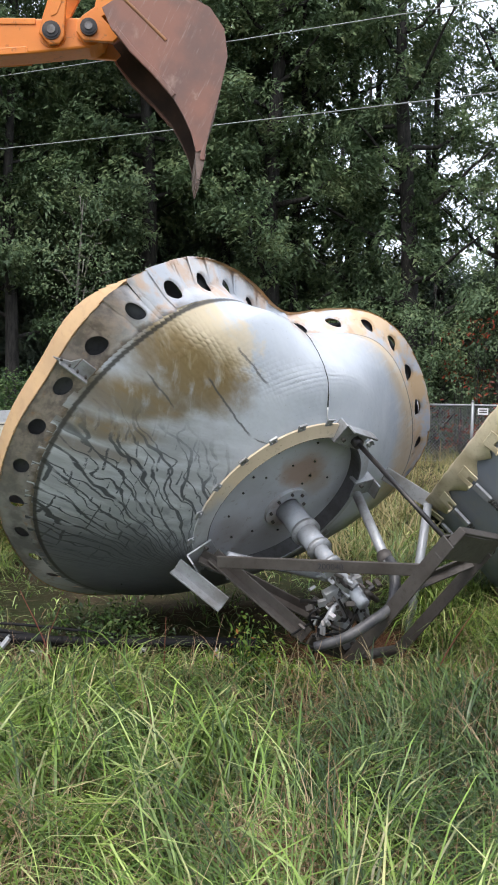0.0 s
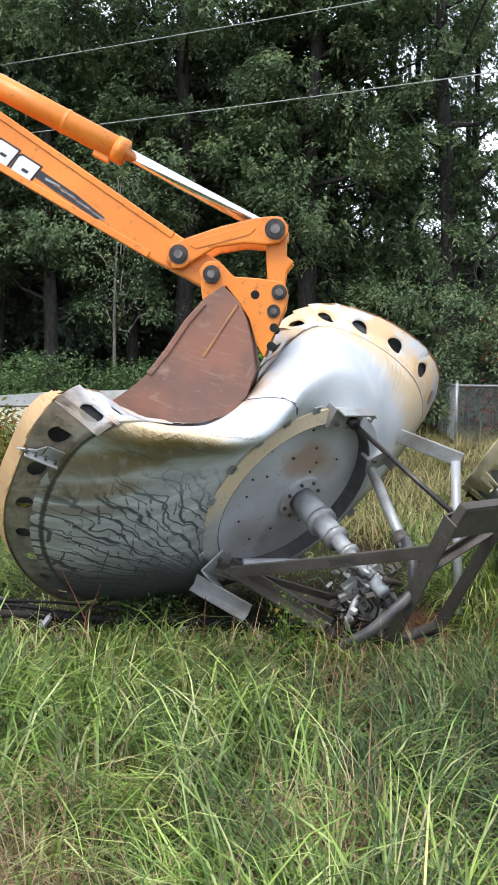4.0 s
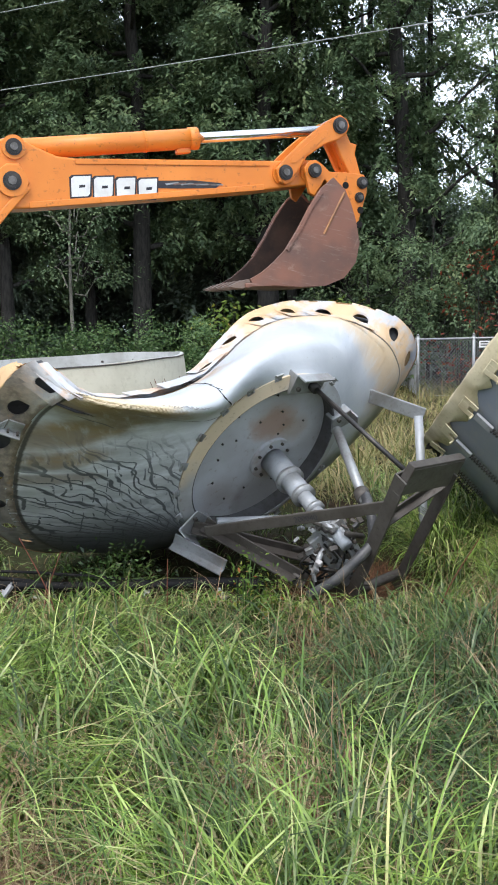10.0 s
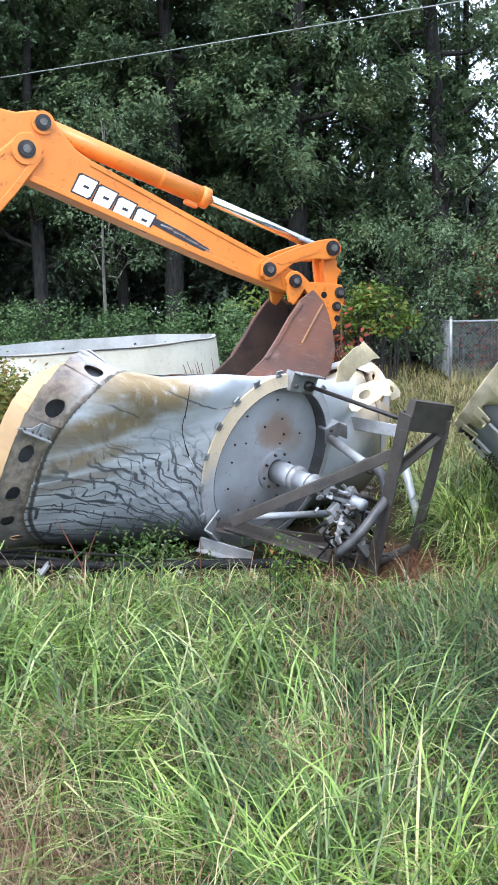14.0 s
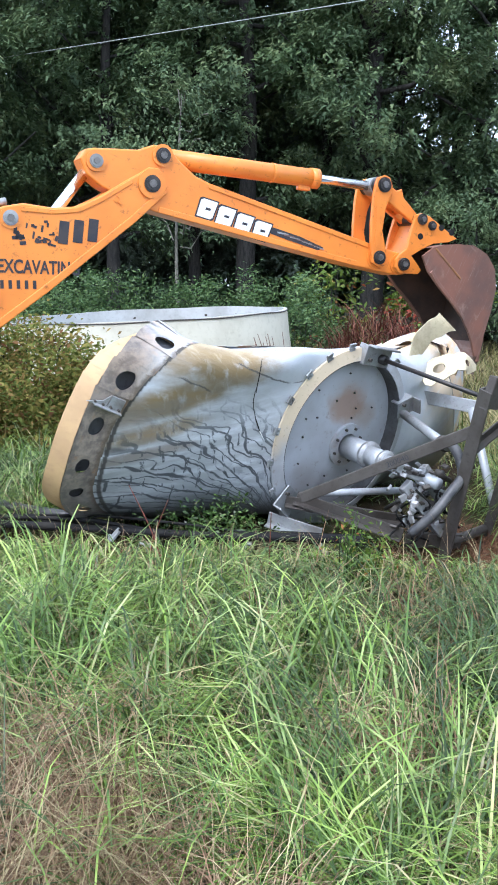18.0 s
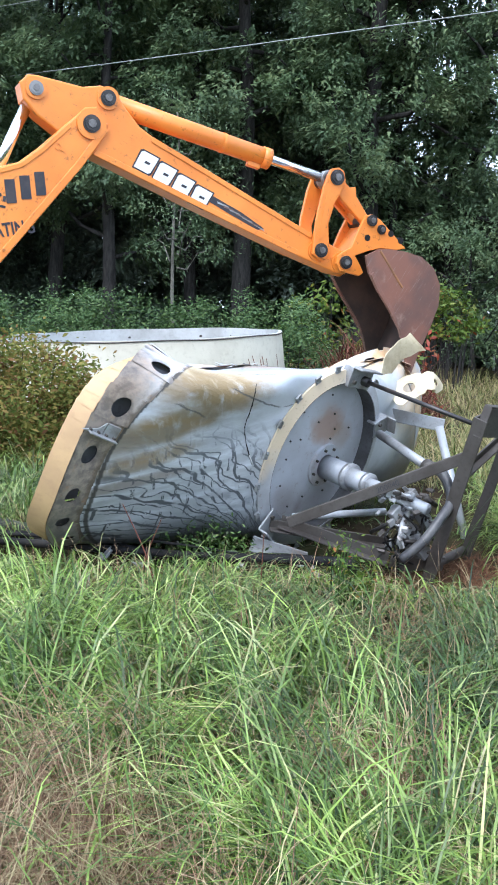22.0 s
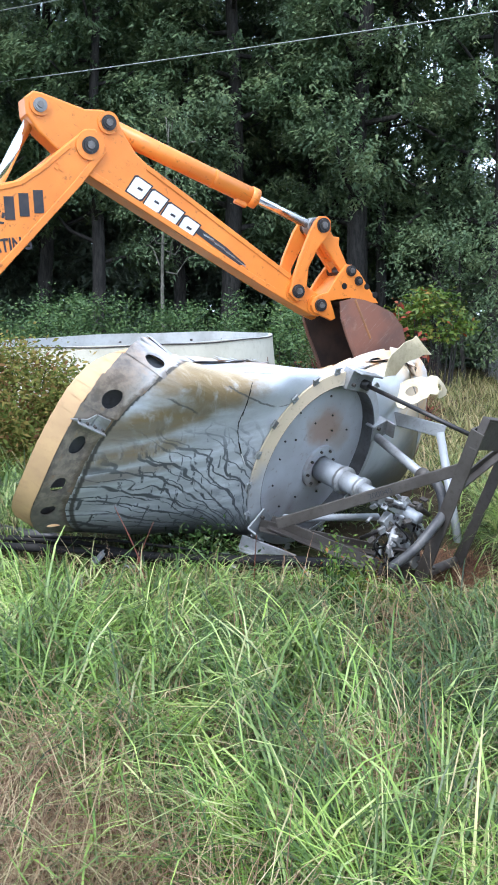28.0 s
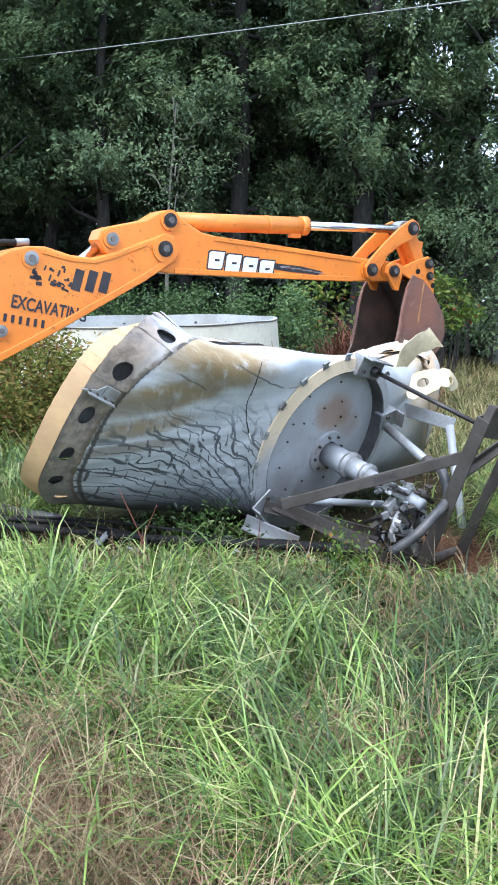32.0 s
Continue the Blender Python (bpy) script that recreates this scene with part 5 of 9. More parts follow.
PRESS[10.5, 2] = (-552, 5921, 186, -625, 5779, 252, -672, 5641, 340, -692, 5513, 446, -685, 5399, 564, -655, 5303, 689, -602, 5228, 818, -527, 5175, 945, -423, 5129, 1050, -276, 5068, 1075, -114, 5048, 1115, 9, 5115, 1224, 99, 5249, 1319, 199, 5404, 1372, 315, 5559, 1387, 444, 5704, 1385, 581, 5834, 1375, 707, 5956, 1325, 776, 6086, 1237, 784, 6211, 1134, 798, 6300, 1014, 790, 6375, 891, 733, 6442, 771, 650, 6490, 645, 543, 6520, 519, 413, 6528, 402, 267, 6513, 301, 112, 6470, 220, -45, 6400, 162, -196, 6306, 129, -334, 6191, 123, -455, 6061, 142)
PRESS[10.5, 4] = (-875, 6075, 83, -976, 5874, 158, -1041, 5675, 263, -1069, 5490, 395, -1062, 5323, 547, -1021, 5180, 711, -950, 5066, 883, -847, 4979, 1052, -697, 4870, 1136, -528, 4805, 1160, -422, 4955, 1208, -337, 5178, 1218, -232, 5393, 1247, -108, 5597, 1292, 34, 5792, 1335, 193, 5975, 1364, 368, 6140, 1370, 552, 6282, 1375, 738, 6396, 1411, 897, 6492, 1356, 1012, 6558, 1211, 1057, 6639, 1049, 977, 6740, 888, 846, 6820, 714, 678, 6872, 548, 480, 6892, 399, 266, 6877, 269, 45, 6824, 163, -174, 6732, 86, -384, 6606, 42, -575, 6450, 31, -740, 6270, 42)
PRESS[10.5, 5] = (-996, 6141, 72, -1107, 5918, 142, -1179, 5698, 249, -1211, 5490, 387, -1204, 5303, 549, -1160, 5142, 726, -1082, 5011, 913, -967, 4900, 1084, -811, 4792, 1180, -662, 4799, 1212, -562, 4985, 1213, -467, 5222, 1198, -349, 5451, 1205, -212, 5670, 1237, -59, 5879, 1282, 107, 6074, 1326, 290, 6253, 1353, 487, 6406, 1359, 686, 6530, 1383, 876, 6621, 1383, 1049, 6677, 1287, 1128, 6749, 1129, 1060, 6852, 944, 910, 6943, 752, 714, 7002, 575, 487, 7026, 419, 248, 7009, 285, 6, 6951, 175, -233, 6852, 95, -461, 6717, 49, -668, 6548, 33, -848, 6354, 39)
PRESS[10.5, 6] = (-1130, 6216, 69, -1252, 5972, 135, -1332, 5728, 243, -1368, 5497, 387, -1362, 5288, 560, -1314, 5106, 751, -1229, 4956, 952, -1104, 4830, 1141, -943, 4736, 1255, -806, 4796, 1261, -712, 5022, 1229, -611, 5276, 1198, -483, 5520, 1181, -334, 5753, 1201, -172, 5975, 1253, 5, 6185, 1309, 201, 6377, 1347, 414, 6544, 1356, 630, 6676, 1358, 847, 6764, 1386, 1078, 6804, 1363, 1209, 6864, 1226, 1150, 6973, 1018, 978, 7076, 803, 742, 7144, 616, 483, 7172, 454, 220, 7154, 313, -43, 7092, 196, -302, 6986, 111, -548, 6840, 59, -772, 6658, 39, -968, 6448, 42)
PRESS[10.5, 7] = (-1265, 6291, 52, -1399, 6023, 113, -1487, 5754, 224, -1527, 5498, 376, -1519, 5265, 561, -1467, 5063, 769, -1373, 4894, 987, -1236, 4757, 1201, -1060, 4695, 1355, -922, 4814, 1356, -853, 5065, 1264, -756, 5335, 1208, -618, 5594, 1176, -456, 5840, 1168, -280, 6074, 1207, -95, 6296, 1271, 111, 6501, 1325, 339, 6682, 1350, 587, 6829, 1360, 853, 6917, 1401, 1128, 6946, 1409, 1279, 7000, 1279, 1204, 7114, 1051, 1003, 7224, 829, 754, 7295, 636, 482, 7325, 465, 199, 7306, 317, -87, 7239, 194, -368, 7125, 103, -635, 6967, 50, -878, 6771, 32, -1089, 6544, 32)
PRESS[11, 2] = (-575, 5850, 186, -646, 5708, 254, -690, 5570, 343, -708, 5443, 450, -700, 5330, 568, -666, 5235, 692, -610, 5159, 819, -532, 5104, 943, -427, 5059, 1048, -281, 5005, 1078, -116, 4987, 1109, 20, 5049, 1198, 120, 5181, 1270, 218, 5336, 1289, 332, 5491, 1281, 459, 5636, 1266, 592, 5764, 1252, 726, 5873, 1219, 826, 5980, 1138, 839, 6113, 1057, 792, 6244, 993, 740, 6340, 899, 687, 6403, 776, 610, 6445, 643, 504, 6470, 516, 376, 6474, 397, 232, 6454, 295, 79, 6407, 214, -76, 6334, 157, -224, 6238, 126, -361, 6122, 122, -479, 5990, 142)
PRESS[11, 4] = (-901, 5999, 86, -999, 5797, 162, -1061, 5599, 270, -1086, 5414, 403, -1074, 5247, 554, -1029, 5104, 717, -952, 4987, 884, -840, 4893, 1046, -684, 4786, 1135, -508, 4727, 1181, -405, 4875, 1248, -327, 5100, 1256, -226, 5317, 1262, -101, 5524, 1265, 44, 5720, 1267, 204, 5903, 1263, 376, 6068, 1251, 558, 6210, 1231, 748, 6320, 1223, 923, 6392, 1252, 1021, 6493, 1189, 976, 6623, 1071, 904, 6716, 905, 785, 6785, 720, 620, 6829, 548, 428, 6842, 392, 220, 6820, 258, 3, 6760, 151, -213, 6664, 77, -419, 6535, 38, -607, 6377, 31, -769, 6196, 43)
PRESS[11, 5] = (-1023, 6063, 75, -1131, 5839, 148, -1199, 5619, 257, -1227, 5412, 397, -1216, 5224, 558, -1166, 5061, 733, -1080, 4926, 912, -955, 4809, 1075, -792, 4703, 1175, -641, 4714, 1224, -546, 4901, 1241, -461, 5140, 1236, -351, 5372, 1236, -216, 5595, 1240, -61, 5805, 1246, 110, 6002, 1250, 296, 6180, 1245, 494, 6334, 1225, 701, 6452, 1206, 889, 6534, 1243, 1025, 6615, 1256, 1051, 6727, 1148, 979, 6833, 964, 840, 6912, 761, 649, 6962, 574, 431, 6977, 409, 200, 6953, 269, -38, 6889, 158, -274, 6785, 82, -498, 6645, 42, -702, 6474, 32, -878, 6278, 40)
PRESS[11, 6] = (-1158, 6136, 72, -1277, 5891, 142, -1353, 5647, 253, -1384, 5416, 400, -1372, 5206, 572, -1318, 5022, 761, -1223, 4867, 954, -1087, 4734, 1131, -922, 4639, 1243, -785, 4705, 1262, -699, 4932, 1243, -608, 5189, 1227, -489, 5437, 1221, -344, 5675, 1229, -178, 5901, 1240, 6, 6111, 1245, 206, 6304, 1243, 422, 6471, 1228, 651, 6601, 1205, 855, 6688, 1239, 1021, 6749, 1312, 1119, 6840, 1246, 1064, 6955, 1041, 897, 7048, 813, 671, 7107, 611, 425, 7126, 436, 170, 7100, 288, -89, 7031, 172, -345, 6919, 92, -587, 6768, 50, -808, 6583, 37, -1000, 6370, 42)
PRESS[11, 7] = (-1295, 6209, 55, -1424, 5940, 121, -1508, 5670, 236, -1543, 5414, 392, -1529, 5181, 578, -1469, 4975, 782, -1363, 4798, 990, -1209, 4650, 1186, -1018, 4586, 1336, -890, 4715, 1356, -840, 4968, 1274, -755, 5241, 1224, -627, 5506, 1209, -472, 5758, 1208, -296, 5997, 1221, -101, 6221, 1232, 111, 6426, 1235, 344, 6605, 1226, 595, 6748, 1209, 839, 6842, 1238, 1051, 6896, 1342, 1179, 6975, 1302, 1114, 7096, 1077, 924, 7197, 836, 687, 7259, 625, 424, 7280, 441, 148, 7253, 285, -135, 7178, 163, -413, 7057, 79, -677, 6893, 40, -916, 6693, 31, -1123, 6464, 33)
PRESS[12, 2] = (-640, 5922, 96, -699, 5772, 151, -734, 5630, 232, -745, 5505, 336, -735, 5400, 456, -703, 5316, 586, -653, 5257, 720, -585, 5224, 856, -488, 5199, 970, -341, 5154, 1003, -180, 5152, 1051, -65, 5239, 1149, 13, 5389, 1210, 99, 5553, 1218, 206, 5714, 1211, 327, 5866, 1191, 453, 6002, 1165, 582, 6112, 1128, 691, 6208, 1059, 716, 6327, 971, 655, 6454, 910, 589, 6545, 818, 555, 6590, 683, 490, 6616, 542, 389, 6628, 409, 264, 6620, 289, 123, 6586, 189, -27, 6528, 116, -179, 6444, 72, -322, 6338, 55, -450, 6213, 55, -556, 6072, 67)
PRESS[12, 4] = (-982, 6054, 34, -1061, 5837, 69, -1106, 5628, 151, -1119, 5439, 272, -1102, 5279, 423, -1056, 5151, 591, -986, 5058, 771, -890, 5000, 953, -741, 4918, 1052, -573, 4880, 1103, -489, 5050, 1168, -427, 5283, 1170, -338, 5507, 1171, -225, 5722, 1174, -90, 5927, 1179, 60, 6118, 1181, 224, 6293, 1175, 400, 6443, 1149, 584, 6556, 1105, 748, 6631, 1131, 841, 6731, 1109, 781, 6855, 995, 741, 6922, 812, 638, 6969, 614, 474, 6997, 437, 286, 6993, 280, 80, 6953, 153, -136, 6877, 69, -350, 6766, 34, -549, 6624, 30, -723, 6455, 30, -869, 6263, 30)
PRESS[12, 5] = (-1109, 6108, 35, -1197, 5870, 63, -1248, 5638, 138, -1262, 5425, 261, -1242, 5242, 419, -1192, 5095, 600, -1113, 4988, 795, -1003, 4910, 980, -852, 4833, 1088, -712, 4865, 1135, -632, 5067, 1151, -561, 5314, 1147, -465, 5555, 1147, -343, 5786, 1151, -199, 6006, 1159, -37, 6212, 1165, 140, 6400, 1166, 332, 6563, 1145, 533, 6687, 1102, 710, 6771, 1119, 824, 6857, 1161, 846, 6965, 1068, 802, 7047, 870, 678, 7102, 655, 490, 7133, 461, 277, 7130, 296, 48, 7086, 165, -188, 7003, 79, -420, 6882, 40, -635, 6728, 31, -825, 6544, 30, -984, 6336, 30)
PRESS[12, 6] = (-1249, 6170, 36, -1347, 5910, 60, -1404, 5652, 130, -1420, 5414, 254, -1398, 5208, 422, -1342, 5041, 617, -1255, 4917, 828, -1137, 4826, 1029, -987, 4763, 1148, -859, 4849, 1161, -785, 5089, 1143, -709, 5354, 1129, -605, 5611, 1125, -474, 5859, 1131, -319, 6094, 1140, -146, 6316, 1149, 45, 6519, 1155, 255, 6696, 1143, 479, 6833, 1102, 675, 6924, 1109, 809, 6993, 1203, 897, 7083, 1164, 874, 7173, 947, 716, 7243, 704, 497, 7282, 492, 261, 7280, 315, 10, 7234, 177, -247, 7143, 87, -499, 7011, 45, -732, 6843, 33, -939, 6644, 31, -1112, 6418, 31)
PRESS[12, 7] = (-1390, 6234, 31, -1497, 5950, 45, -1560, 5664, 108, -1577, 5397, 236, -1553, 5166, 415, -1490, 4978, 628, -1392, 4836, 857, -1251, 4732, 1080, -1073, 4707, 1243, -958, 4858, 1261, -925, 5118, 1172, -858, 5397, 1118, -746, 5671, 1105, -605, 5934, 1107, -442, 6184, 1117, -258, 6419, 1130, -54, 6636, 1140, 172, 6827, 1139, 421, 6978, 1114, 653, 7077, 1135, 828, 7138, 1261, 950, 7215, 1227, 911, 7314, 984, 737, 7393, 723, 509, 7436, 500, 252, 7435, 312, -23, 7384, 166, -305, 7286, 72, -579, 7142, 35, -831, 6960, 30, -1053, 6745, 30, -1241, 6501, 30)
PRESS[13, 2] = (-744, 6192, 30, -784, 6032, 41, -802, 5894, 109, -809, 5795, 227, -804, 5730, 364, -787, 5697, 509, -759, 5692, 656, -709, 5702, 795, -615, 5701, 909, -494, 5718, 1004, -407, 5812, 1084, -346, 5960, 1099, -263, 6111, 1080, -153, 6255, 1050, -31, 6401, 1014, 90, 6548, 979, 208, 6682, 945, 333, 6783, 926, 443, 6857, 891, 455, 6956, 791, 387, 7047, 689, 377, 7071, 574, 406, 7055, 432, 359, 7050, 286, 267, 7035, 153, 137, 7004, 58, -22, 6949, 31, -179, 6864, 30, -322, 6754, 30, -452, 6630, 30, -571, 6495, 30, -671, 6349, 30)
PRESS[13, 4] = (-1101, 6279, 30, -1158, 6055, 30, -1174, 5835, 50, -1163, 5652, 154, -1141, 5530, 324, -1111, 5469, 519, -1070, 5455, 723, -987, 5441, 910, -874, 5451, 1058, -828, 5618, 1121, -784, 5836, 1115, -709, 6052, 1103, -600, 6261, 1088, -464, 6458, 1068, -315, 6644, 1041, -161, 6823, 1004, 1, 6988, 959, 181, 7123, 907, 363, 7214, 896, 514, 7285, 947, 537, 7378, 843, 551, 7403, 707, 595, 7394, 520, 497, 7413, 322, 322, 7413, 163, 110, 7377, 63, -117, 7303, 32, -334, 7192, 30, -534, 7050, 30, -714, 6884, 30, -872, 6699, 30, -1004, 6496, 30)
PRESS[13, 5] = (-1231, 6316, 30, -1295, 6071, 31, -1317, 5829, 54, -1305, 5617, 145, -1275, 5468, 315, -1237, 5390, 526, -1184, 5361, 748, -1098, 5353, 952, -1019, 5425, 1087, -976, 5620, 1118, -925, 5856, 1104, -841, 6090, 1094, -724, 6317, 1083, -581, 6532, 1066, -423, 6735, 1042, -254, 6927, 1009, -75, 7102, 963, 122, 7247, 909, 322, 7349, 889, 484, 7426, 938, 568, 7501, 899, 619, 7529, 760, 635, 7532, 565, 520, 7552, 356, 318, 7551, 192, 84, 7511, 88, -160, 7430, 42, -396, 7310, 31, -614, 7157, 30, -811, 6977, 30, -982, 6774, 30, -1125, 6553, 30)
PRESS[13, 6] = (-1376, 6360, 30, -1448, 6091, 31, -1474, 5823, 50, -1460, 5581, 135, -1424, 5403, 308, -1378, 5307, 536, -1315, 5269, 781, -1230, 5275, 1004, -1173, 5395, 1132, -1136, 5626, 1139, -1079, 5882, 1106, -987, 6136, 1085, -862, 6382, 1072, -710, 6614, 1060, -540, 6833, 1041, -357, 7040, 1012, -161, 7229, 968, 54, 7386, 910, 275, 7498, 877, 457, 7576, 943, 585, 7641, 960, 679, 7661, 842, 691, 7670, 628, 541, 7700, 396, 310, 7703, 217, 53, 7661, 101, -212, 7571, 47, -468, 7441, 32, -705, 7275, 30, -919, 7080, 30, -1105, 6860, 30, -1260, 6618, 30)
PRESS[13, 7] = (-1522, 6407, 30, -1602, 6116, 30, -1631, 5820, 43, -1614, 5545, 118, -1568, 5335, 295, -1512, 5217, 544, -1441, 5174, 814, -1354, 5206, 1070, -1290, 5377, 1231, -1258, 5644, 1233, -1219, 5918, 1149, -1132, 6188, 1085, -1000, 6451, 1063, -839, 6699, 1054, -660, 6933, 1038, -466, 7153, 1012, -254, 7356, 972, -19, 7525, 917, 230, 7648, 876, 437, 7725, 950, 605, 7767, 1036, 740, 7782, 926, 722, 7812, 670, 552, 7853, 410, 305, 7858, 214, 23, 7812, 90, -267, 7714, 39, -544, 7572, 30, -799, 7394, 30, -1028, 7184, 30, -1229, 6947, 30, -1396, 6687, 30)
PRESS[19, 2] = (-696, 6033, 47, -740, 5879, 99, -766, 5748, 190, -779, 5646, 308, -779, 5574, 440, -757, 5525, 577, -714, 5502, 714, -647, 5497, 846, -545, 5492, 962, -434, 5515, 1071, -367, 5626, 1156, -312, 5782, 1166, -229, 5936, 1152, -123, 6085, 1138, -11, 6236, 1160, 104, 6375, 1223, 241, 6494, 1233, 366, 6598, 1167, 447, 6690, 1050, 485, 6768, 916, 469, 6830, 790, 500, 6844, 660, 481, 6861, 516, 413, 6869, 373, 311, 6861, 242, 182, 6833, 132, 31, 6782, 58, -128, 6705, 32, -280, 6605, 30, -417, 6483, 30, -534, 6345, 30, -628, 6192, 31)
PRESS[19, 4] = (-1053, 6124, 30, -1111, 5900, 39, -1139, 5689, 103, -1150, 5516, 233, -1150, 5397, 402, -1119, 5313, 579, -1057, 5273, 765, -951, 5249, 944, -830, 5270, 1102, -781, 5442, 1164, -740, 5667, 1155, -664, 5890, 1148, -554, 6104, 1142, -417, 6306, 1133, -260, 6493, 1112, -89, 6662, 1109, 75, 6814, 1191, 266, 6935, 1257, 472, 7020, 1223, 606, 7094, 1084, 611, 7163, 933, 689, 7166, 795, 670, 7198, 600, 549, 7228, 406, 372, 7233, 244, 166, 7204, 119, -58, 7137, 49, -280, 7033, 31, -487, 6898, 30, -672, 6735, 30, -830, 6548, 30, -959, 6343, 30)
PRESS[19, 5] = (-1183, 6165, 30, -1250, 5921, 40, -1284, 5685, 92, -1298, 5485, 214, -1298, 5340, 389, -1264, 5242, 584, -1190, 5188, 787, -1076, 5173, 986, -974, 5248, 1135, -925, 5448, 1174, -877, 5690, 1155, -792, 5932, 1136, -673, 6165, 1130, -526, 6384, 1125, -356, 6586, 1110, -167, 6766, 1092, 29, 6925, 1126, 227, 7059, 1203, 440, 7157, 1223, 605, 7232, 1133, 673, 7283, 997, 736, 7298, 851, 718, 7330, 645, 578, 7364, 437, 372, 7370, 270, 140, 7337, 146, -103, 7263, 71, -342, 7150, 38, -565, 7003, 31, -766, 6826, 30, -938, 6624, 30, -1079, 6402, 30)
PRESS[19, 6] = (-1329, 6212, 32, -1404, 5946, 38, -1442, 5684, 79, -1459, 5452, 192, -1462, 5279, 373, -1425, 5162, 586, -1341, 5103, 813, -1219, 5106, 1039, -1117, 5224, 1201, -1074, 5456, 1221, -1026, 5720, 1172, -934, 5982, 1137, -806, 6233, 1119, -648, 6470, 1113, -465, 6689, 1105, -260, 6884, 1087, -45, 7054, 1095, 171, 7199, 1164, 403, 7308, 1215, 611, 7382, 1168, 721, 7422, 1066, 797, 7429, 934, 777, 7467, 702, 602, 7511, 475, 364, 7520, 299, 108, 7484, 169, -155, 7404, 87, -413, 7281, 46, -655, 7121, 32, -872, 6929, 30, -1060, 6710, 30, -1213, 6469, 31)
PRESS[19, 7] = (-1475, 6264, 30, -1558, 5976, 32, -1599, 5687, 59, -1611, 5420, 160, -1604, 5209, 348, -1562, 5070, 590, -1468, 5010, 856, -1349, 5041, 1109, -1262, 5209, 1273, -1208, 5478, 1302, -1157, 5763, 1234, -1073, 6038, 1154, -939, 6306, 1115, -771, 6559, 1101, -577, 6792, 1096, -359, 7001, 1083, -129, 7182, 1077, 105, 7338, 1131, 355, 7458, 1189, 589, 7526, 1194, 732, 7540, 1165, 834, 7559, 1006, 798, 7614, 737, 612, 7664, 490, 360, 7675, 301, 80, 7637, 165, -208, 7549, 79, -488, 7415, 40, -749, 7242, 31, -982, 7036, 30, -1184, 6800, 30, -1350, 6541, 30)
# between the first touch and the third second the sheet gives way evenly
for early, part_way in ((2, 0.55), (2.5, 0.85)):
    for r in (2, 4, 5, 6, 7):
        PRESS[early, r] = [a + (b - a) * part_way for a, b in zip(PRESS[0, r], PRESS[3, r])]
PRESS_TIMES = (0, 2, 2.5, 3, 4, 4.5, 8, 10.5, 11, 12, 13, 19)
RINGS = (2, 4, 5, 6, 7)
KNOTS = (0.60, 0.88, 1.21, 1.33)


def around(ctrl, a):
    """Smooth closed curve through the controls; a counts holes."""
    n = len(ctrl)
    i = np.floor(a).astype(int)
    t = (a - i)[..., None]
    p0, p1, p2, p3 = (ctrl[(i + k) % n] for k in (-1, 0, 1, 2))
    return 0.5 * (2 * p1 + (p2 - p0) * t + (2 * p0 - 5 * p1 + 4 * p2 - p3) * t ** 2 + (3 * p1 - p0 - 3 * p2 + p3) * t ** 3)


def bell(mid, half):
    """One at a hole, fading out smoothly to both sides."""
    k = (np.arange(HOLES) - mid + HOLES / 2) % HOLES - HOLES / 2
    return (0.5 + 0.5 * np.cos(np.clip(k / half, -1, 1) * math.pi))[:, None]


def plateau(lo, hi, fade):
    """One from hole lo to hole hi, fading out beyond."""
    k = np.arange(HOLES)
    k = np.where(k > 26, k - HOLES, k)
    return (np.clip((k - lo) / fade + 1, 0, 1) * np.clip((hi - k) / fade + 1, 0, 1))[:, None]


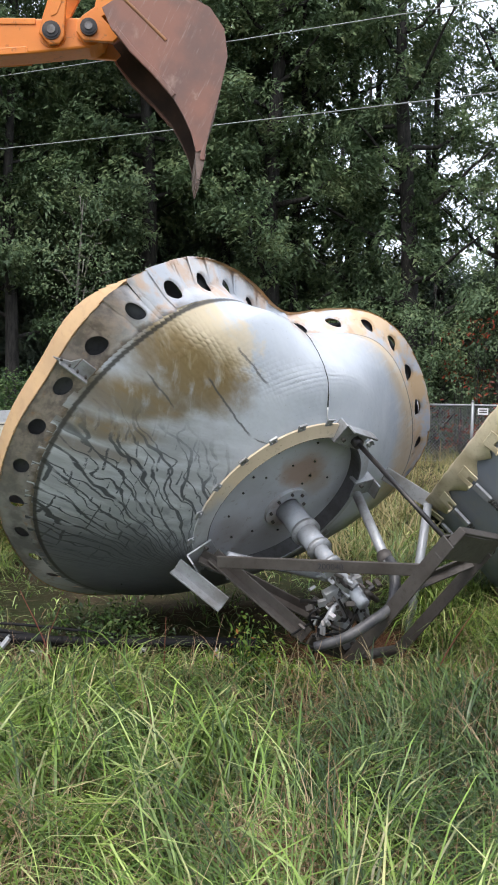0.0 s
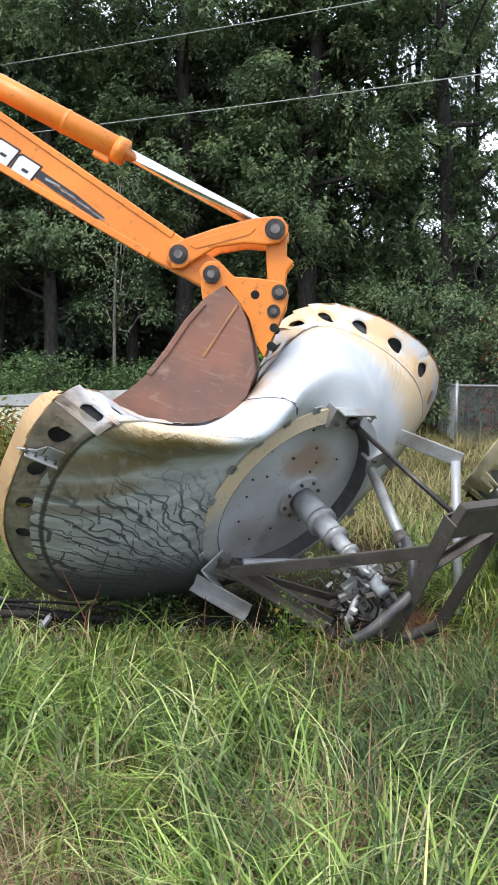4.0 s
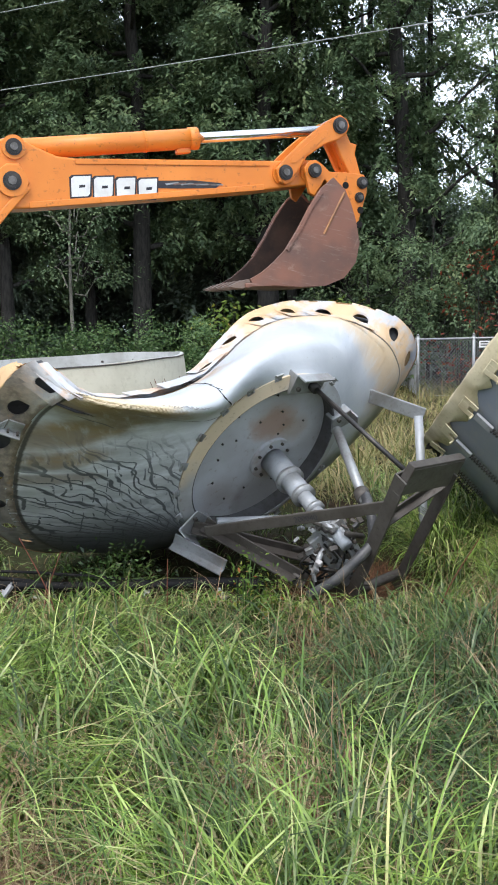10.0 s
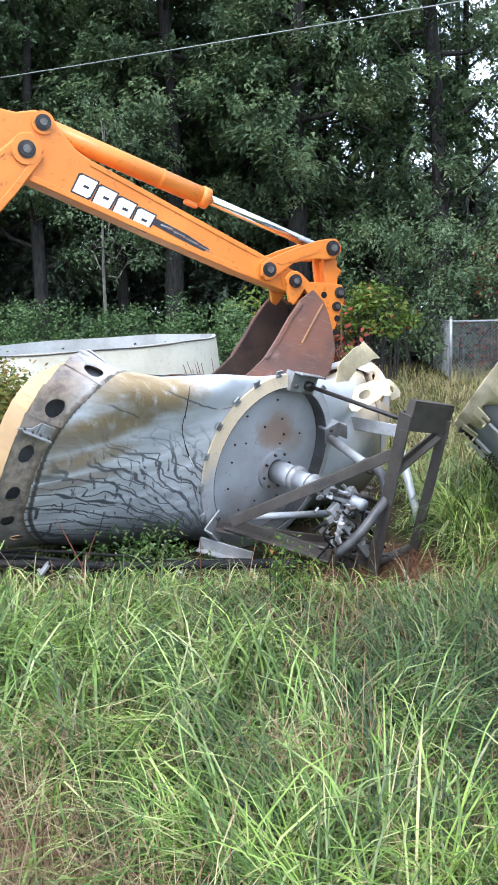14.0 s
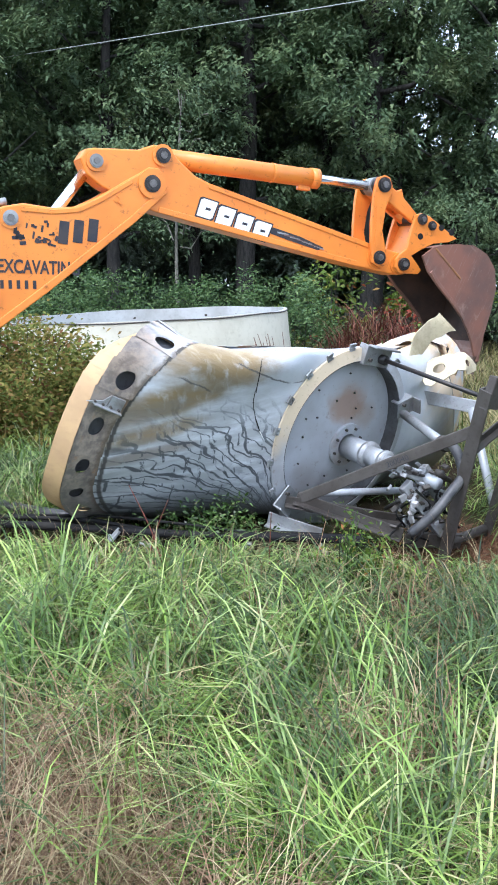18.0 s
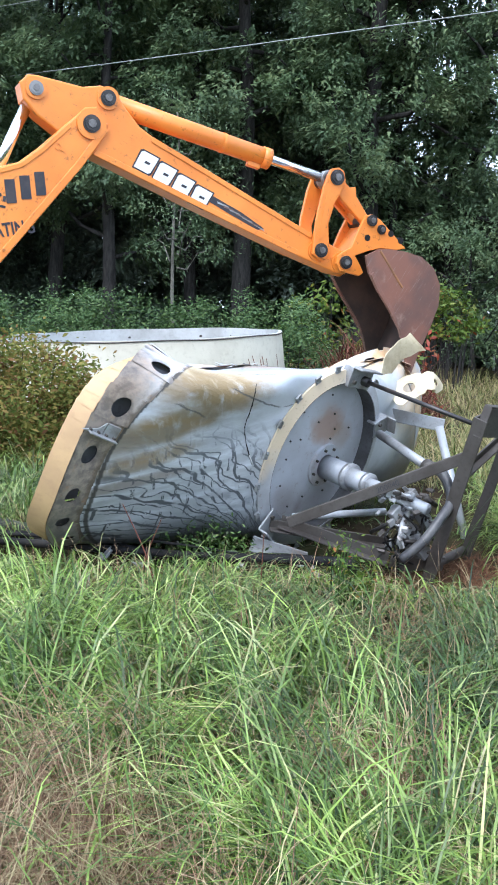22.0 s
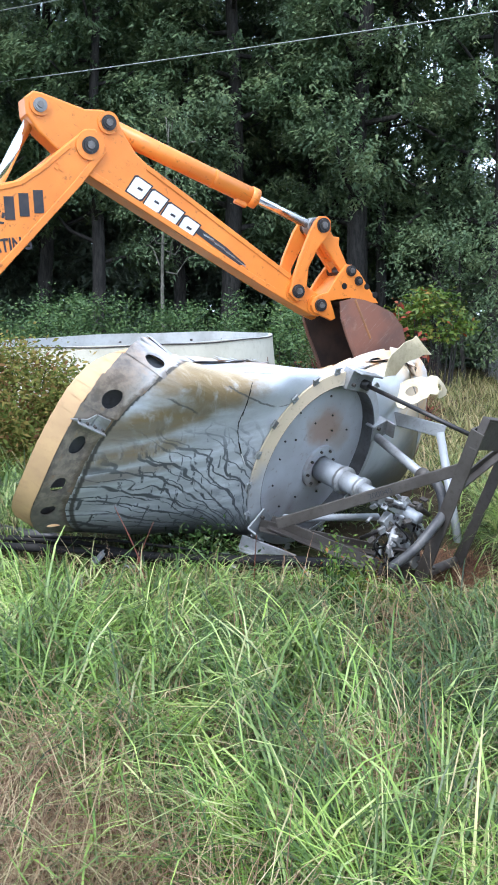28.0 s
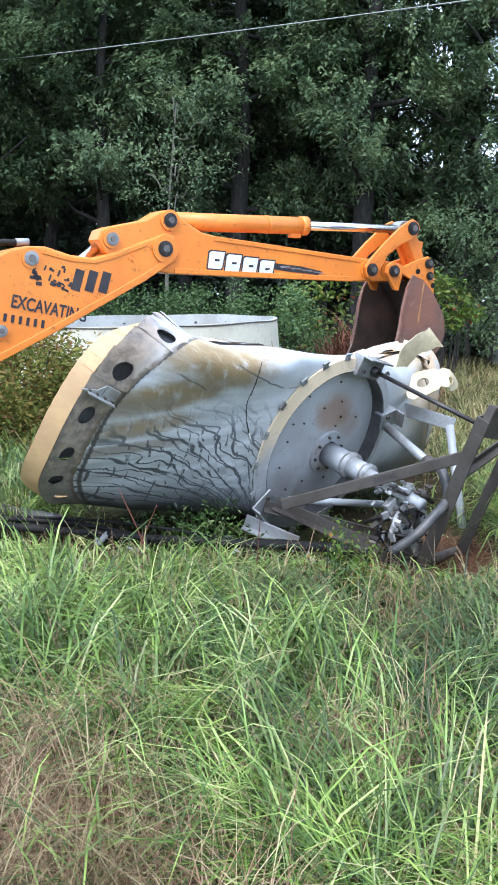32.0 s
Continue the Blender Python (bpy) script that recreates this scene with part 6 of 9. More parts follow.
class Sheet:
    """The dish's sheet at one moment."""

    def __init__(self, t):
        ring = self.ring = {r: np.array(PRESS[t, r], float).reshape(-1, 3) / 1000 for r in RINGS}
        # the band is narrow on the near side
        ring[5] = ring[5] + 0.42 * (ring[6] - ring[5]) * plateau(0, 9, 2.5)
        ring[7] = ring[7] + 0.38 * (ring[6] - ring[7]) * plateau(1, 6, 1.5)
        # once crushed, the near side spreads, the crown sinks and the far side squares out
        late = {12: 0.5, 13: 1.0, 19: 1.0}.get(t, 0.0)
        for r, near, crown, far in ((2, 0.02, 0.12, 0.1), (4, 0.07, 0.19, 0.8), (5, 0.11, 0.17, 0.9), (6, 0.11, 0.12, 1.0), (7, 0.10, 0.07, 1.0)):
            ring[r] = ring[r] + late * (np.array([-near, 0, 0]) * plateau(0, 7, 2.5) - np.array([0, 0, crown]) * bell(16.5, 3.2)
                                        + np.array([0.24, 0, -0.13]) * far * bell(23.7, 2.6))
            # the rim's near corner is pulled over towards the crown
            for k, dx, dz in ((3, -0.02, -0.02), (4, -0.02, -0.06), (5, 0.02, -0.095), (6, 0.035, -0.08), (7, 0.09, -0.045), (8, 0.16, 0.015), (9, 0.12, 0.01), (10, 0.05, 0.0)):
                ring[r][k] += late * {2: 0.0, 4: 0.35, 5: 0.8}.get(r, 1.0) * np.array([dx, 0, dz])
            ring[r][:, 2] = np.maximum(ring[r][:, 2], 0.03)
        self.lip_out = 0.045 + 0.045 * late
        m = np.array(hub_at(t))
        self.rot, self.at = m[:3, :3], m[:3, 3]

    def hub(self, a):
        th = np.radians(FIRST - a * 360 / HOLES)
        return np.stack([0.60 * np.cos(th), 0.60 * np.sin(th), 0 * th - 0.01], -1) @ self.rot.T + self.at

    def shell(self, a, r):
        p = [self.hub(a)] + [around(self.ring[k], a) for k in (2, 4, 5)]
        x = KNOTS
        tang = [(p[1] - p[0]) / (x[1] - x[0])]
        for k in (1, 2):
            tang.append((p[k + 1] - p[k - 1]) / (x[k + 1] - x[k - 1]))
        tang.append((p[3] - p[2]) / (x[3] - x[2]))
        out = np.zeros(p[0].shape)
        for k in range(3):
            h = x[k + 1] - x[k]
            s = ((r - x[k]) / h)[..., None]
            seg = ((2 * s ** 3 - 3 * s ** 2 + 1) * p[k] + (s ** 3 - 2 * s ** 2 + s) * h * tang[k] + (3 * s ** 2 - 2 * s ** 3) * p[k + 1] + (s ** 3 - s ** 2) * h * tang[k + 1])
            hit = (r >= x[k]) & ((r < x[k + 1]) | (k == 2)) | ((k == 0) & (r < x[0]))
            out[hit] = seg[hit]
        return out

    def band(self, a, v):
        """v: 0 at the crease, 1 at the rim."""
        p, q, s = (around(self.ring[k], a) for k in (5, 6, 7))
        v = v[..., None]
        return np.where(v < 0.48, p + (q - p) * v / 0.48, q + (s - q) * (v - 0.48) / 0.52)

    def lip(self, a, v):
        """The lip turns back from the rim."""
        p, q = around(self.ring[7], a), around(self.ring[6], a)
        along = around(self.ring[7], a + 0.02) - around(self.ring[7], a - 0.02)
        out = p - q
        back = -np.cross(along, out)
        back /= np.linalg.norm(back, axis=-1)[..., None] + 1e-9
        out = out / (np.linalg.norm(out, axis=-1)[..., None] + 1e-9)
        bent = np.clip(np.abs((a % HOLES) - 14.0) - 5.6, 0, 1)
        return p + (0.09 * back + self.lip_out * out * bent[..., None]) * v[..., None]


def flat_uv(a, r):
    th = np.radians(FIRST - a * 360 / HOLES)
    return np.stack([r * np.cos(th), r * np.sin(th)], -1)


def rigid(p, q):
    """The turns and shifts that carry the point sets p to q best."""
    cp, cq = p.mean(-2, keepdims=True), q.mean(-2, keepdims=True)
    u, _, vt = np.linalg.svd(np.swapaxes(p - cp, -1, -2) @ (q - cq))
    ut, v = np.swapaxes(u, -1, -2), np.swapaxes(vt, -1, -2)
    fix = np.ones(u.shape[:-1])
    fix[..., 2] = np.sign(np.linalg.det(v @ ut))
    rot = (v * fix[..., None, :]) @ ut
    m = np.zeros(rot.shape[:-2] + (4, 4))
    m[..., 3, 3] = 1
    m[..., :3, :3] = rot
    m[..., :3, 3] = cq[..., 0, :] - np.einsum("...ij,...j->...i", rot, cp[..., 0, :])
    return m


def skin(fn, a, v):
    """Points of the sheet and the way they face."""
    p = fn(a, v)
    e = 1e-3
    n = np.cross(fn(a + e, v) - p, fn(a, v + e) - p)
    n /= np.linalg.norm(n, axis=-1)[..., None] + 1e-12
    return p, n


MOVES = []


def move(ob, rows):
    MOVES.append((ob, rows))


STATES = {t: Sheet(t) for t in PRESS_TIMES}
SHEET_KEYS = [(0.0, 0), (1.7, 0), (2.0, 2), (2.5, 2.5), (3.0, 3), (4.0, 4), (4.5, 4.5), (6.5, 8), (9.7, 8), (10.5, 10.5), (11.0, 11), (12.0, 12), (13.0, 13)]
AFTER = [r[0] for r in HUB if r[0] >= 14]


# how much each moment counts in a piece's lasting shape
SHARE = {0: 0.32, 4: 0.06, 8: 0.22, 12: 0.05, 19: 0.35}
EARLY = {0: 0.52, 4: 0.16, 8: 0.32}   # where the sheet is buried in the end


def lasting(fn_of, a, v, share=None):
    """Pieces by rows of a and v: their lasting shapes (the mean of the shapes as they bend, laid on the last place) and their key rows."""
    at = {t: fn_of(STATES[t])(a, v) for t in PRESS_TIMES}
    ref = at[19]
    p_sum, n_sum = np.zeros(ref.shape), np.zeros(ref.shape)
    for t, w in (share or SHARE).items():
        n = skin(fn_of(STATES[t]), a, v)[1]
        m = rigid(at[t], ref)
        turn = np.swapaxes(m[..., :3, :3], -1, -2)
        p_sum += w * (at[t] @ turn + m[..., None, :3, 3])
        n_sum += w * (n @ turn)
    n_sum /= np.linalg.norm(n_sum, axis=-1)[..., None] + 1e-12
    turns = {t: rigid(p_sum, at[t]) for t in PRESS_TIMES}
    home = hub_at(19).inverted()
    late = [(t, hub_at(t) @ home) for t in AFTER]
    rows = []
    for i in range(len(a)):
        last = Matrix(turns[19][i].tolist())
        rows.append([(t, Matrix(turns[s][i].tolist())) for t, s in SHEET_KEYS] + [(t, m @ last) for t, m in late])
    return p_sum, n_sum, rows


def keyed_piece(name, verts, faces, normals, uvs, centre, material, parent, rows):
    me = arrays_mesh(name, verts - centre, faces)
    lay = me.uv_layers.new(name="plan")
    idx = np.zeros(len(me.loops), np.int32)
    me.loops.foreach_get("vertex_index", idx)
    lay.data.foreach_set("uv", uvs[idx].astype(np.float32).ravel())
    me.polygons.foreach_set("use_smooth", [True] * len(me.polygons))
    me.normals_split_custom_set_from_vertices([tuple(n) for n in normals])
    ob = link_mesh(name, me, material, parent)
    c = Matrix.Translation(Vector(centre))
    off = Matrix.Translation(-DISH_AT)
    move(ob, [(t, off @ m @ c) for t, m in rows])
    return ob


def grid_faces(nu, nv, base=0):
    i = (np.arange(nu)[:, None] * (nv + 1) + np.arange(nv)).ravel() + base
    return np.stack([i, i + 1, i + nv + 2, i + nv + 1], 1)


def strips(name, fn_of, spans, nu, nv, radius_of, material, parent, depth, lap, skins=True, share=None, lap_v=None):
    """Rectangular pieces (bearings a0 to a1, depths v0 to v1 of the sheet), each with a lap tucked under its neighbours."""
    k = (nu + 1) * (nv + 1)
    A, V = [], []
    for a0, a1, v0, v1 in spans:
        da, dv = (a1 - a0) * lap, (v1 - v0) * (lap if lap_v is None else lap_v)
        one = [np.meshgrid(np.linspace(b0, b1, nu + 1), np.linspace(w0, w1, nv + 1), indexing="ij")
               for b0, b1, w0, w1 in ((a0, a1, v0, v1), (a0 - da, a1 + da, v0 - (dv if v0 > 0.61 else 0), v1 + dv))]
        A.append(np.concatenate([o[0].ravel() for o in one]))
        V.append(np.concatenate([o[1].ravel() for o in one]))
    A, V = np.array(A), np.array(V)
    P, N, rows = lasting(fn_of, A, V, share)
    f = grid_faces(nu, nv)
    for i in range(len(spans)):
        p, n, uv = P[i], N[i], flat_uv(A[i], radius_of(V[i]))
        q, qn, d = p[k:], n[k:], depth * (1 + i % 2)
        sides = [(p[:k], n[:k], uv[:k], f[:, ::-1])] if skins else []
        sides += [(q - qn * d, qn, uv[k:], f[:, ::-1]), (q - qn * (d + 0.004), -qn, uv[k:], f)]
        keyed_piece(name, np.concatenate([x[0] for x in sides]), np.concatenate([x[3] + k * m for m, x in enumerate(sides)]),
                    np.concatenate([x[1] for x in sides]), np.concatenate([x[2] for x in sides]), p.mean(0), material, parent, rows[i])


def rim_piece(k, parent):
    """One bay of the rim band with its round hole cut through."""
    step = 2 * math.pi * 1.45 / HOLES
    half, width, seg = step * 0.32, 0.27, 24

    def loop(scale):
        out = []
        for i in range(seg):
            c = 2 * math.pi * i / seg
            dx, dy = math.cos(c), math.sin(c)
            t = scale
            if scale is None:
                t = min(half / max(abs(dx), 1e-6), (0.52 if dy > 0 else 0.48) * width / max(abs(dy), 1e-6))
            out.append((dx * t, dy * t))
        return np.array(out)

    outer = loop(None)
    for cx, cy in [(sx * half, y) for sx in (-1, 1) for y in (0.52 * width, -0.48 * width)]:
        outer[np.argmin(np.hypot(outer[:, 0] - cx, outer[:, 1] - cy))] = (cx, cy)
    rings = np.concatenate([outer, outer * 0.45 + loop(0.075) * 0.55, loop(0.066), loop(0.060)])
    a, v = k + rings[:, 0] / step, rings[:, 1] / width + 0.48
    p, n, rows = (x[0] for x in lasting(lambda s: s.band, a[None], v[None], EARLY if 8 <= k <= 19 else None))
    u = flat_uv(a, 1.33 + 0.25 * v)
    P, N, U = (list(x.reshape(4, seg, -1)) for x in (p, n, u))
    P[3] = P[3] - N[3] * 0.014
    verts = np.concatenate(P + [P[3] - N[3] * 0.004, P[2] - N[2] * 0.016, P[1] - N[1] * 0.012, P[0] - N[0] * 0.012])
    normals = np.concatenate(N + [-N[3], -N[2], -N[1], -N[0]])
    uvs = np.concatenate(U + [U[3], U[2], U[1], U[0]])
    f = np.array([(i * seg + j, (i + 1) * seg + j, (i + 1) * seg + (j + 1) % seg, i * seg + (j + 1) % seg) for i in range(7) for j in range(seg)])
    nf = np.cross(verts[f[0, 1]] - verts[f[0, 0]], verts[f[0, 2]] - verts[f[0, 0]])
    if nf @ normals[0] < 0:
        f = f[:, ::-1]
    return keyed_piece("rim_panel", verts, f, normals, uvs, p.mean(0), M_BAND, parent, rows)


def hub_rows():
    off = Matrix.Translation(-DISH_AT)
    return [(r[0], off @ hub_pose(r[1:])) for r in HUB]


def ring_strip(r0, r1, z0, z1, thick, seg=72, a0=0.0, a1=360.0):
    """A flat or conical ring with thickness, about z."""
    prof = [(r0, z0), (r1, z1), (r1, z1 - thick), (r0, z0 - thick)]
    full = abs(a1 - a0) >= 359.9
    verts, faces = [], []
    m = seg if full else seg + 1
    for i in range(m):
        c = radians(a0 + (a1 - a0) * i / seg)
        verts += [(r * math.cos(c), r * math.sin(c), z) for r, z in prof]
    for i in range(seg):
        j = (i + 1) % m
        for k in range(4):
            faces.append((i * 4 + k, j * 4 + k, j * 4 + (k + 1) % 4, i * 4 + (k + 1) % 4))
    bm = bmesh.new()
    vs = [bm.verts.new(v) for v in verts]
    for f in faces:
        bm.faces.new([vs[k] for k in f])
    bmesh.ops.recalc_face_normals(bm, faces=bm.faces[:])
    return bm


def polar(r, deg, z=0.0):
    return Vector((r * math.cos(radians(deg)), r * math.sin(radians(deg)), z))


def build_hub(dish):
    bm = bmesh.new()
    bmesh.ops.create_circle(bm, cap_ends=True, segments=72, radius=0.535)
    ext = bmesh.ops.extrude_face_region(bm, geom=bm.faces[:])
    bmesh.ops.translate(bm, vec=(0, 0, -0.02), verts=[g for g in ext["geom"] if isinstance(g, bmesh.types.BMVert)])
    bmesh.ops.recalc_face_normals(bm, faces=bm.faces[:])
    bmesh.ops.translate(bm, vec=(0, 0, -0.062), verts=bm.verts[:])
    hub = part("hub_plate", bm, M_HUBPLATE, dish, "flat grey round back plate with bolts and rust marks")
    move(hub, hub_rows())
    part("hub_wall", ring_strip(0.526, 0.536, 0.03, 0.03, 0.11), M_HUBWALL, hub, "", False)
    part("hub_ring", ring_strip(0.536, 0.612, 0.035, 0.008, 0.012), M_RING, hub, "cream-painted flange ring")
    for a in (46, 92, 110, 127, 145, 164, 183, 203, 232, 262, 292, 330):
        bm = bmesh.new()
        m = Matrix.Translation(polar(0.618, a, 0.008)) @ Matrix.Rotation(radians(a), 4, "Z")
        bm_box(bm, (0.062, 0.050, 0.008), m, 0.002)
        bm_box(bm, (0.008, 0.050, 0.014), m @ Matrix.Translation((0.030, 0, 0.006)), 0.002)
        for s in (-1, 1):
            bm_rod(bm, m @ Vector((0.0, 0.013 * s, 0.004)), m @ Vector((0.0, 0.013 * s, 0.013)), 0.006, seg=6)
        part("clip", bm, M_GALV, hub)
    for r, a in ((0.24, 95), (0.30, 62), (0.36, 20), (0.23, 40), (0.33, 150), (0.30, 172), (0.34, 205), (0.24, 140), (0.40, 120), (0.30, 262), (0.38, 240), (0.36, 300), (0.42, 80), (0.17, 30)):
        part("bolt", bm_rod(bmesh.new(), polar(r, a, -0.064), polar(r, a, -0.054), 0.0068, seg=6), M_PIN, hub)
    # feed pipe: flange, bolts, stepped tube
    part("pipe_flange", ring_strip(0.080, 0.150, -0.040, -0.040, 0.022, 40), M_DISC, hub).location = (0.12, -0.10, 0)
    for i in range(8):
        p = polar(0.122, i * 45 + 15, -0.040) + Vector((0.12, -0.10, 0))
        part("flange_bolt", bm_rod(bmesh.new(), p, p + Vector((0, 0, 0.014)), 0.010, seg=6), M_STEEL, hub)
    axis, root = Vector((-0.19, 0.17, 1.0)).normalized(), Vector((0.125, -0.105, 0))
    z = -0.062
    for ln, r, mat in ((0.24, 0.080, M_WHITEMETAL), (0.03, 0.091, M_GALV), (0.14, 0.066, M_WHITEMETAL), (0.03, 0.075, M_GALV), (0.12, 0.046, M_WHITEMETAL), (0.025, 0.058, M_GALV), (0.34, 0.036, M_WHITEMETAL)):
        rod("feed_pipe", root + axis * z, root + axis * (z + ln), r, mat, hub, seg=28)
        z += ln
    # steel brackets on the ring
    def bracket(a, w, h, lean):
        m = Matrix.Translation(polar(0.575, a, 0.05)) @ Matrix.Rotation(radians(a - 90 + lean), 4, "Z")
        bm = bmesh.new()
        bm_box(bm, (w, h, 0.012), m, 0.003)
        bm_box(bm, (w, 0.012, 0.07), m @ Matrix.Translation((0, h / 2, 0.035)), 0.003)
        bm_box(bm, (0.012, h, 0.07), m @ Matrix.Translation((-w / 2, 0, -0.03)), 0.003)
        b = part("bracket", bm, M_GALV, hub, "grey bent steel bracket")
        for s in (-0.33, 0.33):
            p = m @ Vector((w * s, -h * 0.2, 0.006))
            q = m @ Vector((w * s, -h * 0.2, 0.024))
            part("bracket_bolt", bm_rod(bmesh.new(), p, q, 0.013, seg=6), M_STEEL, hub)
        return b
    bracket(71, 0.25, 0.13, 4)
    bracket(12, 0.11, 0.15, 0)
    bracket(214, 0.18, 0.16, 10)
    return hub


def build_frame(dish):
    """The mount: two posts with a top plate, braces, struts, a leg, and the feed electronics, fixed to the hub."""
    bm = bmesh.new()
    bm_box(bm, (0.44, 0.17, 0.014), Matrix.Translation((0.24, 0.61, 1.02)) @ Matrix.Rotation(radians(-14), 4, "Z"), 0.004)
    bm_box(bm, (0.44, 0.014, 0.05), Matrix.Translation((0.26, 0.70, 1.0)) @ Matrix.Rotation(radians(-14), 4, "Z"), 0.004)
    bm_box(bm, (0.014, 0.19, 0.05), Matrix.Translation((0.03, 0.66, 1.0)) @ Matrix.Rotation(radians(-14), 4, "Z"), 0.004)
    fr = part("mount_frame", bm, M_STEEL, dish, "dark weathered steel mounting frame with a top plate")
    move(fr, hub_rows())
    up = (0, 0, 1)
    beam("post", (0.05, 0.68, 1.00), (0.09, -0.52, 0.92), 0.10, 0.08, M_STEEL, fr, up, kind="angle")
    beam("post", (0.45, 0.57, 1.02), (0.47, -0.48, 0.94), 0.08, 0.065, M_STEEL, fr, up, kind="angle")
    beam("brace", (-0.52, -0.22, 0.20), (0.07, 0.42, 0.96), 0.070, 0.016, M_STEEL, fr, (-0.73, 0.32, 0.60), "dark flat steel brace with a stencilled number")
    beam("cross_brace", (0.06, 0.28, 0.95), (0.44, 0.48, 0.99), 0.05, 0.05, M_STEEL, fr, up, kind="angle")
    beam("strut", (-0.46, -0.28, 0.10), (-0.14, -0.34, 0.72), 0.07, 0.07, M_STEEL, fr, up, kind="angle")
    beam("strut", (-0.52, -0.30, 0.08), (0.06, -0.36, 0.60), 0.06, 0.06, M_STEEL, fr, up, kind="angle")
    beam("foot_angle", (-0.62, -0.42, 0.03), (-0.45, -0.44, 0.34), 0.085, 0.06, M_GALV, fr, up, kind="angle", label="pale bent steel angle")
    rod("light_tube", (-0.40, -0.24, 0.15), (0.26, -0.28, 0.40), 0.024, M_WHITEMETAL, fr)
    rod("base_bar", (0.10, -0.37, 0.90), (0.46, -0.36, 0.93), 0.03, M_STEEL, fr)
    beam("base_plate", (-0.10, -0.38, 0.72), (0.20, -0.38, 0.92), 0.10, 0.03, M_STEEL, fr, up)
    rod("tie_rod", (0.21, 0.53, 0.07), (0.18, 0.57, 0.98), 0.014, M_PIN, fr)
    rod("rod_end", (0.215, 0.525, 0.02), (0.21, 0.53, 0.10), 0.032, M_PIN, fr)
    rod("bent_tube", (0.50, 0.10, 0.09), (0.16, 0.19, 0.72), 0.030, M_GALV, fr, label="grey steel tube strut")
    rod("tube_collar", (0.20, 0.18, 0.64), (0.17, 0.188, 0.70), 0.045, M_STEEL, fr)
    tube("cable_loom", [(0.20, 0.19, 0.66), (0.14, 0.22, 0.76), (0.09, 0.19, 0.86), (0.05, 0.11, 0.93), (-0.06, 0.04, 0.95), (-0.18, -0.08, 0.94), (-0.28, -0.21, 0.88)], 0.031, M_HOSE, fr, "thick black cable loom")
    rod("leg_pipe", (1.17, 0.04, 0.17), (0.95, -0.68, 0.76), 0.030, M_WHITEMETAL, fr, label="pale galvanised leg pipe")
    beam("leg_bracket", (0.96, 0.058, -0.15), (1.20, 0.05, 0.19), 0.095, 0.016, M_GALV, fr, (-0.73, 0.32, 0.60))
    # stencilled number on the brace
    a, b = Vector((-0.52, -0.22, 0.20)), Vector((0.07, 0.42, 0.96))
    d = (b - a).normalized()
    n = Vector((-0.73, 0.32, 0.60))
    n = (n - d * n.dot(d)).normalized()
    m = Matrix((d, n.cross(d), n)).transposed().to_4x4()
    m.translation = a.lerp(b, 0.50) + n * 0.0095 - n.cross(d) * 0.017
    cu = bpy.data.curves.new("stencil", "FONT")
    cu.body, cu.size, cu.extrude = "200040", 0.048, 0.001
    text = bpy.data.objects.new("stencil", cu)
    me = bpy.data.meshes.new_from_object(text)
    bpy.data.objects.remove(text)
    me.transform(m)
    link_mesh("stencil_mark", me, M_INK, fr)
    # feed electronics: two long modules, small boxes, connectors, leads
    r = random.Random(4)
    for a, b, w, h in (((-0.12, -0.02, 0.66), (0.10, -0.33, 0.84), 0.085, 0.055), ((0.02, 0.06, 0.66), (0.13, -0.16, 0.80), 0.07, 0.06), ((-0.15, 0.08, 0.60), (0.02, 0.0, 0.76), 0.06, 0.05)):
        mod = beam("feed_module", a, b, w, h, M_GALV, fr, up, "grey metal feed module with connectors")
        a, b = Vector(a), Vector(b)
        for k in range(7):
            p = a.lerp(b, 0.08 + 0.14 * k)
            q = p + Vector((r.uniform(-0.03, 0.03), r.uniform(0.0, 0.03), 0.045 + r.uniform(0, 0.03)))
            part("connector", bm_rod(bmesh.new(), p, q, r.uniform(0.007, 0.014), seg=8), r.choice((M_STEEL, M_PIN, M_WHITEMETAL)), mod)
        for k in range(4):
            p = a.lerp(b, 0.15 + 0.22 * k)
            m = Matrix.Translation(p + Vector((r.uniform(-0.05, 0.05), r.uniform(-0.04, 0.04), r.uniform(0.0, 0.04)))) @ Euler((r.uniform(0, 3), r.uniform(0, 3), r.uniform(0, 3))).to_matrix().to_4x4()
            part("module_box", bm_box(bmesh.new(), (r.uniform(0.03, 0.07), r.uniform(0.02, 0.05), r.uniform(0.012, 0.03)), m, 0.003), r.choice((M_GALV, M_STEEL, M_DISC)), mod)
    for i in range(58):
        c = Vector((-0.04 + r.uniform(-0.17, 0.20), -0.05 + r.uniform(-0.30, 0.14), 0.66 + r.uniform(-0.10, 0.16)))
        s = Vector((r.uniform(0.015, 0.06), r.uniform(0.012, 0.05), r.uniform(0.008, 0.03)))
        m = Matrix.Translation(c) @ Euler((r.uniform(0, 3), r.uniform(0, 3), r.uniform(0, 3))).to_matrix().to_4x4()
        part("feed_box", bm_box(bmesh.new(), s, m, 0.003), r.choice((M_STEEL, M_GALV, M_DISC, M_GALV, M_HOSE)), fr)
    for i in range(8):
        c = Vector((-0.03 + r.uniform(-0.14, 0.14), -0.06 + r.uniform(-0.22, 0.12), 0.68 + r.uniform(-0.1, 0.14)))
        d = Vector((r.uniform(-1, 1), r.uniform(-1, 1), r.uniform(-1, 1))).normalized() * r.uniform(0.05, 0.10)
        rod("waveguide", c - d, c + d, r.uniform(0.008, 0.018), r.choice((M_STEEL, M_GALV, M_PIN)), fr)
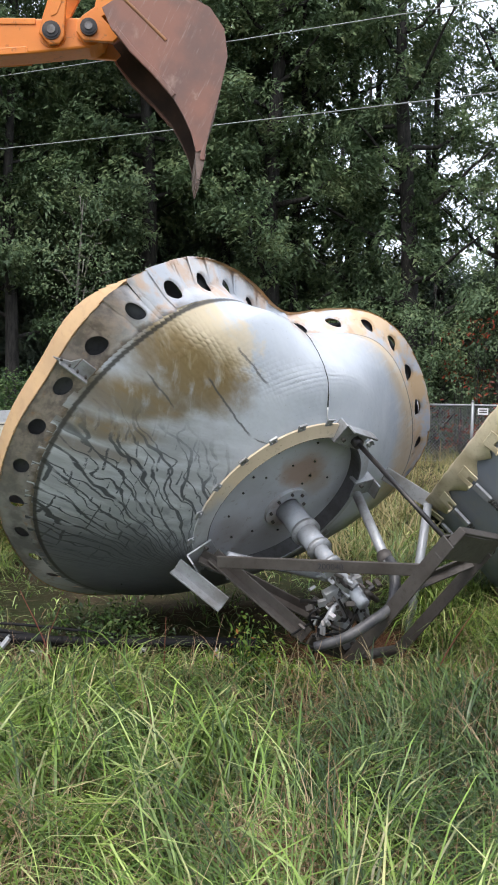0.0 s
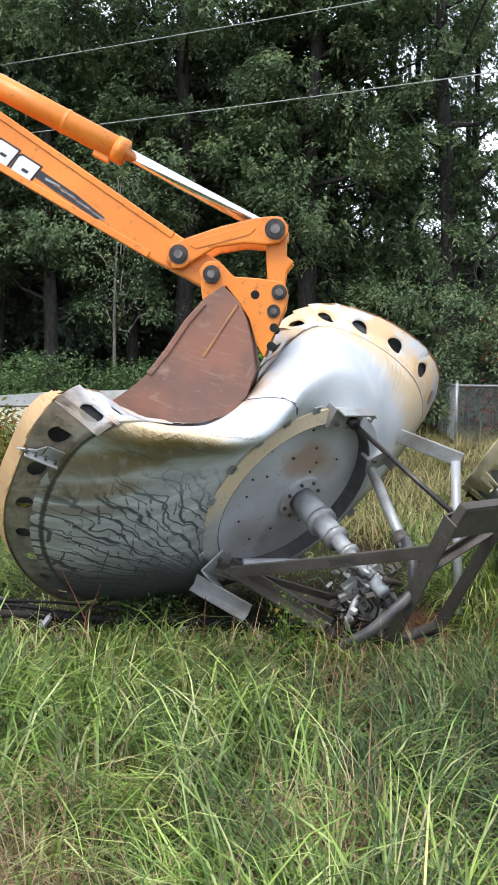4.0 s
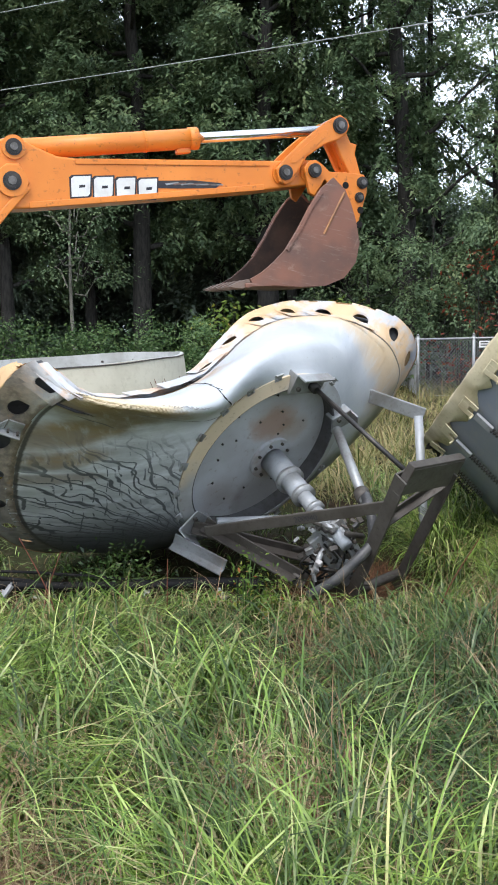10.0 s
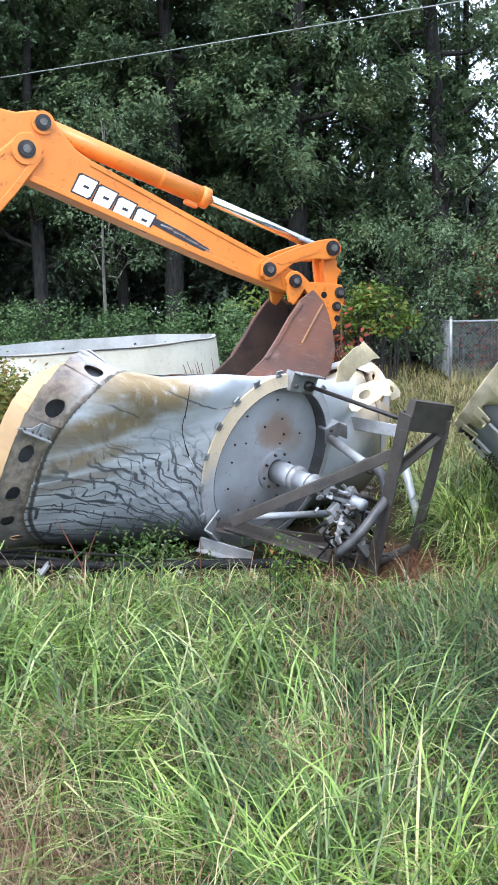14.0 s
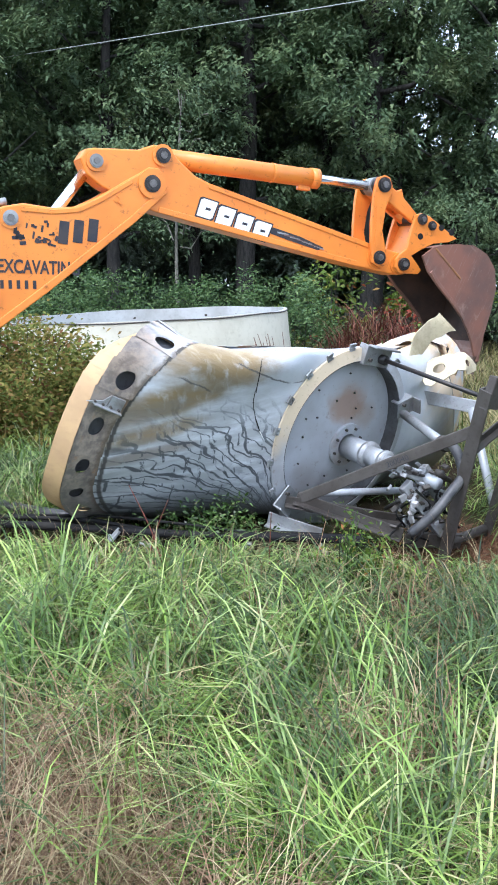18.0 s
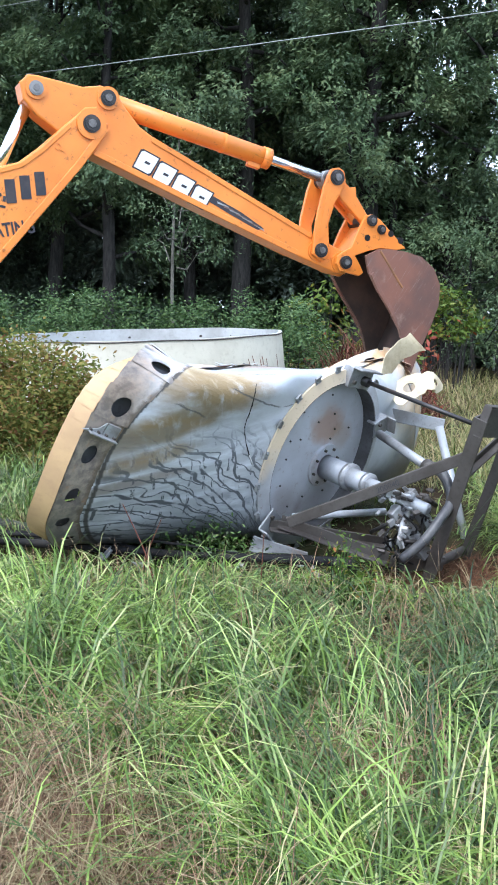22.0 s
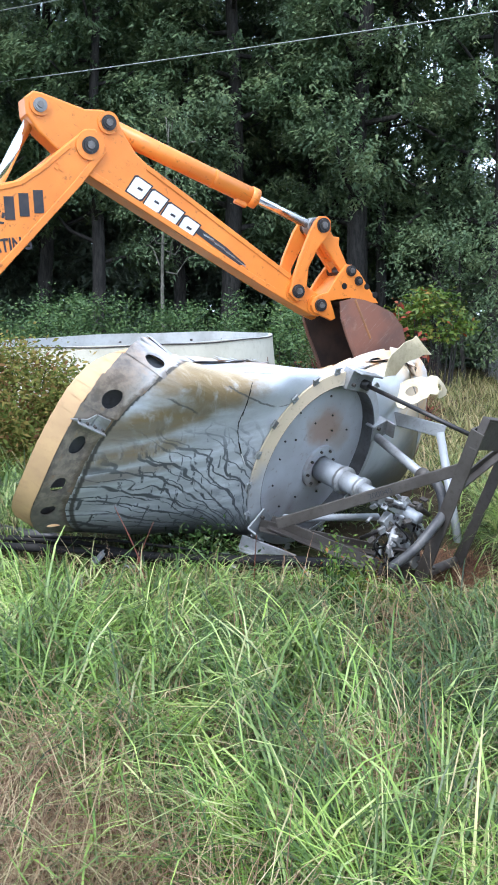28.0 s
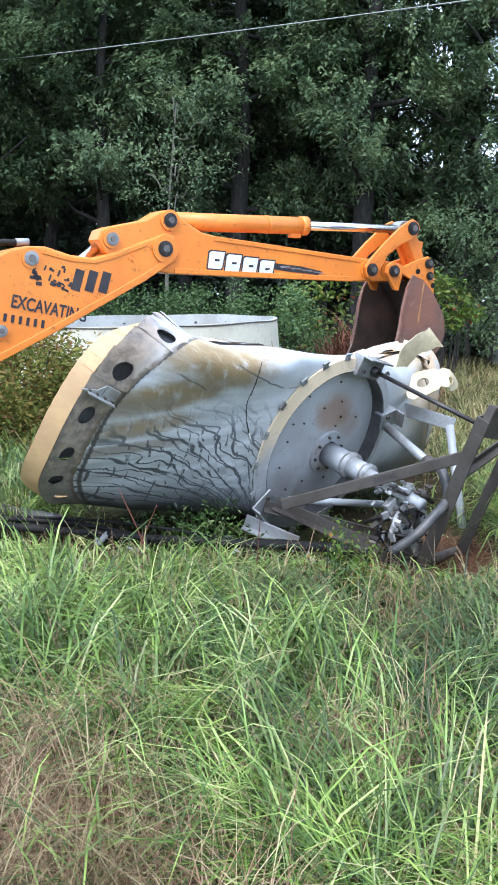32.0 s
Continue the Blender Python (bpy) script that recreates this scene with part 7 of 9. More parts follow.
    for i in range(12):
        c = Vector((r.uniform(-0.1, 0.1), -0.1 + r.uniform(-0.2, 0.1), 0.72 + r.uniform(-0.05, 0.1)))
        tube("lead", [c, c + Vector((r.uniform(-.15, .15), -0.10, r.uniform(-.1, .1))), c + Vector((r.uniform(-.2, .2), -0.22, r.uniform(-.12, .12)))], 0.007, M_BLACK, fr, seg=5)
    return fr


def build_dish():
    dish = thing("satellite_dish", DISH_AT, "wrecked white-grey satellite dish with stained, crumpled sheet panels", "satellite dish")
    build_hub(dish)
    build_frame(dish)
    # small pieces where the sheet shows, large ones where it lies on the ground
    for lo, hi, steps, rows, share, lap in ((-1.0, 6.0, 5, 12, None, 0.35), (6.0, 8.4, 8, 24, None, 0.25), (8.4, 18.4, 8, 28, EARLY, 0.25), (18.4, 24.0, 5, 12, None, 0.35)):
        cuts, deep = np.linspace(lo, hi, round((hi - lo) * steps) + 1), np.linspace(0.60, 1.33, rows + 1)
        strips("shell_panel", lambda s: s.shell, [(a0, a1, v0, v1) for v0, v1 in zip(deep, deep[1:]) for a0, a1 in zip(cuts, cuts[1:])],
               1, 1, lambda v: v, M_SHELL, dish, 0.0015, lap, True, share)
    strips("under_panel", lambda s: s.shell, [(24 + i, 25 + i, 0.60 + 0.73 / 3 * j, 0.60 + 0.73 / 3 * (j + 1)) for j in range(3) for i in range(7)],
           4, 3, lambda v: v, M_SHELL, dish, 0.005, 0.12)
    for k in range(HOLES):
        rim_piece(k, dish)
    band = lambda v: 1.33 + 0.25 * v
    for ks, share in ((range(8, 20), EARLY), (range(20, 40), None)):
        strips("rim_web", lambda s: s.band, [(k + 0.32, k + 0.68, 0.0, 1.0) for k in ks], 2, 4, band, M_BAND, dish, 0.0015, 0.2, True, share, 0.0)
        strips("rim_splice", lambda s: s.band, [(k + c - 0.08, k + c + 0.08, 0.01, 0.99) for k in ks for c in (0.32, 0.68)], 1, 4, band, M_BAND, dish, 0.0022, 0.0, False, share, 0.0)
        strips("rim_lip", lambda s: s.lip, [(k + h / 4 - 0.5, k + h / 4 - 0.25, 0.0, 1.0) for k in ks for h in range(4)], 1, 2,
               lambda v: 1.58 + 0.1 * v, M_FOAM, dish, 0.0015, 0.4, True, share, 0.02)
        # added sheet, coloured dark so the holes look into shade
        strips("rim_backing", lambda s: s.band, [(k - 0.5, k + 0.5, 0.03, 0.97) for k in ks], 3, 3, band, M_RIMSHADE, dish, 0.05, 0.02, False, share)
    return dish



# ---- the backhoe's arm ----
SWING = Vector((-3.722, 5.395, 0.0))    # the swing post's axis
FOOT_R, FOOT_Z, BOOM_L, DIP_L = 0.195, 0.501, 2.978, 2.07
PIN_C, PIN_D, PIN_L = (0.035, 0.208), (-0.404, 0.033), (1.857, -0.005)
CRANK_L, HINGE_L, LINK_L = 0.54, 0.378, 0.40
# seconds, swing, boom, stick, crank and bucket angles in degrees
ARM_1 = [
    (0, 5.6, 79.9, 4.4, 64.6, 62.0),
    (0.5, 2.9, 79.9, 5.5, 55.6, 49.5),
    (1, 1.2, 79.1, 5.5, 47.5, 37.0),
    (1.5, 2.2, 72.5, 0.2, 45.0, 16.5),
    (2, -0.0, 67.9, -5.2, 42.2, 4.9),
    (2.5, 0.8, 64.8, -10.3, 41.0, 4.8),
    (3, 0.2, 62.9, -16.7, 36.0, 4.8),
    (3.5, -0.6, 62.6, -24.4, 38.7, 8.1),
    (4, -1.0, 62.8, -31.9, 46.6, 17.6),
    (4.5, -2.4, 62.2, -38.9, 54.1, 26.2),
    (6.5, 2.4, 80.9, -24.3, 47.6, 18.7),
    (7, 2.7, 80.2, -11.7, 57.0, 25.0),
    (7.5, 2.8, 77.4, -3.4, 54.0, 25.0),
    (8, 6.4, 71.6, 0.9, 52.0, 20.0),
    (8.5, 10.3, 66.7, 6.1, 46.0, 0.5),
]
ARM_2 = [
    (9, 13.1, 60.5, 7.3, 41.0, -0.5),
    (9.5, 17.7, 53.0, 9.8, 35.6, -12.0),
    (10, 21.1, 41.8, 3.8, 34.9, -14.5),
    (10.5, 22.5, 39.5, -3.1, 34.7, -14.0),
    (11, 22.4, 38.1, -13.0, 37.7, 6.9),
    (11.5, 20.8, 40.4, -18.3, 40.4, 10.2),
    (12, 21.1, 40.8, -23.0, 40.7, 10.5),
    (12.5, 22.7, 40.5, -30.0, 40.1, 9.7),
    (13, 23.1, 40.3, -33.0, 41.0, 10.8),
    (13.5, 24.0, 41.1, -31.9, 41.0, 10.9),
    (14, 25.2, 45.0, -24.2, 40.9, 10.7),
    (14.5, 28.8, 45.3, -15.1, 50.6, 22.2),
    (15, 29.7, 45.3, -7.0, 63.3, 36.4),
    (15.5, 29.2, 45.1, 1.3, 75.0, 48.8),
]
ARM_3 = [
    (17.5, 31.1, 31.1, -15.0, 101.4, 79.8),
    (18, 29.7, 35.2, -14.4, 101.3, 79.6),
    (18.5, 30.0, 36.1, -13.4, 100.8, 79.0),
    (19, 30.0, 36.4, -10.9, 101.0, 79.2),
    (19.5, 30.4, 36.3, -8.1, 100.9, 79.1),
    (20, 30.6, 37.7, -13.4, 101.7, 80.2),
    (20.5, 30.5, 40.9, -16.8, 102.5, 81.0),
    (21, 27.8, 43.3, -20.4, 101.6, 80.0),
    (21.5, 28.1, 47.0, -22.9, 102.2, 80.7),
    (22, 28.3, 47.8, -23.3, 101.4, 79.7),
    (22.5, 33.9, 48.1, -17.4, 101.4, 79.8),
    (23, 37.3, 46.1, -13.7, 102.7, 81.3),
    (23.5, 37.6, 45.0, -14.4, 101.4, 79.8),
    (24, 42.3, 42.0, -17.8, 103.5, 82.2),
]
ARM_4 = [
    (24.5, 40.6, 40.1, -22.3, 102.7, 81.2),
    (25, 38.3, 40.9, -28.3, 103.7, 82.3),
    (25.5, 37.1, 43.0, -32.4, 104.6, 83.5),
    (27.5, 32.7, 45.7, -39.6, 99.9, 77.9),
    (28, 30.9, 45.4, -30.0, 97.7, 75.4),
    (28.5, 31.3, 44.5, -24.6, 97.7, 75.5),
    (29, 32.7, 43.3, -15.4, 95.3, 72.7),
    (29.5, 35.1, 43.1, -12.9, 87.4, 63.5),
    (30, 33.9, 42.6, -9.8, 77.0, 51.1),
    (30.5, 34.8, 40.4, -7.7, 68.7, 42.2),
    (31, 34.5, 37.7, -7.3, 58.3, 31.0),
    (31.5, 34.8, 34.8, -4.7, 46.1, 17.0),
    (32, 35.1, 26.7, -2.2, 43.5, 13.9),
]
ARM = ARM_1 + ARM_2 + ARM_3 + ARM_4


def flat(a, p):
    c, s = math.cos(a), math.sin(a)
    return Vector((c * p[0] - s * p[1], s * p[0] + c * p[1]))


def arm_pose(swing, place, angle):
    """The pose of an arm part: in the arm's plane at (reach, height), turned by angle."""
    return Matrix.Translation(SWING) @ Matrix.Rotation(swing, 4, "Z") @ Matrix.Translation((place[0], 0, place[1])) @ Matrix.Rotation(-angle, 4, "Y")


def pin(name, x, z, half, r, parent, material=None):
    bm = bmesh.new()
    bm_rod(bm, (x, -half, z), (x, half, z), r, seg=20)
    bm_rod(bm, (x, -half - 0.008, z), (x, half + 0.008, z), r * 0.80, seg=18)
    part("pin_end", bm_rod(bmesh.new(), (x, -half - 0.018, z), (x, half + 0.018, z), r * 0.48, seg=8), M_PINEND, parent)
    return part(name, bm, material or M_PIN, parent)


def boss(x, z, half, r, parent):
    return part("boss", bm_rod(bmesh.new(), (x, -half, z), (x, half, z), r, seg=28), M_ORANGE, parent)


def edge_rib(pts, y, w, t, parent, name="edge_rib"):
    """A raised weld-on strip along an edge, on both faces."""
    for s in (-1, 1):
        bm = bmesh.new()
        for (x0, z0), (x1, z1) in zip(pts, pts[1:]):
            d = math.atan2(z1 - z0, x1 - x0)
            ln = math.hypot(x1 - x0, z1 - z0)
            bm_box(bm, (ln + w * 0.4, t, w), Matrix.Translation(((x0 + x1) / 2, s * y, (z0 + z1) / 2)) @ Matrix.Rotation(-d, 4, "Y"), t * 0.3)
        part(name, bm, M_ORANGE, parent)


def lettering(body, at, angle, size, y, material, parent, name="lettering", shear=0.0, bold=0.0, narrow=1.0):
    """Raised paint letters on the near side."""
    cu = bpy.data.curves.new(name, "FONT")
    cu.body, cu.size, cu.extrude, cu.shear, cu.offset = body, size, 0.0015, shear, size * bold
    ob = bpy.data.objects.new(name, cu)
    me = bpy.data.meshes.new_from_object(ob)
    bpy.data.objects.remove(ob)
    me.transform(Matrix.Translation((at[0], y, at[1])) @ Matrix.Rotation(-angle, 4, "Y") @ Matrix.Rotation(radians(90), 4, "X") @ Matrix.Scale(narrow, 4, (1, 0, 0)))
    return link_mesh(name, me, material, parent)


BOOM_OUT = [(3.09, 0.05), (3.03, 0.10), (2.95, 0.105), (2.86, 0.115), (2.62, 0.135), (2.45, 0.165), (2.31, 0.25), (2.17, 0.375), (2.05, 0.43), (1.93, 0.455), (1.62, 0.44), (1.0, 0.36), (0.3, 0.20), (0.0, 0.14),
            (-0.14, 0.02), (-0.10, -0.13), (0.1, -0.18), (0.8, -0.24), (1.52, -0.185), (1.96, -0.18), (2.73, -0.145), (2.95, -0.115), (3.06, -0.08)]
DIP_OUT = [(-0.51, 0.02), (-0.485, 0.09), (-0.43, 0.115), (-0.14, 0.195), (-0.04, 0.262), (0.03, 0.275), (0.09, 0.258), (0.18, 0.206), (0.30, 0.150), (0.42, 0.132), (0.68, 0.124), (1.56, 0.092), (1.77, 0.085), (2.06, 0.085),
           (2.14, 0.06), (2.165, 0.0), (2.14, -0.06), (2.06, -0.085), (1.756, -0.108), (0.9, -0.145), (0.10, -0.172), (-0.05, -0.168), (-0.33, -0.116), (-0.45, -0.066)]
BUCKET_SIDE = [(0.09, -0.05), (0.01, -0.14), (-0.055, -0.28), (-0.115, -0.45), (-0.180, -0.60), (-0.25, -0.70), (-0.32, -0.78), (-0.40, -0.845),
               (-0.36, -0.885), (-0.21, -0.85), (-0.02, -0.825), (0.16, -0.785), (0.29, -0.705), (0.36, -0.585), (0.365, -0.44), (0.31, -0.30), (0.25, -0.19), (0.19, -0.11)]


def build_bucket(rig):
    half = 0.30
    # wrapper sheet round the back and floor
    line = BUCKET_SIDE[8:]
    bm = bmesh.new()
    mid = Vector((0.05, -0.45))
    rows = []
    for x, z in line:
        d = (Vector((x, z)) - mid).normalized() * 0.014
        rows.append([bm.verts.new((px, y, pz)) for y in (-half, half) for px, pz in ((x, z), (x - d.x * 1.4, z - d.y * 1.4))])
    for a, b in zip(rows, rows[1:]):
        for q in ((0, 2, 2, 0), (1, 3, 3, 1), (0, 1, 1, 0), (2, 3, 3, 2)):
            bm.faces.new((a[q[0]], a[q[1]], b[q[2]], b[q[3]]))
    bmesh.ops.recalc_face_normals(bm, faces=bm.faces[:])
    ob = part("bucket", bm, M_BUCKET, rig, "rust-brown digging bucket, scoured shiny, with five teeth", True)
    for s in (-1, 1):
        part("side_plate", bm_outline(bmesh.new(), BUCKET_SIDE, s * half - 0.011, s * half + 0.011), M_BUCKET, ob)
    # dark sheets over the inner faces: soil and the inside's shade in one colour
    bm = bmesh.new()
    rows = []
    for x, z in line:
        d = (Vector((x, z)) - mid).normalized()
        rows.append([bm.verts.new((x - d.x * k, y, z - d.y * k)) for y in (-half + 0.012, half - 0.012) for k in (0.022, 0.026)])
    for a, b in zip(rows, rows[1:]):
        for q in ((0, 2, 2, 0), (1, 3, 3, 1), (0, 1, 1, 0), (2, 3, 3, 2)):
            bm.faces.new((a[q[0]], a[q[1]], b[q[2]], b[q[3]]))
    bmesh.ops.recalc_face_normals(bm, faces=bm.faces[:])
    part("dark_lining", bm, M_BUCKETDARK, ob, "dark lining inside the bucket, toned for soil and shade", True)
    inner = [(0.94 * (x - mid.x) + mid.x, 0.95 * (z - mid.y) + mid.y) for x, z in BUCKET_SIDE]
    for s in (-1, 1):
        plate("dark_side", inner, s * (half - 0.0135) - 0.0015, s * (half - 0.0135) + 0.0015, M_BUCKETDARK, ob, 0.0)
    # cutting lip and teeth
    d = Vector((-0.56, 0, -0.925)) - Vector((-0.38, 0, -0.865))
    ang = math.atan2(d.z, d.x)
    lip = part("lip", bm_box(bmesh.new(), (0.16, 2 * half + 0.02, 0.028), Matrix.Translation((-0.35, 0, -0.868)) @ Matrix.Rotation(-ang, 4, "Y"), 0.006), M_BUCKET, ob)
    for i in range(5):
        y = -half + 0.04 + i * (2 * half - 0.08) / 4
        bm = bmesh.new()
        vs = []
        for s, w, h in ((0.0, 0.036, 0.030), (0.5, 0.032, 0.022), (1.0, 0.024, 0.004)):
            p = Vector((-0.39, y, -0.870)) + Vector((d.x, 0, d.z)).normalized() * s * 0.145
            n = Vector((-d.z, 0, d.x)).normalized()
            vs.append([bm.verts.new(p + n * h * sz + Vector((0, w * sy, 0))) for sz, sy in ((1, 1), (1, -1), (-1, -1), (-1, 1))])
        for a, b in zip(vs, vs[1:]):
            for k in range(4):
                bm.faces.new((a[k], a[(k + 1) % 4], b[(k + 1) % 4], b[k]))
        bm.faces.new(vs[0][::-1]), bm.faces.new(vs[-1])
        bmesh.ops.recalc_face_normals(bm, faces=bm.faces[:])
        part("tooth", bm, M_TOOTH, ob, "worn bright steel bucket tooth")
    # hinge ears, weld bead and side scar
    for s in (-1, 1):
        plate("hinge_ear", [(-0.05, -0.06), (-0.075, 0.0), (-0.05, 0.055), (0.0, 0.075), (0.05, 0.06), (0.12, 0.02), (0.25, 0.045), (0.385, 0.06), (0.42, 0.02), (0.43, -0.06), (0.41, -0.20), (0.39, -0.36),
                            (0.33, -0.30), (0.26, -0.18), (0.17, -0.10), (0.09, -0.04), (0.06, -0.11), (0.03, -0.17), (-0.01, -0.155)], s * 0.15 - 0.018, s * 0.15 + 0.018, M_ORANGE, ob, 0.005, "orange hinge plate")
        bm = bmesh.new()
        bm_rod(bm, (0.19, s * (half + 0.011), -0.13), (0.085, s * (half + 0.011), -0.44), 0.009, seg=8)
        part("weld_bead", bm, M_WELD, ob)
        plate("side_cutter", [(0.0, -0.16), (-0.062, -0.28), (-0.122, -0.45), (-0.188, -0.60), (-0.16, -0.61), (-0.09, -0.46), (-0.03, -0.29), (0.03, -0.17)], s * (half + 0.016) - 0.008, s * (half + 0.016) + 0.008, M_BUCKET, ob)
    pin("hinge_pin", 0, 0, 0.19, 0.048, ob)
    pin("link_pin", HINGE_L, 0.0, 0.185, 0.042, ob)
    pin("spare_pin", 0.375, -0.105, 0.18, 0.036, ob)
    for x, z in ((0.255, -0.045), (0.40, -0.19), (0.41, -0.29)):
        part("pin_hole", bm_rod(bmesh.new(), (x, -0.1705, z), (x, 0.1705, z), 0.024, seg=16), M_BLACK, ob)
    bm = bmesh.new()
    bm_box(bm, (0.32, 0.30, 0.03), Matrix.Translation((0.24, 0, -0.02)), 0.006)
    part("ear_web", bm, M_ORANGE, ob)
    return ob


def build_arm():
    rig = thing("backhoe", (SWING.x, SWING.y, 0), "orange backhoe arm with worn paint, black writing and a rusty bucket", "backhoe")
    off = Matrix.Translation((-SWING.x, -SWING.y, 0))

    # swing post and rear frame, out of view
    plate("swing_post", [(-0.35, 0.0), (0.25, 0.0), (0.34, 0.45), (0.22, 0.62), (-0.05, 1.05), (-0.25, 1.05), (-0.35, 0.5)], -0.16, 0.16, M_ORANGE, rig, 0.02)
    part("rear_frame", bm_box(bmesh.new(), (0.5, 1.9, 0.5), Matrix.Translation((-0.65, 0, 0.55)), 0.03), M_STEEL, rig)
    for s in (-1, 1):
        beam("stabiliser", (-0.65, 0.85 * s, 0.55), (-0.65, 1.45 * s, 0.06), 0.12, 0.12, M_ORANGE, rig)
        part("stabiliser_pad", bm_box(bmesh.new(), (0.35, 0.4, 0.06), Matrix.Translation((-0.65, 1.45 * s, 0.03)), 0.01), M_STEEL, rig)

    boom = plate("boom", BOOM_OUT, -0.115, 0.115, M_ORANGE, rig, 0.014, "orange painted boom with black writing")
    edge_rib([(3.02, -0.085), (2.73, -0.118), (1.96, -0.152), (1.52, -0.158), (0.8, -0.21)], 0.117, 0.05, 0.02, boom)
    edge_rib([(2.86, 0.090), (2.62, 0.108), (2.45, 0.138), (2.30, 0.222), (2.14, 0.35)], 0.116, 0.03, 0.012, boom)
    boss(BOOM_L, 0, 0.132, 0.098, boom)
    boss(2.045, 0.345, 0.124, 0.07, boom)
    boss(1.635, 0.0, 0.124, 0.06, boom)
    pin("boom_pin", BOOM_L, 0, 0.140, 0.058, boom)
    pin("lift_pin", 2.045, 0.345, 0.130, 0.050, boom, M_GALV)
    pin("cylinder_pin", 1.635, 0.0, 0.130, 0.042, boom, M_GALV)
    for x, z in ((2.70, 0.05), (2.735, 0.062), (2.72, 0.02)):
        part("grease_plug", bm_rod(bmesh.new(), (x, -0.124, z), (x, 0.124, z), 0.012, seg=12), M_ORANGE, boom)
    slope = -0.53
    y = -0.1178

    def stroke(x, z, w, h, a, mat=M_INK):
        bm = bm_box(bmesh.new(), (w, 0.003, h), Matrix.Translation((x, y, z)) @ Matrix.Rotation(-a, 4, "Y"), 0.001)
        part("paint_stroke", bm, mat, boom)
    # a painted name, as plain strokes
    r = random.Random(11)
    for i in range(6):
        f = (i + 0.5) / 6
        cx, cz = 1.975 + 0.52 * f, 0.250 - 0.298 * f
        if i < 3:
            for k in range(9):
                stroke(cx + r.uniform(-0.035, 0.035), cz + r.uniform(-0.075, 0.075), r.uniform(0.02, 0.06), r.uniform(0.010, 0.026), slope + r.choice((0, 1.3, 1.1, -0.4)))
        else:
            stroke(cx, cz, 0.066, 0.150, slope - 0.20)
    lettering("EXCAVATING", (1.765, 0.118), slope - 0.115, 0.122, y, M_INK, boom, bold=0.022, narrow=0.72)
    for i in range(6):
        stroke(1.70 + 0.043 * i, 0.068 - 0.031 * i, 0.022, 0.055, slope - 0.08)

    dip = plate("dipper", DIP_OUT, -0.10, 0.10, M_ORANGE, rig, 0.012, "orange painted dipper stick with a white mark")
    edge_rib([(0.42, 0.112), (0.68, 0.104), (1.56, 0.072), (1.76, 0.066)], 0.101, 0.036, 0.014, dip)
    edge_rib([(0.10, -0.150), (0.9, -0.124), (1.70, -0.092)], 0.101, 0.040, 0.014, dip)
    boss(*PIN_C, 0.115, 0.075, dip)
    boss(*PIN_D, 0.115, 0.068, dip)
    boss(*PIN_L, 0.112, 0.080, dip)
    boss(DIP_L, 0.0, 0.112, 0.080, dip)
    pin("cylinder_pin", *PIN_C, 0.125, 0.052, dip)
    pin("cylinder_pin", *PIN_D, 0.125, 0.046, dip, M_GALV)
    # maker's mark as four slanted white blocks on black, and a scuffed dark stripe
    for i in range(4):
        cx, cz = 0.425 + 0.148 * i, -0.045 - 0.010 * i
        for dy, k, mat in ((0.0, 1.0, M_INK), (-0.0025, 0.86, M_WHITE)):
            w, h = 0.078 * k, 0.074 * k
            pts = [(cx - w + 0.01, cz - h), (cx + w - 0.02, cz - h), (cx + w - 0.004, cz - h + 0.014), (cx + w + 0.012, cz + h), (cx - w + 0.036, cz + h), (cx - w + 0.018, cz + h - 0.014)]
            plate("maker_mark", pts, -0.1035 + dy, -0.1005 + dy, mat, dip, 0.0)
        notch = [(cx - 0.004, cz - 0.009), (cx + 0.036, cz - 0.007), (cx + 0.038, cz + 0.009), (cx + 0.0, cz + 0.009)]
        plate("maker_mark_gap", notch, -0.1075, -0.1065, M_INK, dip, 0.0)
    plate("scuffed_stripe", [(0.955, -0.025), (1.20, -0.030), (1.40, -0.055), (1.36, -0.085), (1.10, -0.080), (0.94, -0.072)], -0.1035, -0.1005, M_INK, dip, 0.0)
    for i in range(7):
        x = 1.0 + 0.052 * i
        plate("scuff", [(x, -0.045 - 0.003 * i), (x + 0.09, -0.038 - 0.004 * i), (x + 0.10, -0.046 - 0.004 * i), (x + 0.01, -0.056 - 0.002 * i)], -0.1048, -0.1042, M_BUCKET if i % 2 else M_GALV, dip, 0.0)
    tube("steel_line", [(-0.1, 0.19, -0.12), (0.3, 0.10, -0.145), (1.0, 0.10, -0.12), (1.6, 0.10, -0.095)], 0.012, M_STEEL, dip)

    crank_pts = [(-0.075, -0.02), (-0.05, -0.065), (0.0, -0.078), (0.06, -0.055), (0.20, -0.012), (0.36, -0.028), (0.47, -0.066), (0.54, -0.075), (0.60, -0.045), (0.612, 0.0), (0.59, 0.055), (0.54, 0.072), (0.45, 0.085), (0.25, 0.088), (0.06, 0.075), (-0.04, 0.06)]
    bm = bmesh.new()
    for s in (-1, 1):
        bm_outline(bm, crank_pts, s * 0.137 - 0.018, s * 0.137 + 0.018, 0.006)
    crank = part("crank", bm, M_ORANGE, rig, "orange curved bucket lever, a pair of plates")
    plate("crank_recess", [(0.10, 0.005), (0.40, 0.005), (0.44, 0.03), (0.40, 0.055), (0.10, 0.052), (0.07, 0.03)], -0.160, -0.156, M_ORANGE, crank, 0.0015)
    pin("crank_pin", 0, 0, 0.165, 0.052, crank)
    pin("top_pin", CRANK_L, 0, 0.165, 0.056, crank)
    bm = bmesh.new()
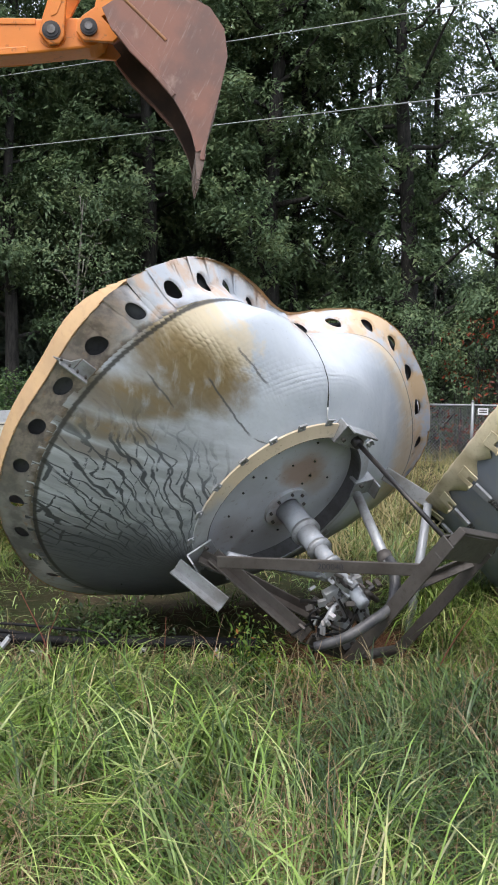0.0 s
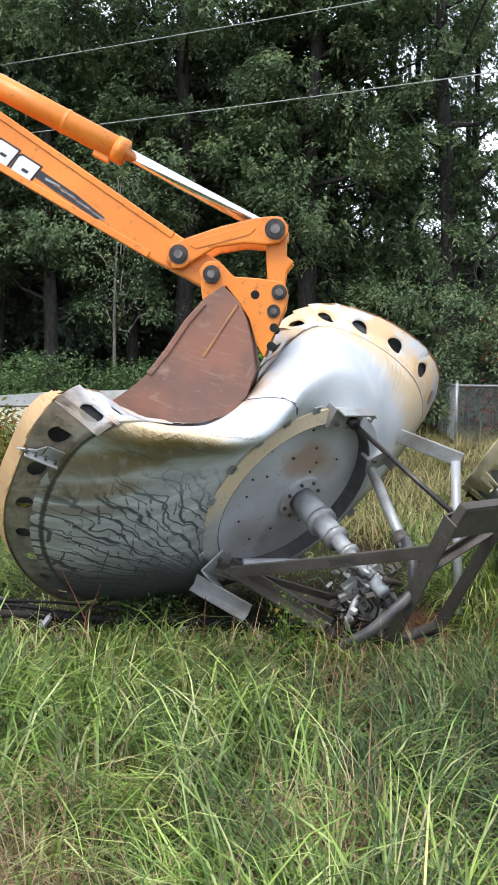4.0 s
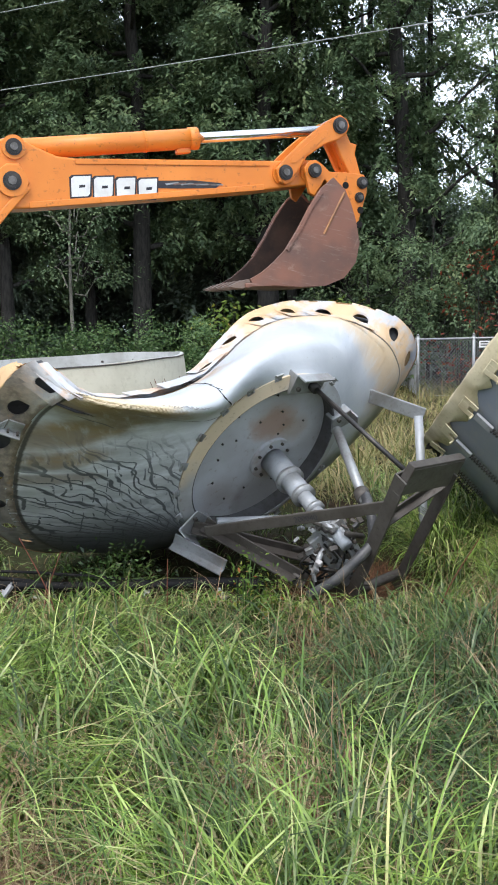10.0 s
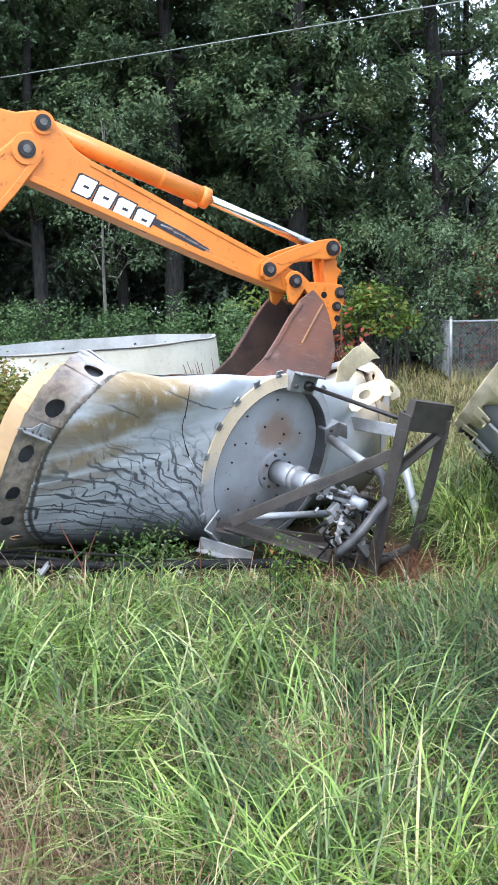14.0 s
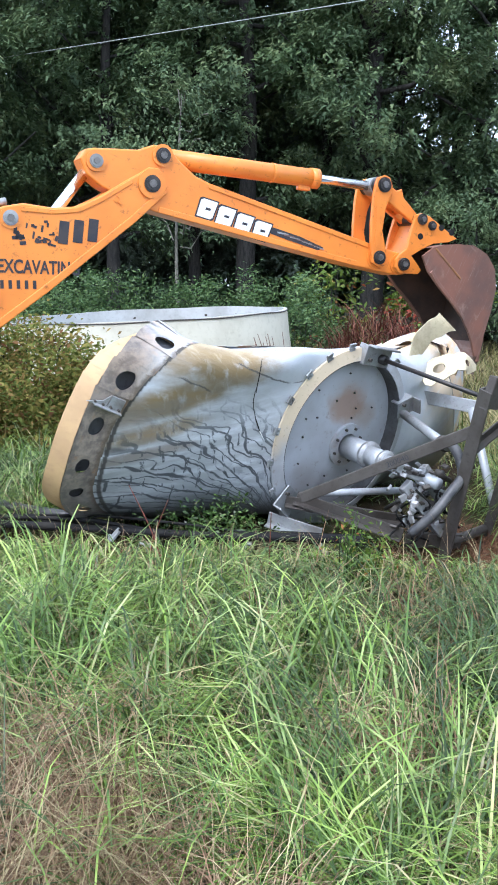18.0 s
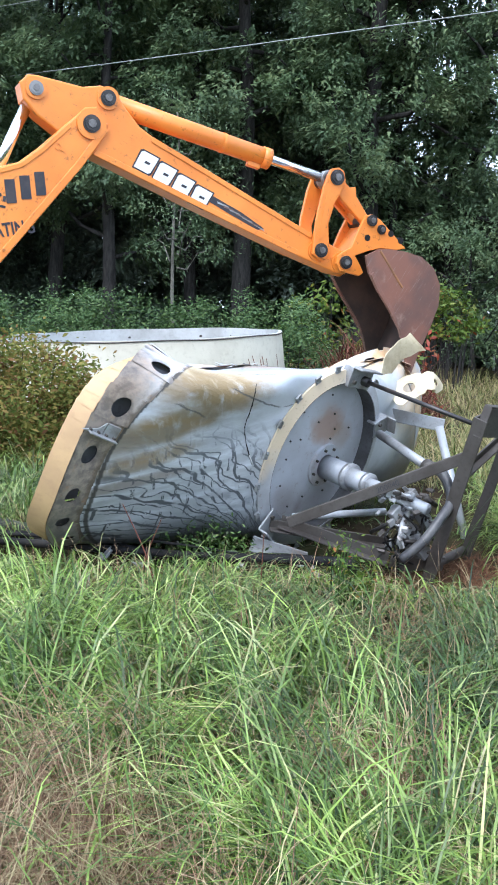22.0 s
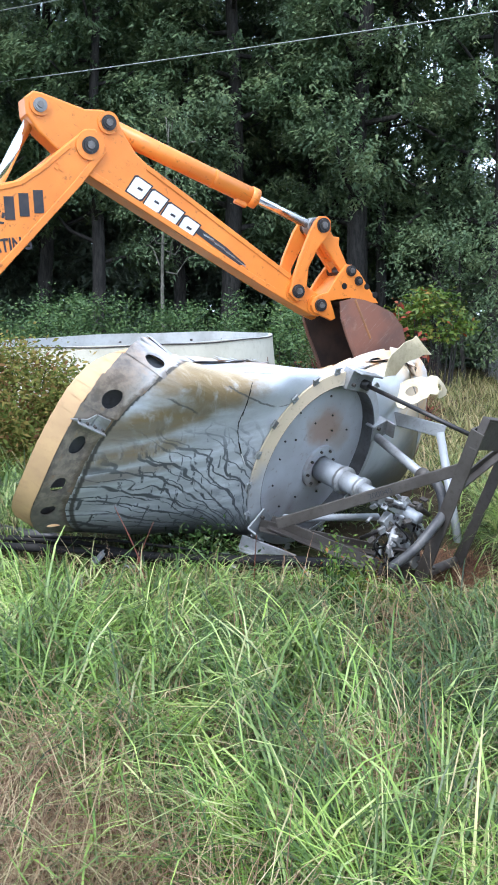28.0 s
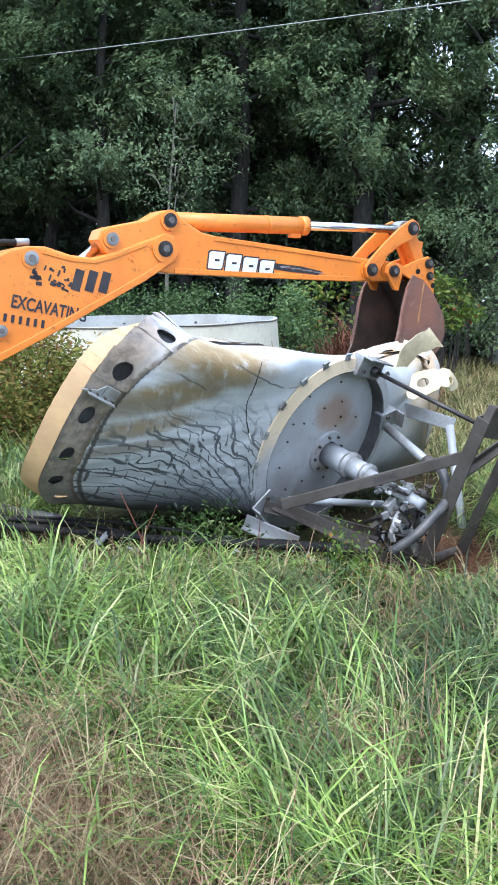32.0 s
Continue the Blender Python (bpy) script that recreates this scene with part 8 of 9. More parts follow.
    for s in (-1, 1):
        bm_outline(bm, [(0.0, -0.055), (LINK_L * 0.5, -0.048), (LINK_L, -0.036), (LINK_L + 0.03, 0.0), (LINK_L, 0.036), (LINK_L * 0.55, 0.060), (LINK_L * 0.42, 0.10), (LINK_L * 0.34, 0.06), (0.0, 0.055), (-0.05, 0.0)], s * 0.075 - 0.022, s * 0.075 + 0.022, 0.006)
    bm_box(bm, (0.22, 0.13, 0.03), Matrix.Translation((0.2, 0, 0)), 0.005)
    linkb = part("bucket_link", bm, M_ORANGE, rig, "orange bucket link")
    bucket = build_bucket(rig)

    def cylinder(r, ln, name):
        bm = bmesh.new()
        bm_rod(bm, (0.03, 0, 0), (ln, 0, 0), r, seg=26)
        bm_rod(bm, (ln - 0.05, 0, 0), (ln + 0.012, 0, 0), r * 1.10, seg=26)
        bm_rod(bm, (0, -0.07, 0), (0, 0.07, 0), r * 0.95, seg=20)
        b = part(name, bm, M_ORANGE, rig, "orange hydraulic cylinder", True)
        part("port_block", bm_box(bmesh.new(), (0.10, 0.05, 0.05), Matrix.Translation((ln - 0.10, 0, -r * 1.05)), 0.008), M_ORANGE, b)
        part("band_clamp", bm_rod(bmesh.new(), (ln * 0.7, 0, 0), (ln * 0.7 + 0.02, 0, 0), r * 1.05, seg=26), M_ORANGE, b)
        return b

    def piston(r, ln, name):
        bm = bmesh.new()
        bm_rod(bm, (-ln, 0, 0), (-0.03, 0, 0), r, seg=22)
        p = part(name, bm, M_CHROME, rig, "chromed piston rod", True)
        part("rod_eye", bm_rod(bmesh.new(), (0, -0.055, 0), (0, 0.055, 0), r * 1.9, seg=20), M_GALV, p)
        return p
    cyl_b, rod_b = cylinder(0.068, 1.24, "bucket_cylinder"), piston(0.036, 1.15, "bucket_piston")
    cyl_d, rod_d = cylinder(0.075, 0.62, "dipper_cylinder"), piston(0.038, 0.75, "dipper_piston")
    cyl_l, rod_l = cylinder(0.075, 1.15, "lift_cylinder"), piston(0.038, 1.0, "lift_piston")
    tube("hydraulic_hose", [(2.02, -0.03, 0.47), (1.90, -0.03, 0.52), (1.75, -0.02, 0.50), (1.55, 0, 0.46)], 0.022, M_BLACK, boom, "black hydraulic hose")
    rod("hose_fitting", (2.10, -0.03, 0.44), (2.02, -0.03, 0.475), 0.026, M_GALV, boom)

    tracks = {k: [] for k in (boom, dip, crank, linkb, bucket, cyl_b, rod_b, cyl_d, rod_d, cyl_l, rod_l)}
    for t, sw, be, th, ta, ka in ARM:
        sw, be, th, ta, ka = (radians(v) for v in (sw, be, th, ta, ka))
        foot = Vector((FOOT_R, FOOT_Z))
        a = foot + flat(be, (BOOM_L, 0))
        at = {"C": a + flat(th, PIN_C), "D": a + flat(th, PIN_D), "L": a + flat(th, PIN_L), "B": a + flat(th, (DIP_L, 0))}
        top = at["L"] + flat(th + ta, (CRANK_L, 0))
        v = top - at["B"]
        hinge = math.atan2(v.y, v.x) - math.acos(max(-1, min(1, (v.length_squared + HINGE_L ** 2 - LINK_L ** 2) / (2 * v.length * HINGE_L))))
        k = at["B"] + flat(hinge, (HINGE_L, 0))

        def aim(p, q):
            return math.atan2((q - p).y, (q - p).x)
        def put(ob, place, ang):
            tracks[ob].append((t, off @ arm_pose(sw, place, ang)))
        put(boom, foot, be)
        put(dip, a, th)
        put(crank, at["L"], th + ta)
        put(linkb, top, aim(top, k))
        put(bucket, at["B"], th + ka)
        put(cyl_b, at["C"], aim(at["C"], top))
        put(rod_b, top, aim(at["C"], top))
        base = foot + flat(be, (1.635, 0.0))
        put(cyl_d, base, aim(base, at["D"]))
        put(rod_d, at["D"], aim(base, at["D"]))
        low, lift = Vector((0.05, 0.95)), foot + flat(be, (2.045, 0.345))
        put(cyl_l, low, aim(low, lift))
        put(rod_l, lift, aim(low, lift))
    for ob, rows in tracks.items():
        move(ob, rows)
    return rig


# ---- the second dish, the open tank, fence, cables, debris ----
def build_second_dish():
    """Another wrecked dish lying on its edge: a grey drum-like shell with a torn cream rim."""
    low = Vector((1.22, 6.46, 0.79))
    u = Vector((0.60, 0.10, 0.79)).normalized()
    n = Vector((0.78, -0.22, -0.59))
    n = (n - u * n.dot(u)).normalized()
    w = n.cross(u)
    r0, r1, deep = 1.42, 1.60, 0.84
    c = low + u * r0
    m = Matrix((u, w, n)).transposed().to_4x4()
    m.translation = c
    t = thing("second_dish", (c.x, c.y, 0), "second wrecked dish on edge, grey shell, torn cream rim", "satellite dish")
    loc = Matrix.Translation((-c.x, -c.y, 0)) @ m
    seg = 44
    # shell panels round the drum
    for i in range(seg):
        a0, a1 = 360 * i / seg, 360 * (i + 1) / seg
        bm = bmesh.new()
        g = []
        for j in range(4):
            a = a0 + (a1 - a0) * j / 3
            g.append([bm.verts.new(polar(r0 + (r1 - r0) * k / 3 + dr, a, 0.02 + (deep - 0.02) * k / 3)) for dr in (0.0, -0.012) for k in range(4)])
        for p, q in zip(g, g[1:]):
            for k in range(3):
                bm.faces.new((p[k], p[k + 1], q[k + 1], q[k]))
                bm.faces.new((p[4 + k], q[4 + k], q[5 + k], p[5 + k]))
        bmesh.ops.transform(bm, matrix=loc, verts=bm.verts[:])
        part("shell_panel", bm, M_GREYSHELL, t, "", True)
    part("back_plate", ring_strip(0.5, r1, deep + 0.30, deep, 0.012, 72), M_GREYSHELL, t).matrix_local = loc
    part("hub_cap", ring_strip(0.02, 0.5, deep + 0.31, deep + 0.31, 0.02, 48), M_STEEL, t).matrix_local = loc
    # torn, crumpled cream rim
    rr = random.Random(3)
    cols = 240
    verts, faces = [], []
    for i in range(cols):
        a = 360 * i / cols
        jag = 0.022 * math.sin(i * 0.53) + 0.018 * math.sin(i * 1.31) + (0.03 if i % 9 < 3 else 0.0) + rr.uniform(-0.012, 0.012)
        for k, (dr, z) in enumerate(((0.034, 0.125 + jag), (0.030, 0.070), (0.026, 0.004), (0.018, -0.004), (-0.012, -0.002))):
            verts.append(polar(r0 + dr + 0.006 * math.sin(i * 0.7 + k) + rr.uniform(-0.005, 0.005), a, z + rr.uniform(-0.004, 0.004)))
    for i in range(cols):
        j = (i + 1) % cols
        for k in range(4):
            faces.append((i * 5 + k, i * 5 + k + 1, j * 5 + k + 1, j * 5 + k))
    me = bpy.data.meshes.new("rim")
    me.from_pydata([tuple(v) for v in verts], [], faces)
    rim = link_mesh("rim", me, M_CREAM, t, "crumpled cream metal rim with torn edge", True)
    rim.matrix_local = loc
    so = rim.modifiers.new("sheet", "SOLIDIFY")
    so.thickness = 0.006
    # clamps and coil strips along the rim
    for i in range(28):
        a = 360 * i / 28 + 5
        bm = bmesh.new()
        b = Matrix.Rotation(radians(a), 4, "Z") @ Matrix.Translation((r0 + 0.052, 0, 0.115)) @ Matrix.Rotation(radians(9 + 7 * math.sin(i * 2.3)), 4, "Y")
        bm_box(bm, (0.008, 0.035, 0.11), b @ Matrix.Translation((0, -0.036, 0)), 0.003)
        bm_box(bm, (0.008, 0.035, 0.11), b @ Matrix.Translation((0, 0.036, 0)), 0.003)
        bm_box(bm, (0.008, 0.04, 0.06), b @ Matrix.Translation((0, 0, -0.025)), 0.003)
        bm_box(bm, (0.03, 0.02, 0.012), b @ Matrix.Translation((0.016, 0.036, 0.05)), 0.003)
        bmesh.ops.transform(bm, matrix=loc, verts=bm.verts[:])
        part("clamp", bm, M_CREAM, t, "bent pale clamp plate with a slot")
        bm = bmesh.new()
        b = Matrix.Rotation(radians(a), 4, "Z") @ Matrix.Translation((r0 + 0.085, 0, 0.24)) @ Matrix.Rotation(radians(11.5), 4, "Y")
        bm_box(bm, (0.02, 0.05, 0.13), b, 0.004)
        bmesh.ops.transform(bm, matrix=loc, verts=bm.verts[:])
        part("coil_strip", bm, M_GALV, t, "bent pale strip holding a spring")
        turns = [loc @ b @ Vector((0.014 * math.cos(k * 1.26), 0.016 * math.sin(k * 1.26), 0.065 + 0.0042 * k)) for k in range(56)]
        tube("spring", turns, 0.0045, M_PIN, t, "dark coil spring", 4, 1)
    # broken dark stub at the low edge
    for k in range(5):
        p = Vector((1.25 + 0.03 * k, 6.36 + 0.01 * k, 0.74 - 0.03 * k))
        bm = bm_rod(bmesh.new(), p, p + Vector((-0.05 + 0.02 * k, -0.05, 0.02 * (k % 3) - 0.02)), 0.03, 0.004, 5)
        bmesh.ops.translate(bm, vec=(-c.x, -c.y, 0), verts=bm.verts[:])
        part("torn_stub", bm, M_BLACK, t)
    return t


def build_block():
    """A brown drum end under the second dish."""
    t = thing("rusted_drum", (2.05, 6.35, 0), "brown weathered drum under the second dish", "drum")
    part("drum_wall", bm_rod(bmesh.new(), (0, 0, 0.0), (0.0, 0.0, 0.34), 0.34, 0.34, 40), worn_mat("brown_rust", (0.19, 0.125, 0.075), (0.08, 0.05, 0.03), 0.7), t, "", True)
    part("drum_rim", ring_strip(0.335, 0.352, 0.345, 0.345, 0.03, 48), M_STEEL, t)


def build_tank():
    t = thing("open_tank", (-2.78, 12.9, 0), "round open tank with cream wall and white stained lining", "tank")
    seg, wall = 64, []
    prof = [(2.08, 0.0), (2.02, 0.4), (1.96, 0.8), (1.92, 1.14), (1.875, 1.14), (1.90, 0.8), (1.95, 0.0)]
    for name, lo, hi, mat in (("tank_wall", 0, 3, M_TANK), ("rim_edge", 3, 4, M_TANKIN), ("tank_lining", 4, 6, M_TANKIN)):
        bm = bmesh.new()
        rows = []
        for i in range(seg):
            a = 2 * math.pi * i / seg
            rows.append([bm.verts.new((r * math.cos(a), r * math.sin(a), z + (0.085 * math.cos(a) + 0.04 * math.sin(a) + 0.006 * math.sin(7 * a)) * (z / 1.14))) for r, z in prof[lo:hi + 1]])
        for i in range(seg):
            p, q = rows[i], rows[(i + 1) % seg]
            for k in range(hi - lo):
                bm.faces.new((p[k], q[k], q[k + 1], p[k + 1]))
        part(name, bm, mat, t, "", True)
    # ragged dark edge strip and a peeled flap along the near rim
    tube("rim_seam", [(1.925 * math.cos(a), 1.925 * math.sin(a), 1.128 + 0.085 * math.cos(a) + 0.04 * math.sin(a) + 0.006 * math.sin(9 * a)) for a in np.linspace(-3.1, 0.05, 30)], 0.009, M_STEEL, t, "dark ragged rim seam", 5, 2)
    plate("peeled_strip", [(-0.95, 1.00), (-0.55, 1.02), (-0.52, 1.007), (-0.93, 0.965)], -1.72, -1.70, M_WHITE, t, 0.002)
    rr = random.Random(8)
    for i in range(8):
        a = rr.uniform(0.6, 2.6)
        z = rr.uniform(0.85, 1.08)
        p = Vector((1.885 * math.cos(a), 1.885 * math.sin(a), z + 0.07))
        part("rust_spot", bm_box(bmesh.new(), (rr.uniform(0.02, 0.07), 0.006, rr.uniform(0.01, 0.05)), Matrix.Translation(p) @ Matrix.Rotation(a + 1.57, 4, "Z"), 0.002), M_STEEL, t)
    # dry vine on the wall's right side
    for i in range(26):
        a = rr.uniform(-0.75, -0.25)
        p = [Vector(((2.07 - 0.12 * h) * math.cos(a + d), (2.07 - 0.12 * h) * math.sin(a + d), h)) for h, d in ((0.0, 0), (0.35, rr.uniform(-.06, .06)), (0.55 + 0.4 * rr.random(), rr.uniform(-.1, .1)))]
        tube("dry_vine", p, 0.004, M_TWIG, t, "", 4, 3)
    return t


def build_fence():
    t = thing("chain_link_fence", (3.55, 20.0, 0), "grey chain-link fence with galvanised posts and a small sign", "fence")
    corner = Vector((0, 0, 0))
    sides = [(corner, Vector((7.2, 0.9, 0)), 6), (corner, Vector((0.55, 6.5, 0)), 3)]
    for a, b, n in sides:
        for i in range(n + 1):
            p = a.lerp(b, i / n)
            if i == 0 and a is sides[1][0] and b is sides[1][1]:
                continue
            ps = rod("post", (p.x, p.y, 0), (p.x, p.y, 1.32), 0.032, M_GALV, t)
            rod("post_cap", (p.x, p.y, 1.32), (p.x, p.y, 1.36), 0.038, M_GALV, t, 0.012)
        rod("top_rail", a + Vector((0, 0, 1.25)), b + Vector((0, 0, 1.25)), 0.022, M_GALV, t)
        rod("bottom_wire", a + Vector((0, 0, 0.06)), b + Vector((0, 0, 0.06)), 0.006, M_GALV, t)
        d = (b - a)
        ln = d.length
        d.normalize()
        verts, faces = [], []
        pitch, hgt = 0.075, 1.2
        for sgn in (1, -1):
            for i in range(int((ln + hgt) / pitch)):
                s0 = i * pitch - (hgt if sgn > 0 else 0)
                s1 = s0 + sgn * hgt
                z0, z1 = 0.05, 0.05 + hgt
                pts = []
                for s, z in ((s0, z0), (s1, z1)):
                    pts.append((s, z))
                (sa, za), (sb, zb) = pts
                f0, f1 = 0.0, 1.0
                if sa != sb:
                    for lim in (0.0, ln):
                        f = (lim - sa) / (sb - sa)
                        if (sb > sa) == (lim == 0.0):
                            f0 = max(f0, f)
                        else:
                            f1 = min(f1, f)
                if f1 - f0 < 0.02:
                    continue
                p = a + d * (sa + (sb - sa) * f0) + Vector((0, 0, za + (zb - za) * f0))
                q = a + d * (sa + (sb - sa) * f1) + Vector((0, 0, za + (zb - za) * f1))
                o = Vector((d.x, d.y, 0)) * 0.0035
                h = Vector((-d.y, d.x, 0)) * 0.0035
                b0 = len(verts)
                verts += [p - o, p + o, p + h * 1.6, q - o, q + o, q + h * 1.6]
                faces += [(b0, b0 + 1, b0 + 4, b0 + 3), (b0 + 1, b0 + 2, b0 + 5, b0 + 4), (b0 + 2, b0, b0 + 3, b0 + 5)]
        me = bpy.data.meshes.new("wire_mesh")
        me.from_pydata([tuple(v) for v in verts], [], faces)
        tagged(link_mesh("wire_mesh", me, M_GALV, t), kind="stuff")
    part("sign_plate", bm_box(bmesh.new(), (0.22, 0.01, 0.14), Matrix.Translation((1.42, 0.13, 1.12)), 0.003), M_WHITE, t, "small pale sign plate")
    for k in range(2):
        part("sign_bar", bm_box(bmesh.new(), (0.16, 0.004, 0.025), Matrix.Translation((1.42, 0.1225, 1.15 - 0.05 * k))), M_STEEL, t)
    return t


def build_lines():
    for h, r in ((6.8, 0.010), (8.4, 0.010)):
        pts = [(-28, 32.2, h + 0.5), (-17, 26.9, h + 0.15), (-6, 21.8, h), (5, 16.6, h), (16, 11.4, h + 0.15), (27, 6.2, h + 0.5)]
        ob = tube("power_line", pts, r, M_WIRE, None, "", 6, 6)
        tagged(ob, "thin grey overhead cable crossing before the trees", "cable", "overhead cables", "structure")
    for x, y, top in ((-28, 32.2, 9.4), (27, 6.2, 9.4)):
        ob = rod("utility_pole", (x, y, 0), (x, y, top), 0.14, M_BARK, None, 0.1)
        tagged(ob, "weathered wooden utility pole carrying the cables", "pole", "utility poles")


def build_debris():
    rr = random.Random(21)
    t = thing("black_pipe", (-1.2, 5.42, 0), "black plastic pipe lying in the grass before the dish", "pipe")
    tube("pipe", [(-1.6, 0.2, 0.07), (-0.6, 0.06, 0.08), (0.4, 0.0, 0.07), (1.15, 0.06, 0.06)], 0.026, M_BLACK, t)
    t2 = thing("cable_coil", (-1.4, 5.5, 0), "loose black cables trailing from under the dish", "cable")
    for k in range(7):
        w = [rr.uniform(-0.09, 0.09) for _ in range(6)]
        tube("cable", [(-1.5, 0.25 - 0.08 * k, 0.05), (-0.8, 0.12 + w[0], 0.07 + 0.4 * abs(w[1])), (-0.2, 0.05 + w[2], 0.05 + 0.03 * k * 0.4), (0.4, w[3], 0.08 + w[4]), (1.0, 0.03 + w[5], 0.06), (1.5, 0.06 + w[1], 0.04)], 0.010 + 0.002 * (k % 3), M_BLACK, t2, "", 6)
    t3 = thing("grey_pipe", (-2.3, 5.9, 0), "grey dented pipe end lying in the grass", "pipe")
    tube("pipe", [(-0.6, 0.3, 0.16), (0.0, 0.05, 0.09), (0.55, -0.1, 0.06)], 0.04, M_HOSE, t3)
    for i, (x, y) in enumerate(((-1.08, 5.3), (-0.60, 5.38), (-0.13, 5.3), (-1.42, 5.34))):
        c = thing("cable_clamp", (x, y, 0), "small bright metal cable clamp", "clamp", "clamps on the cables")
        bm = bmesh.new()
        bm_box(bm, (0.035, 0.02, 0.05 + 0.03 * (i % 2)), Matrix.Translation((0, 0, 0.085)) @ Matrix.Rotation(rr.uniform(-0.5, 0.5), 4, "Y"), 0.004)
        bm_box(bm, (0.02, 0.03, 0.018), Matrix.Translation((0.012, 0, 0.05)), 0.003)
        part("bracket", bm, M_GALV, c)
        rod("stud", (0, 0, 0.0), (0.01, 0, 0.14), 0.006, M_GALV, c)
        c.rotation_euler = (rr.uniform(0.5, 1.2), rr.uniform(-0.4, 0.4), rr.uniform(0, 6.28))
        part("nut", bm_rod(bmesh.new(), (0.02, 0, 0.07), (0.045, 0, 0.075), 0.012, seg=6), M_GALV, c)
    for i, (x, y, h, l) in enumerate(((-0.42, 4.95, 0.34, 0.01), (-0.95, 4.8, 0.5, -0.2), (0.9, 4.6, 0.5, 0.25), (-1.1, 5.0, 0.38, 0.12))):
        s = tube("dead_stalk", [(x, y, 0), (x + l * 0.4, y, h * 0.5), (x + l, y, h)], lambda f: 0.005 - 0.003 * f, M_TWIG, None, "", 5)
        tagged(s, "thin dead upright weed stalk in the grass", "stalk", "dead stalks")


LOOSE_WIRE = {0: ((12.3, 1.34), (12.25, 1.08), (12.2, 0.84), (12.1, 0.62)), 8: ((12.5, 1.33), (11.3, 1.06), (10.5, 0.88), (10.0, 0.70)),
              19: ((8.7, 0.96), (8.0, 0.88), (6.9, 0.79), (5.2, 0.66))}


def build_wire(dish):
    """A loose wire that lies over the sheet and slides across it; short stiff pieces."""
    mix = {0: (0, 8, 0), 2: (0, 8, 0.1), 2.5: (0, 8, 0.15), 3: (0, 8, 0.2), 4: (0, 8, 0.5), 4.5: (0, 8, 0.7), 8: (0, 8, 1), 10.5: (8, 19, 0.1), 11: (8, 19, 0.3), 12: (8, 19, 0.6), 13: (8, 19, 1), 19: (8, 19, 1)}
    count = 9
    ends = {}
    for t, (p, q, f) in mix.items():
        path = np.array(LOOSE_WIRE[p]) * (1 - f) + np.array(LOOSE_WIRE[q]) * f
        s = np.linspace(0, 3, count + 1)
        a, r = (np.interp(s, np.arange(4), path[:, c]) for c in (0, 1))
        pts, n = skin(STATES[t].shell, a, r)
        ends[t] = [Vector(v) for v in pts + n * 0.011]
    home, off = hub_at(19).inverted(), Matrix.Translation(-DISH_AT)

    def laid(t, i):
        a, b = ends[t][i], ends[t][i + 1]
        z = (b - a).normalized()
        y = Vector(STATES[t].rot[:, 2])
        y = (y - z * y.dot(z)).normalized()
        m = Matrix((y.cross(z), y, z)).transposed().to_4x4()
        m.translation = (a + b) / 2
        return m

    for i in range(count):
        ln = max((ends[t][i + 1] - ends[t][i]).length for t in (0, 8, 19)) * 1.02
        ob = rod("loose_wire", (0, 0, -ln / 2), (0, 0, ln / 2), 0.0019 if i < count - 2 else 0.0035, M_BLACK if i < count - 1 else M_WHITE, dish, seg=8)
        move(ob, [(t, off @ laid(s, i)) for t, s in SHEET_KEYS] + [(t, off @ hub_at(t) @ home @ laid(19, i)) for t in AFTER])


# directions in the hub's space: along, up and out of the torn stretch of rim, and its middle
TORN_AXES = ((0.711, 0.102, 0.695), (0.191, 0.924, -0.331), (-0.676, 0.368, 0.638))
TORN_AT = (1.030, 0.335, -0.015)


def ribbon(mid, half):
    """A bent strip through middle points, with a half-width vector at each; returns place(s, w)."""
    mid, half, at = np.array(mid, float), np.array(half, float), np.arange(len(mid))

    def place(s, w):
        s = np.clip(s, 0, len(mid) - 1)
        soft = lambda c: (np.interp(s - 0.3, at, c) + np.interp(s, at, c) * 2 + np.interp(s + 0.3, at, c)) / 4
        p, h = (np.stack([soft(q[:, i]) for i in range(3)], -1) for q in (mid, half))
        return p + h * w[..., None]

    return place


def sheet_of(place, s, w, faces, thick):
    """Both skins and the edges of a piece of bent sheet."""
    p = place(s, w)
    n = np.cross(place(s + 0.02, w) - place(s - 0.02, w), place(s, w + 0.05) - place(s, w - 0.05))
    n /= np.linalg.norm(n, axis=-1, keepdims=True) + 1e-9
    count = len(p)
    edges = {}
    for f in faces:
        for a, b in zip(f, f[1:] + f[:1]):
            edges[a, b] = edges.get((a, b), 0) + 1
    rim = [(a, b) for a, b in edges if (b, a) not in edges]
    all_faces = list(faces) + [tuple(v + count for v in f[::-1]) for f in faces] + [(b, a, a + count, b + count) for a, b in rim]
    return np.concatenate([p + n * thick / 2, p - n * thick / 2]), all_faces


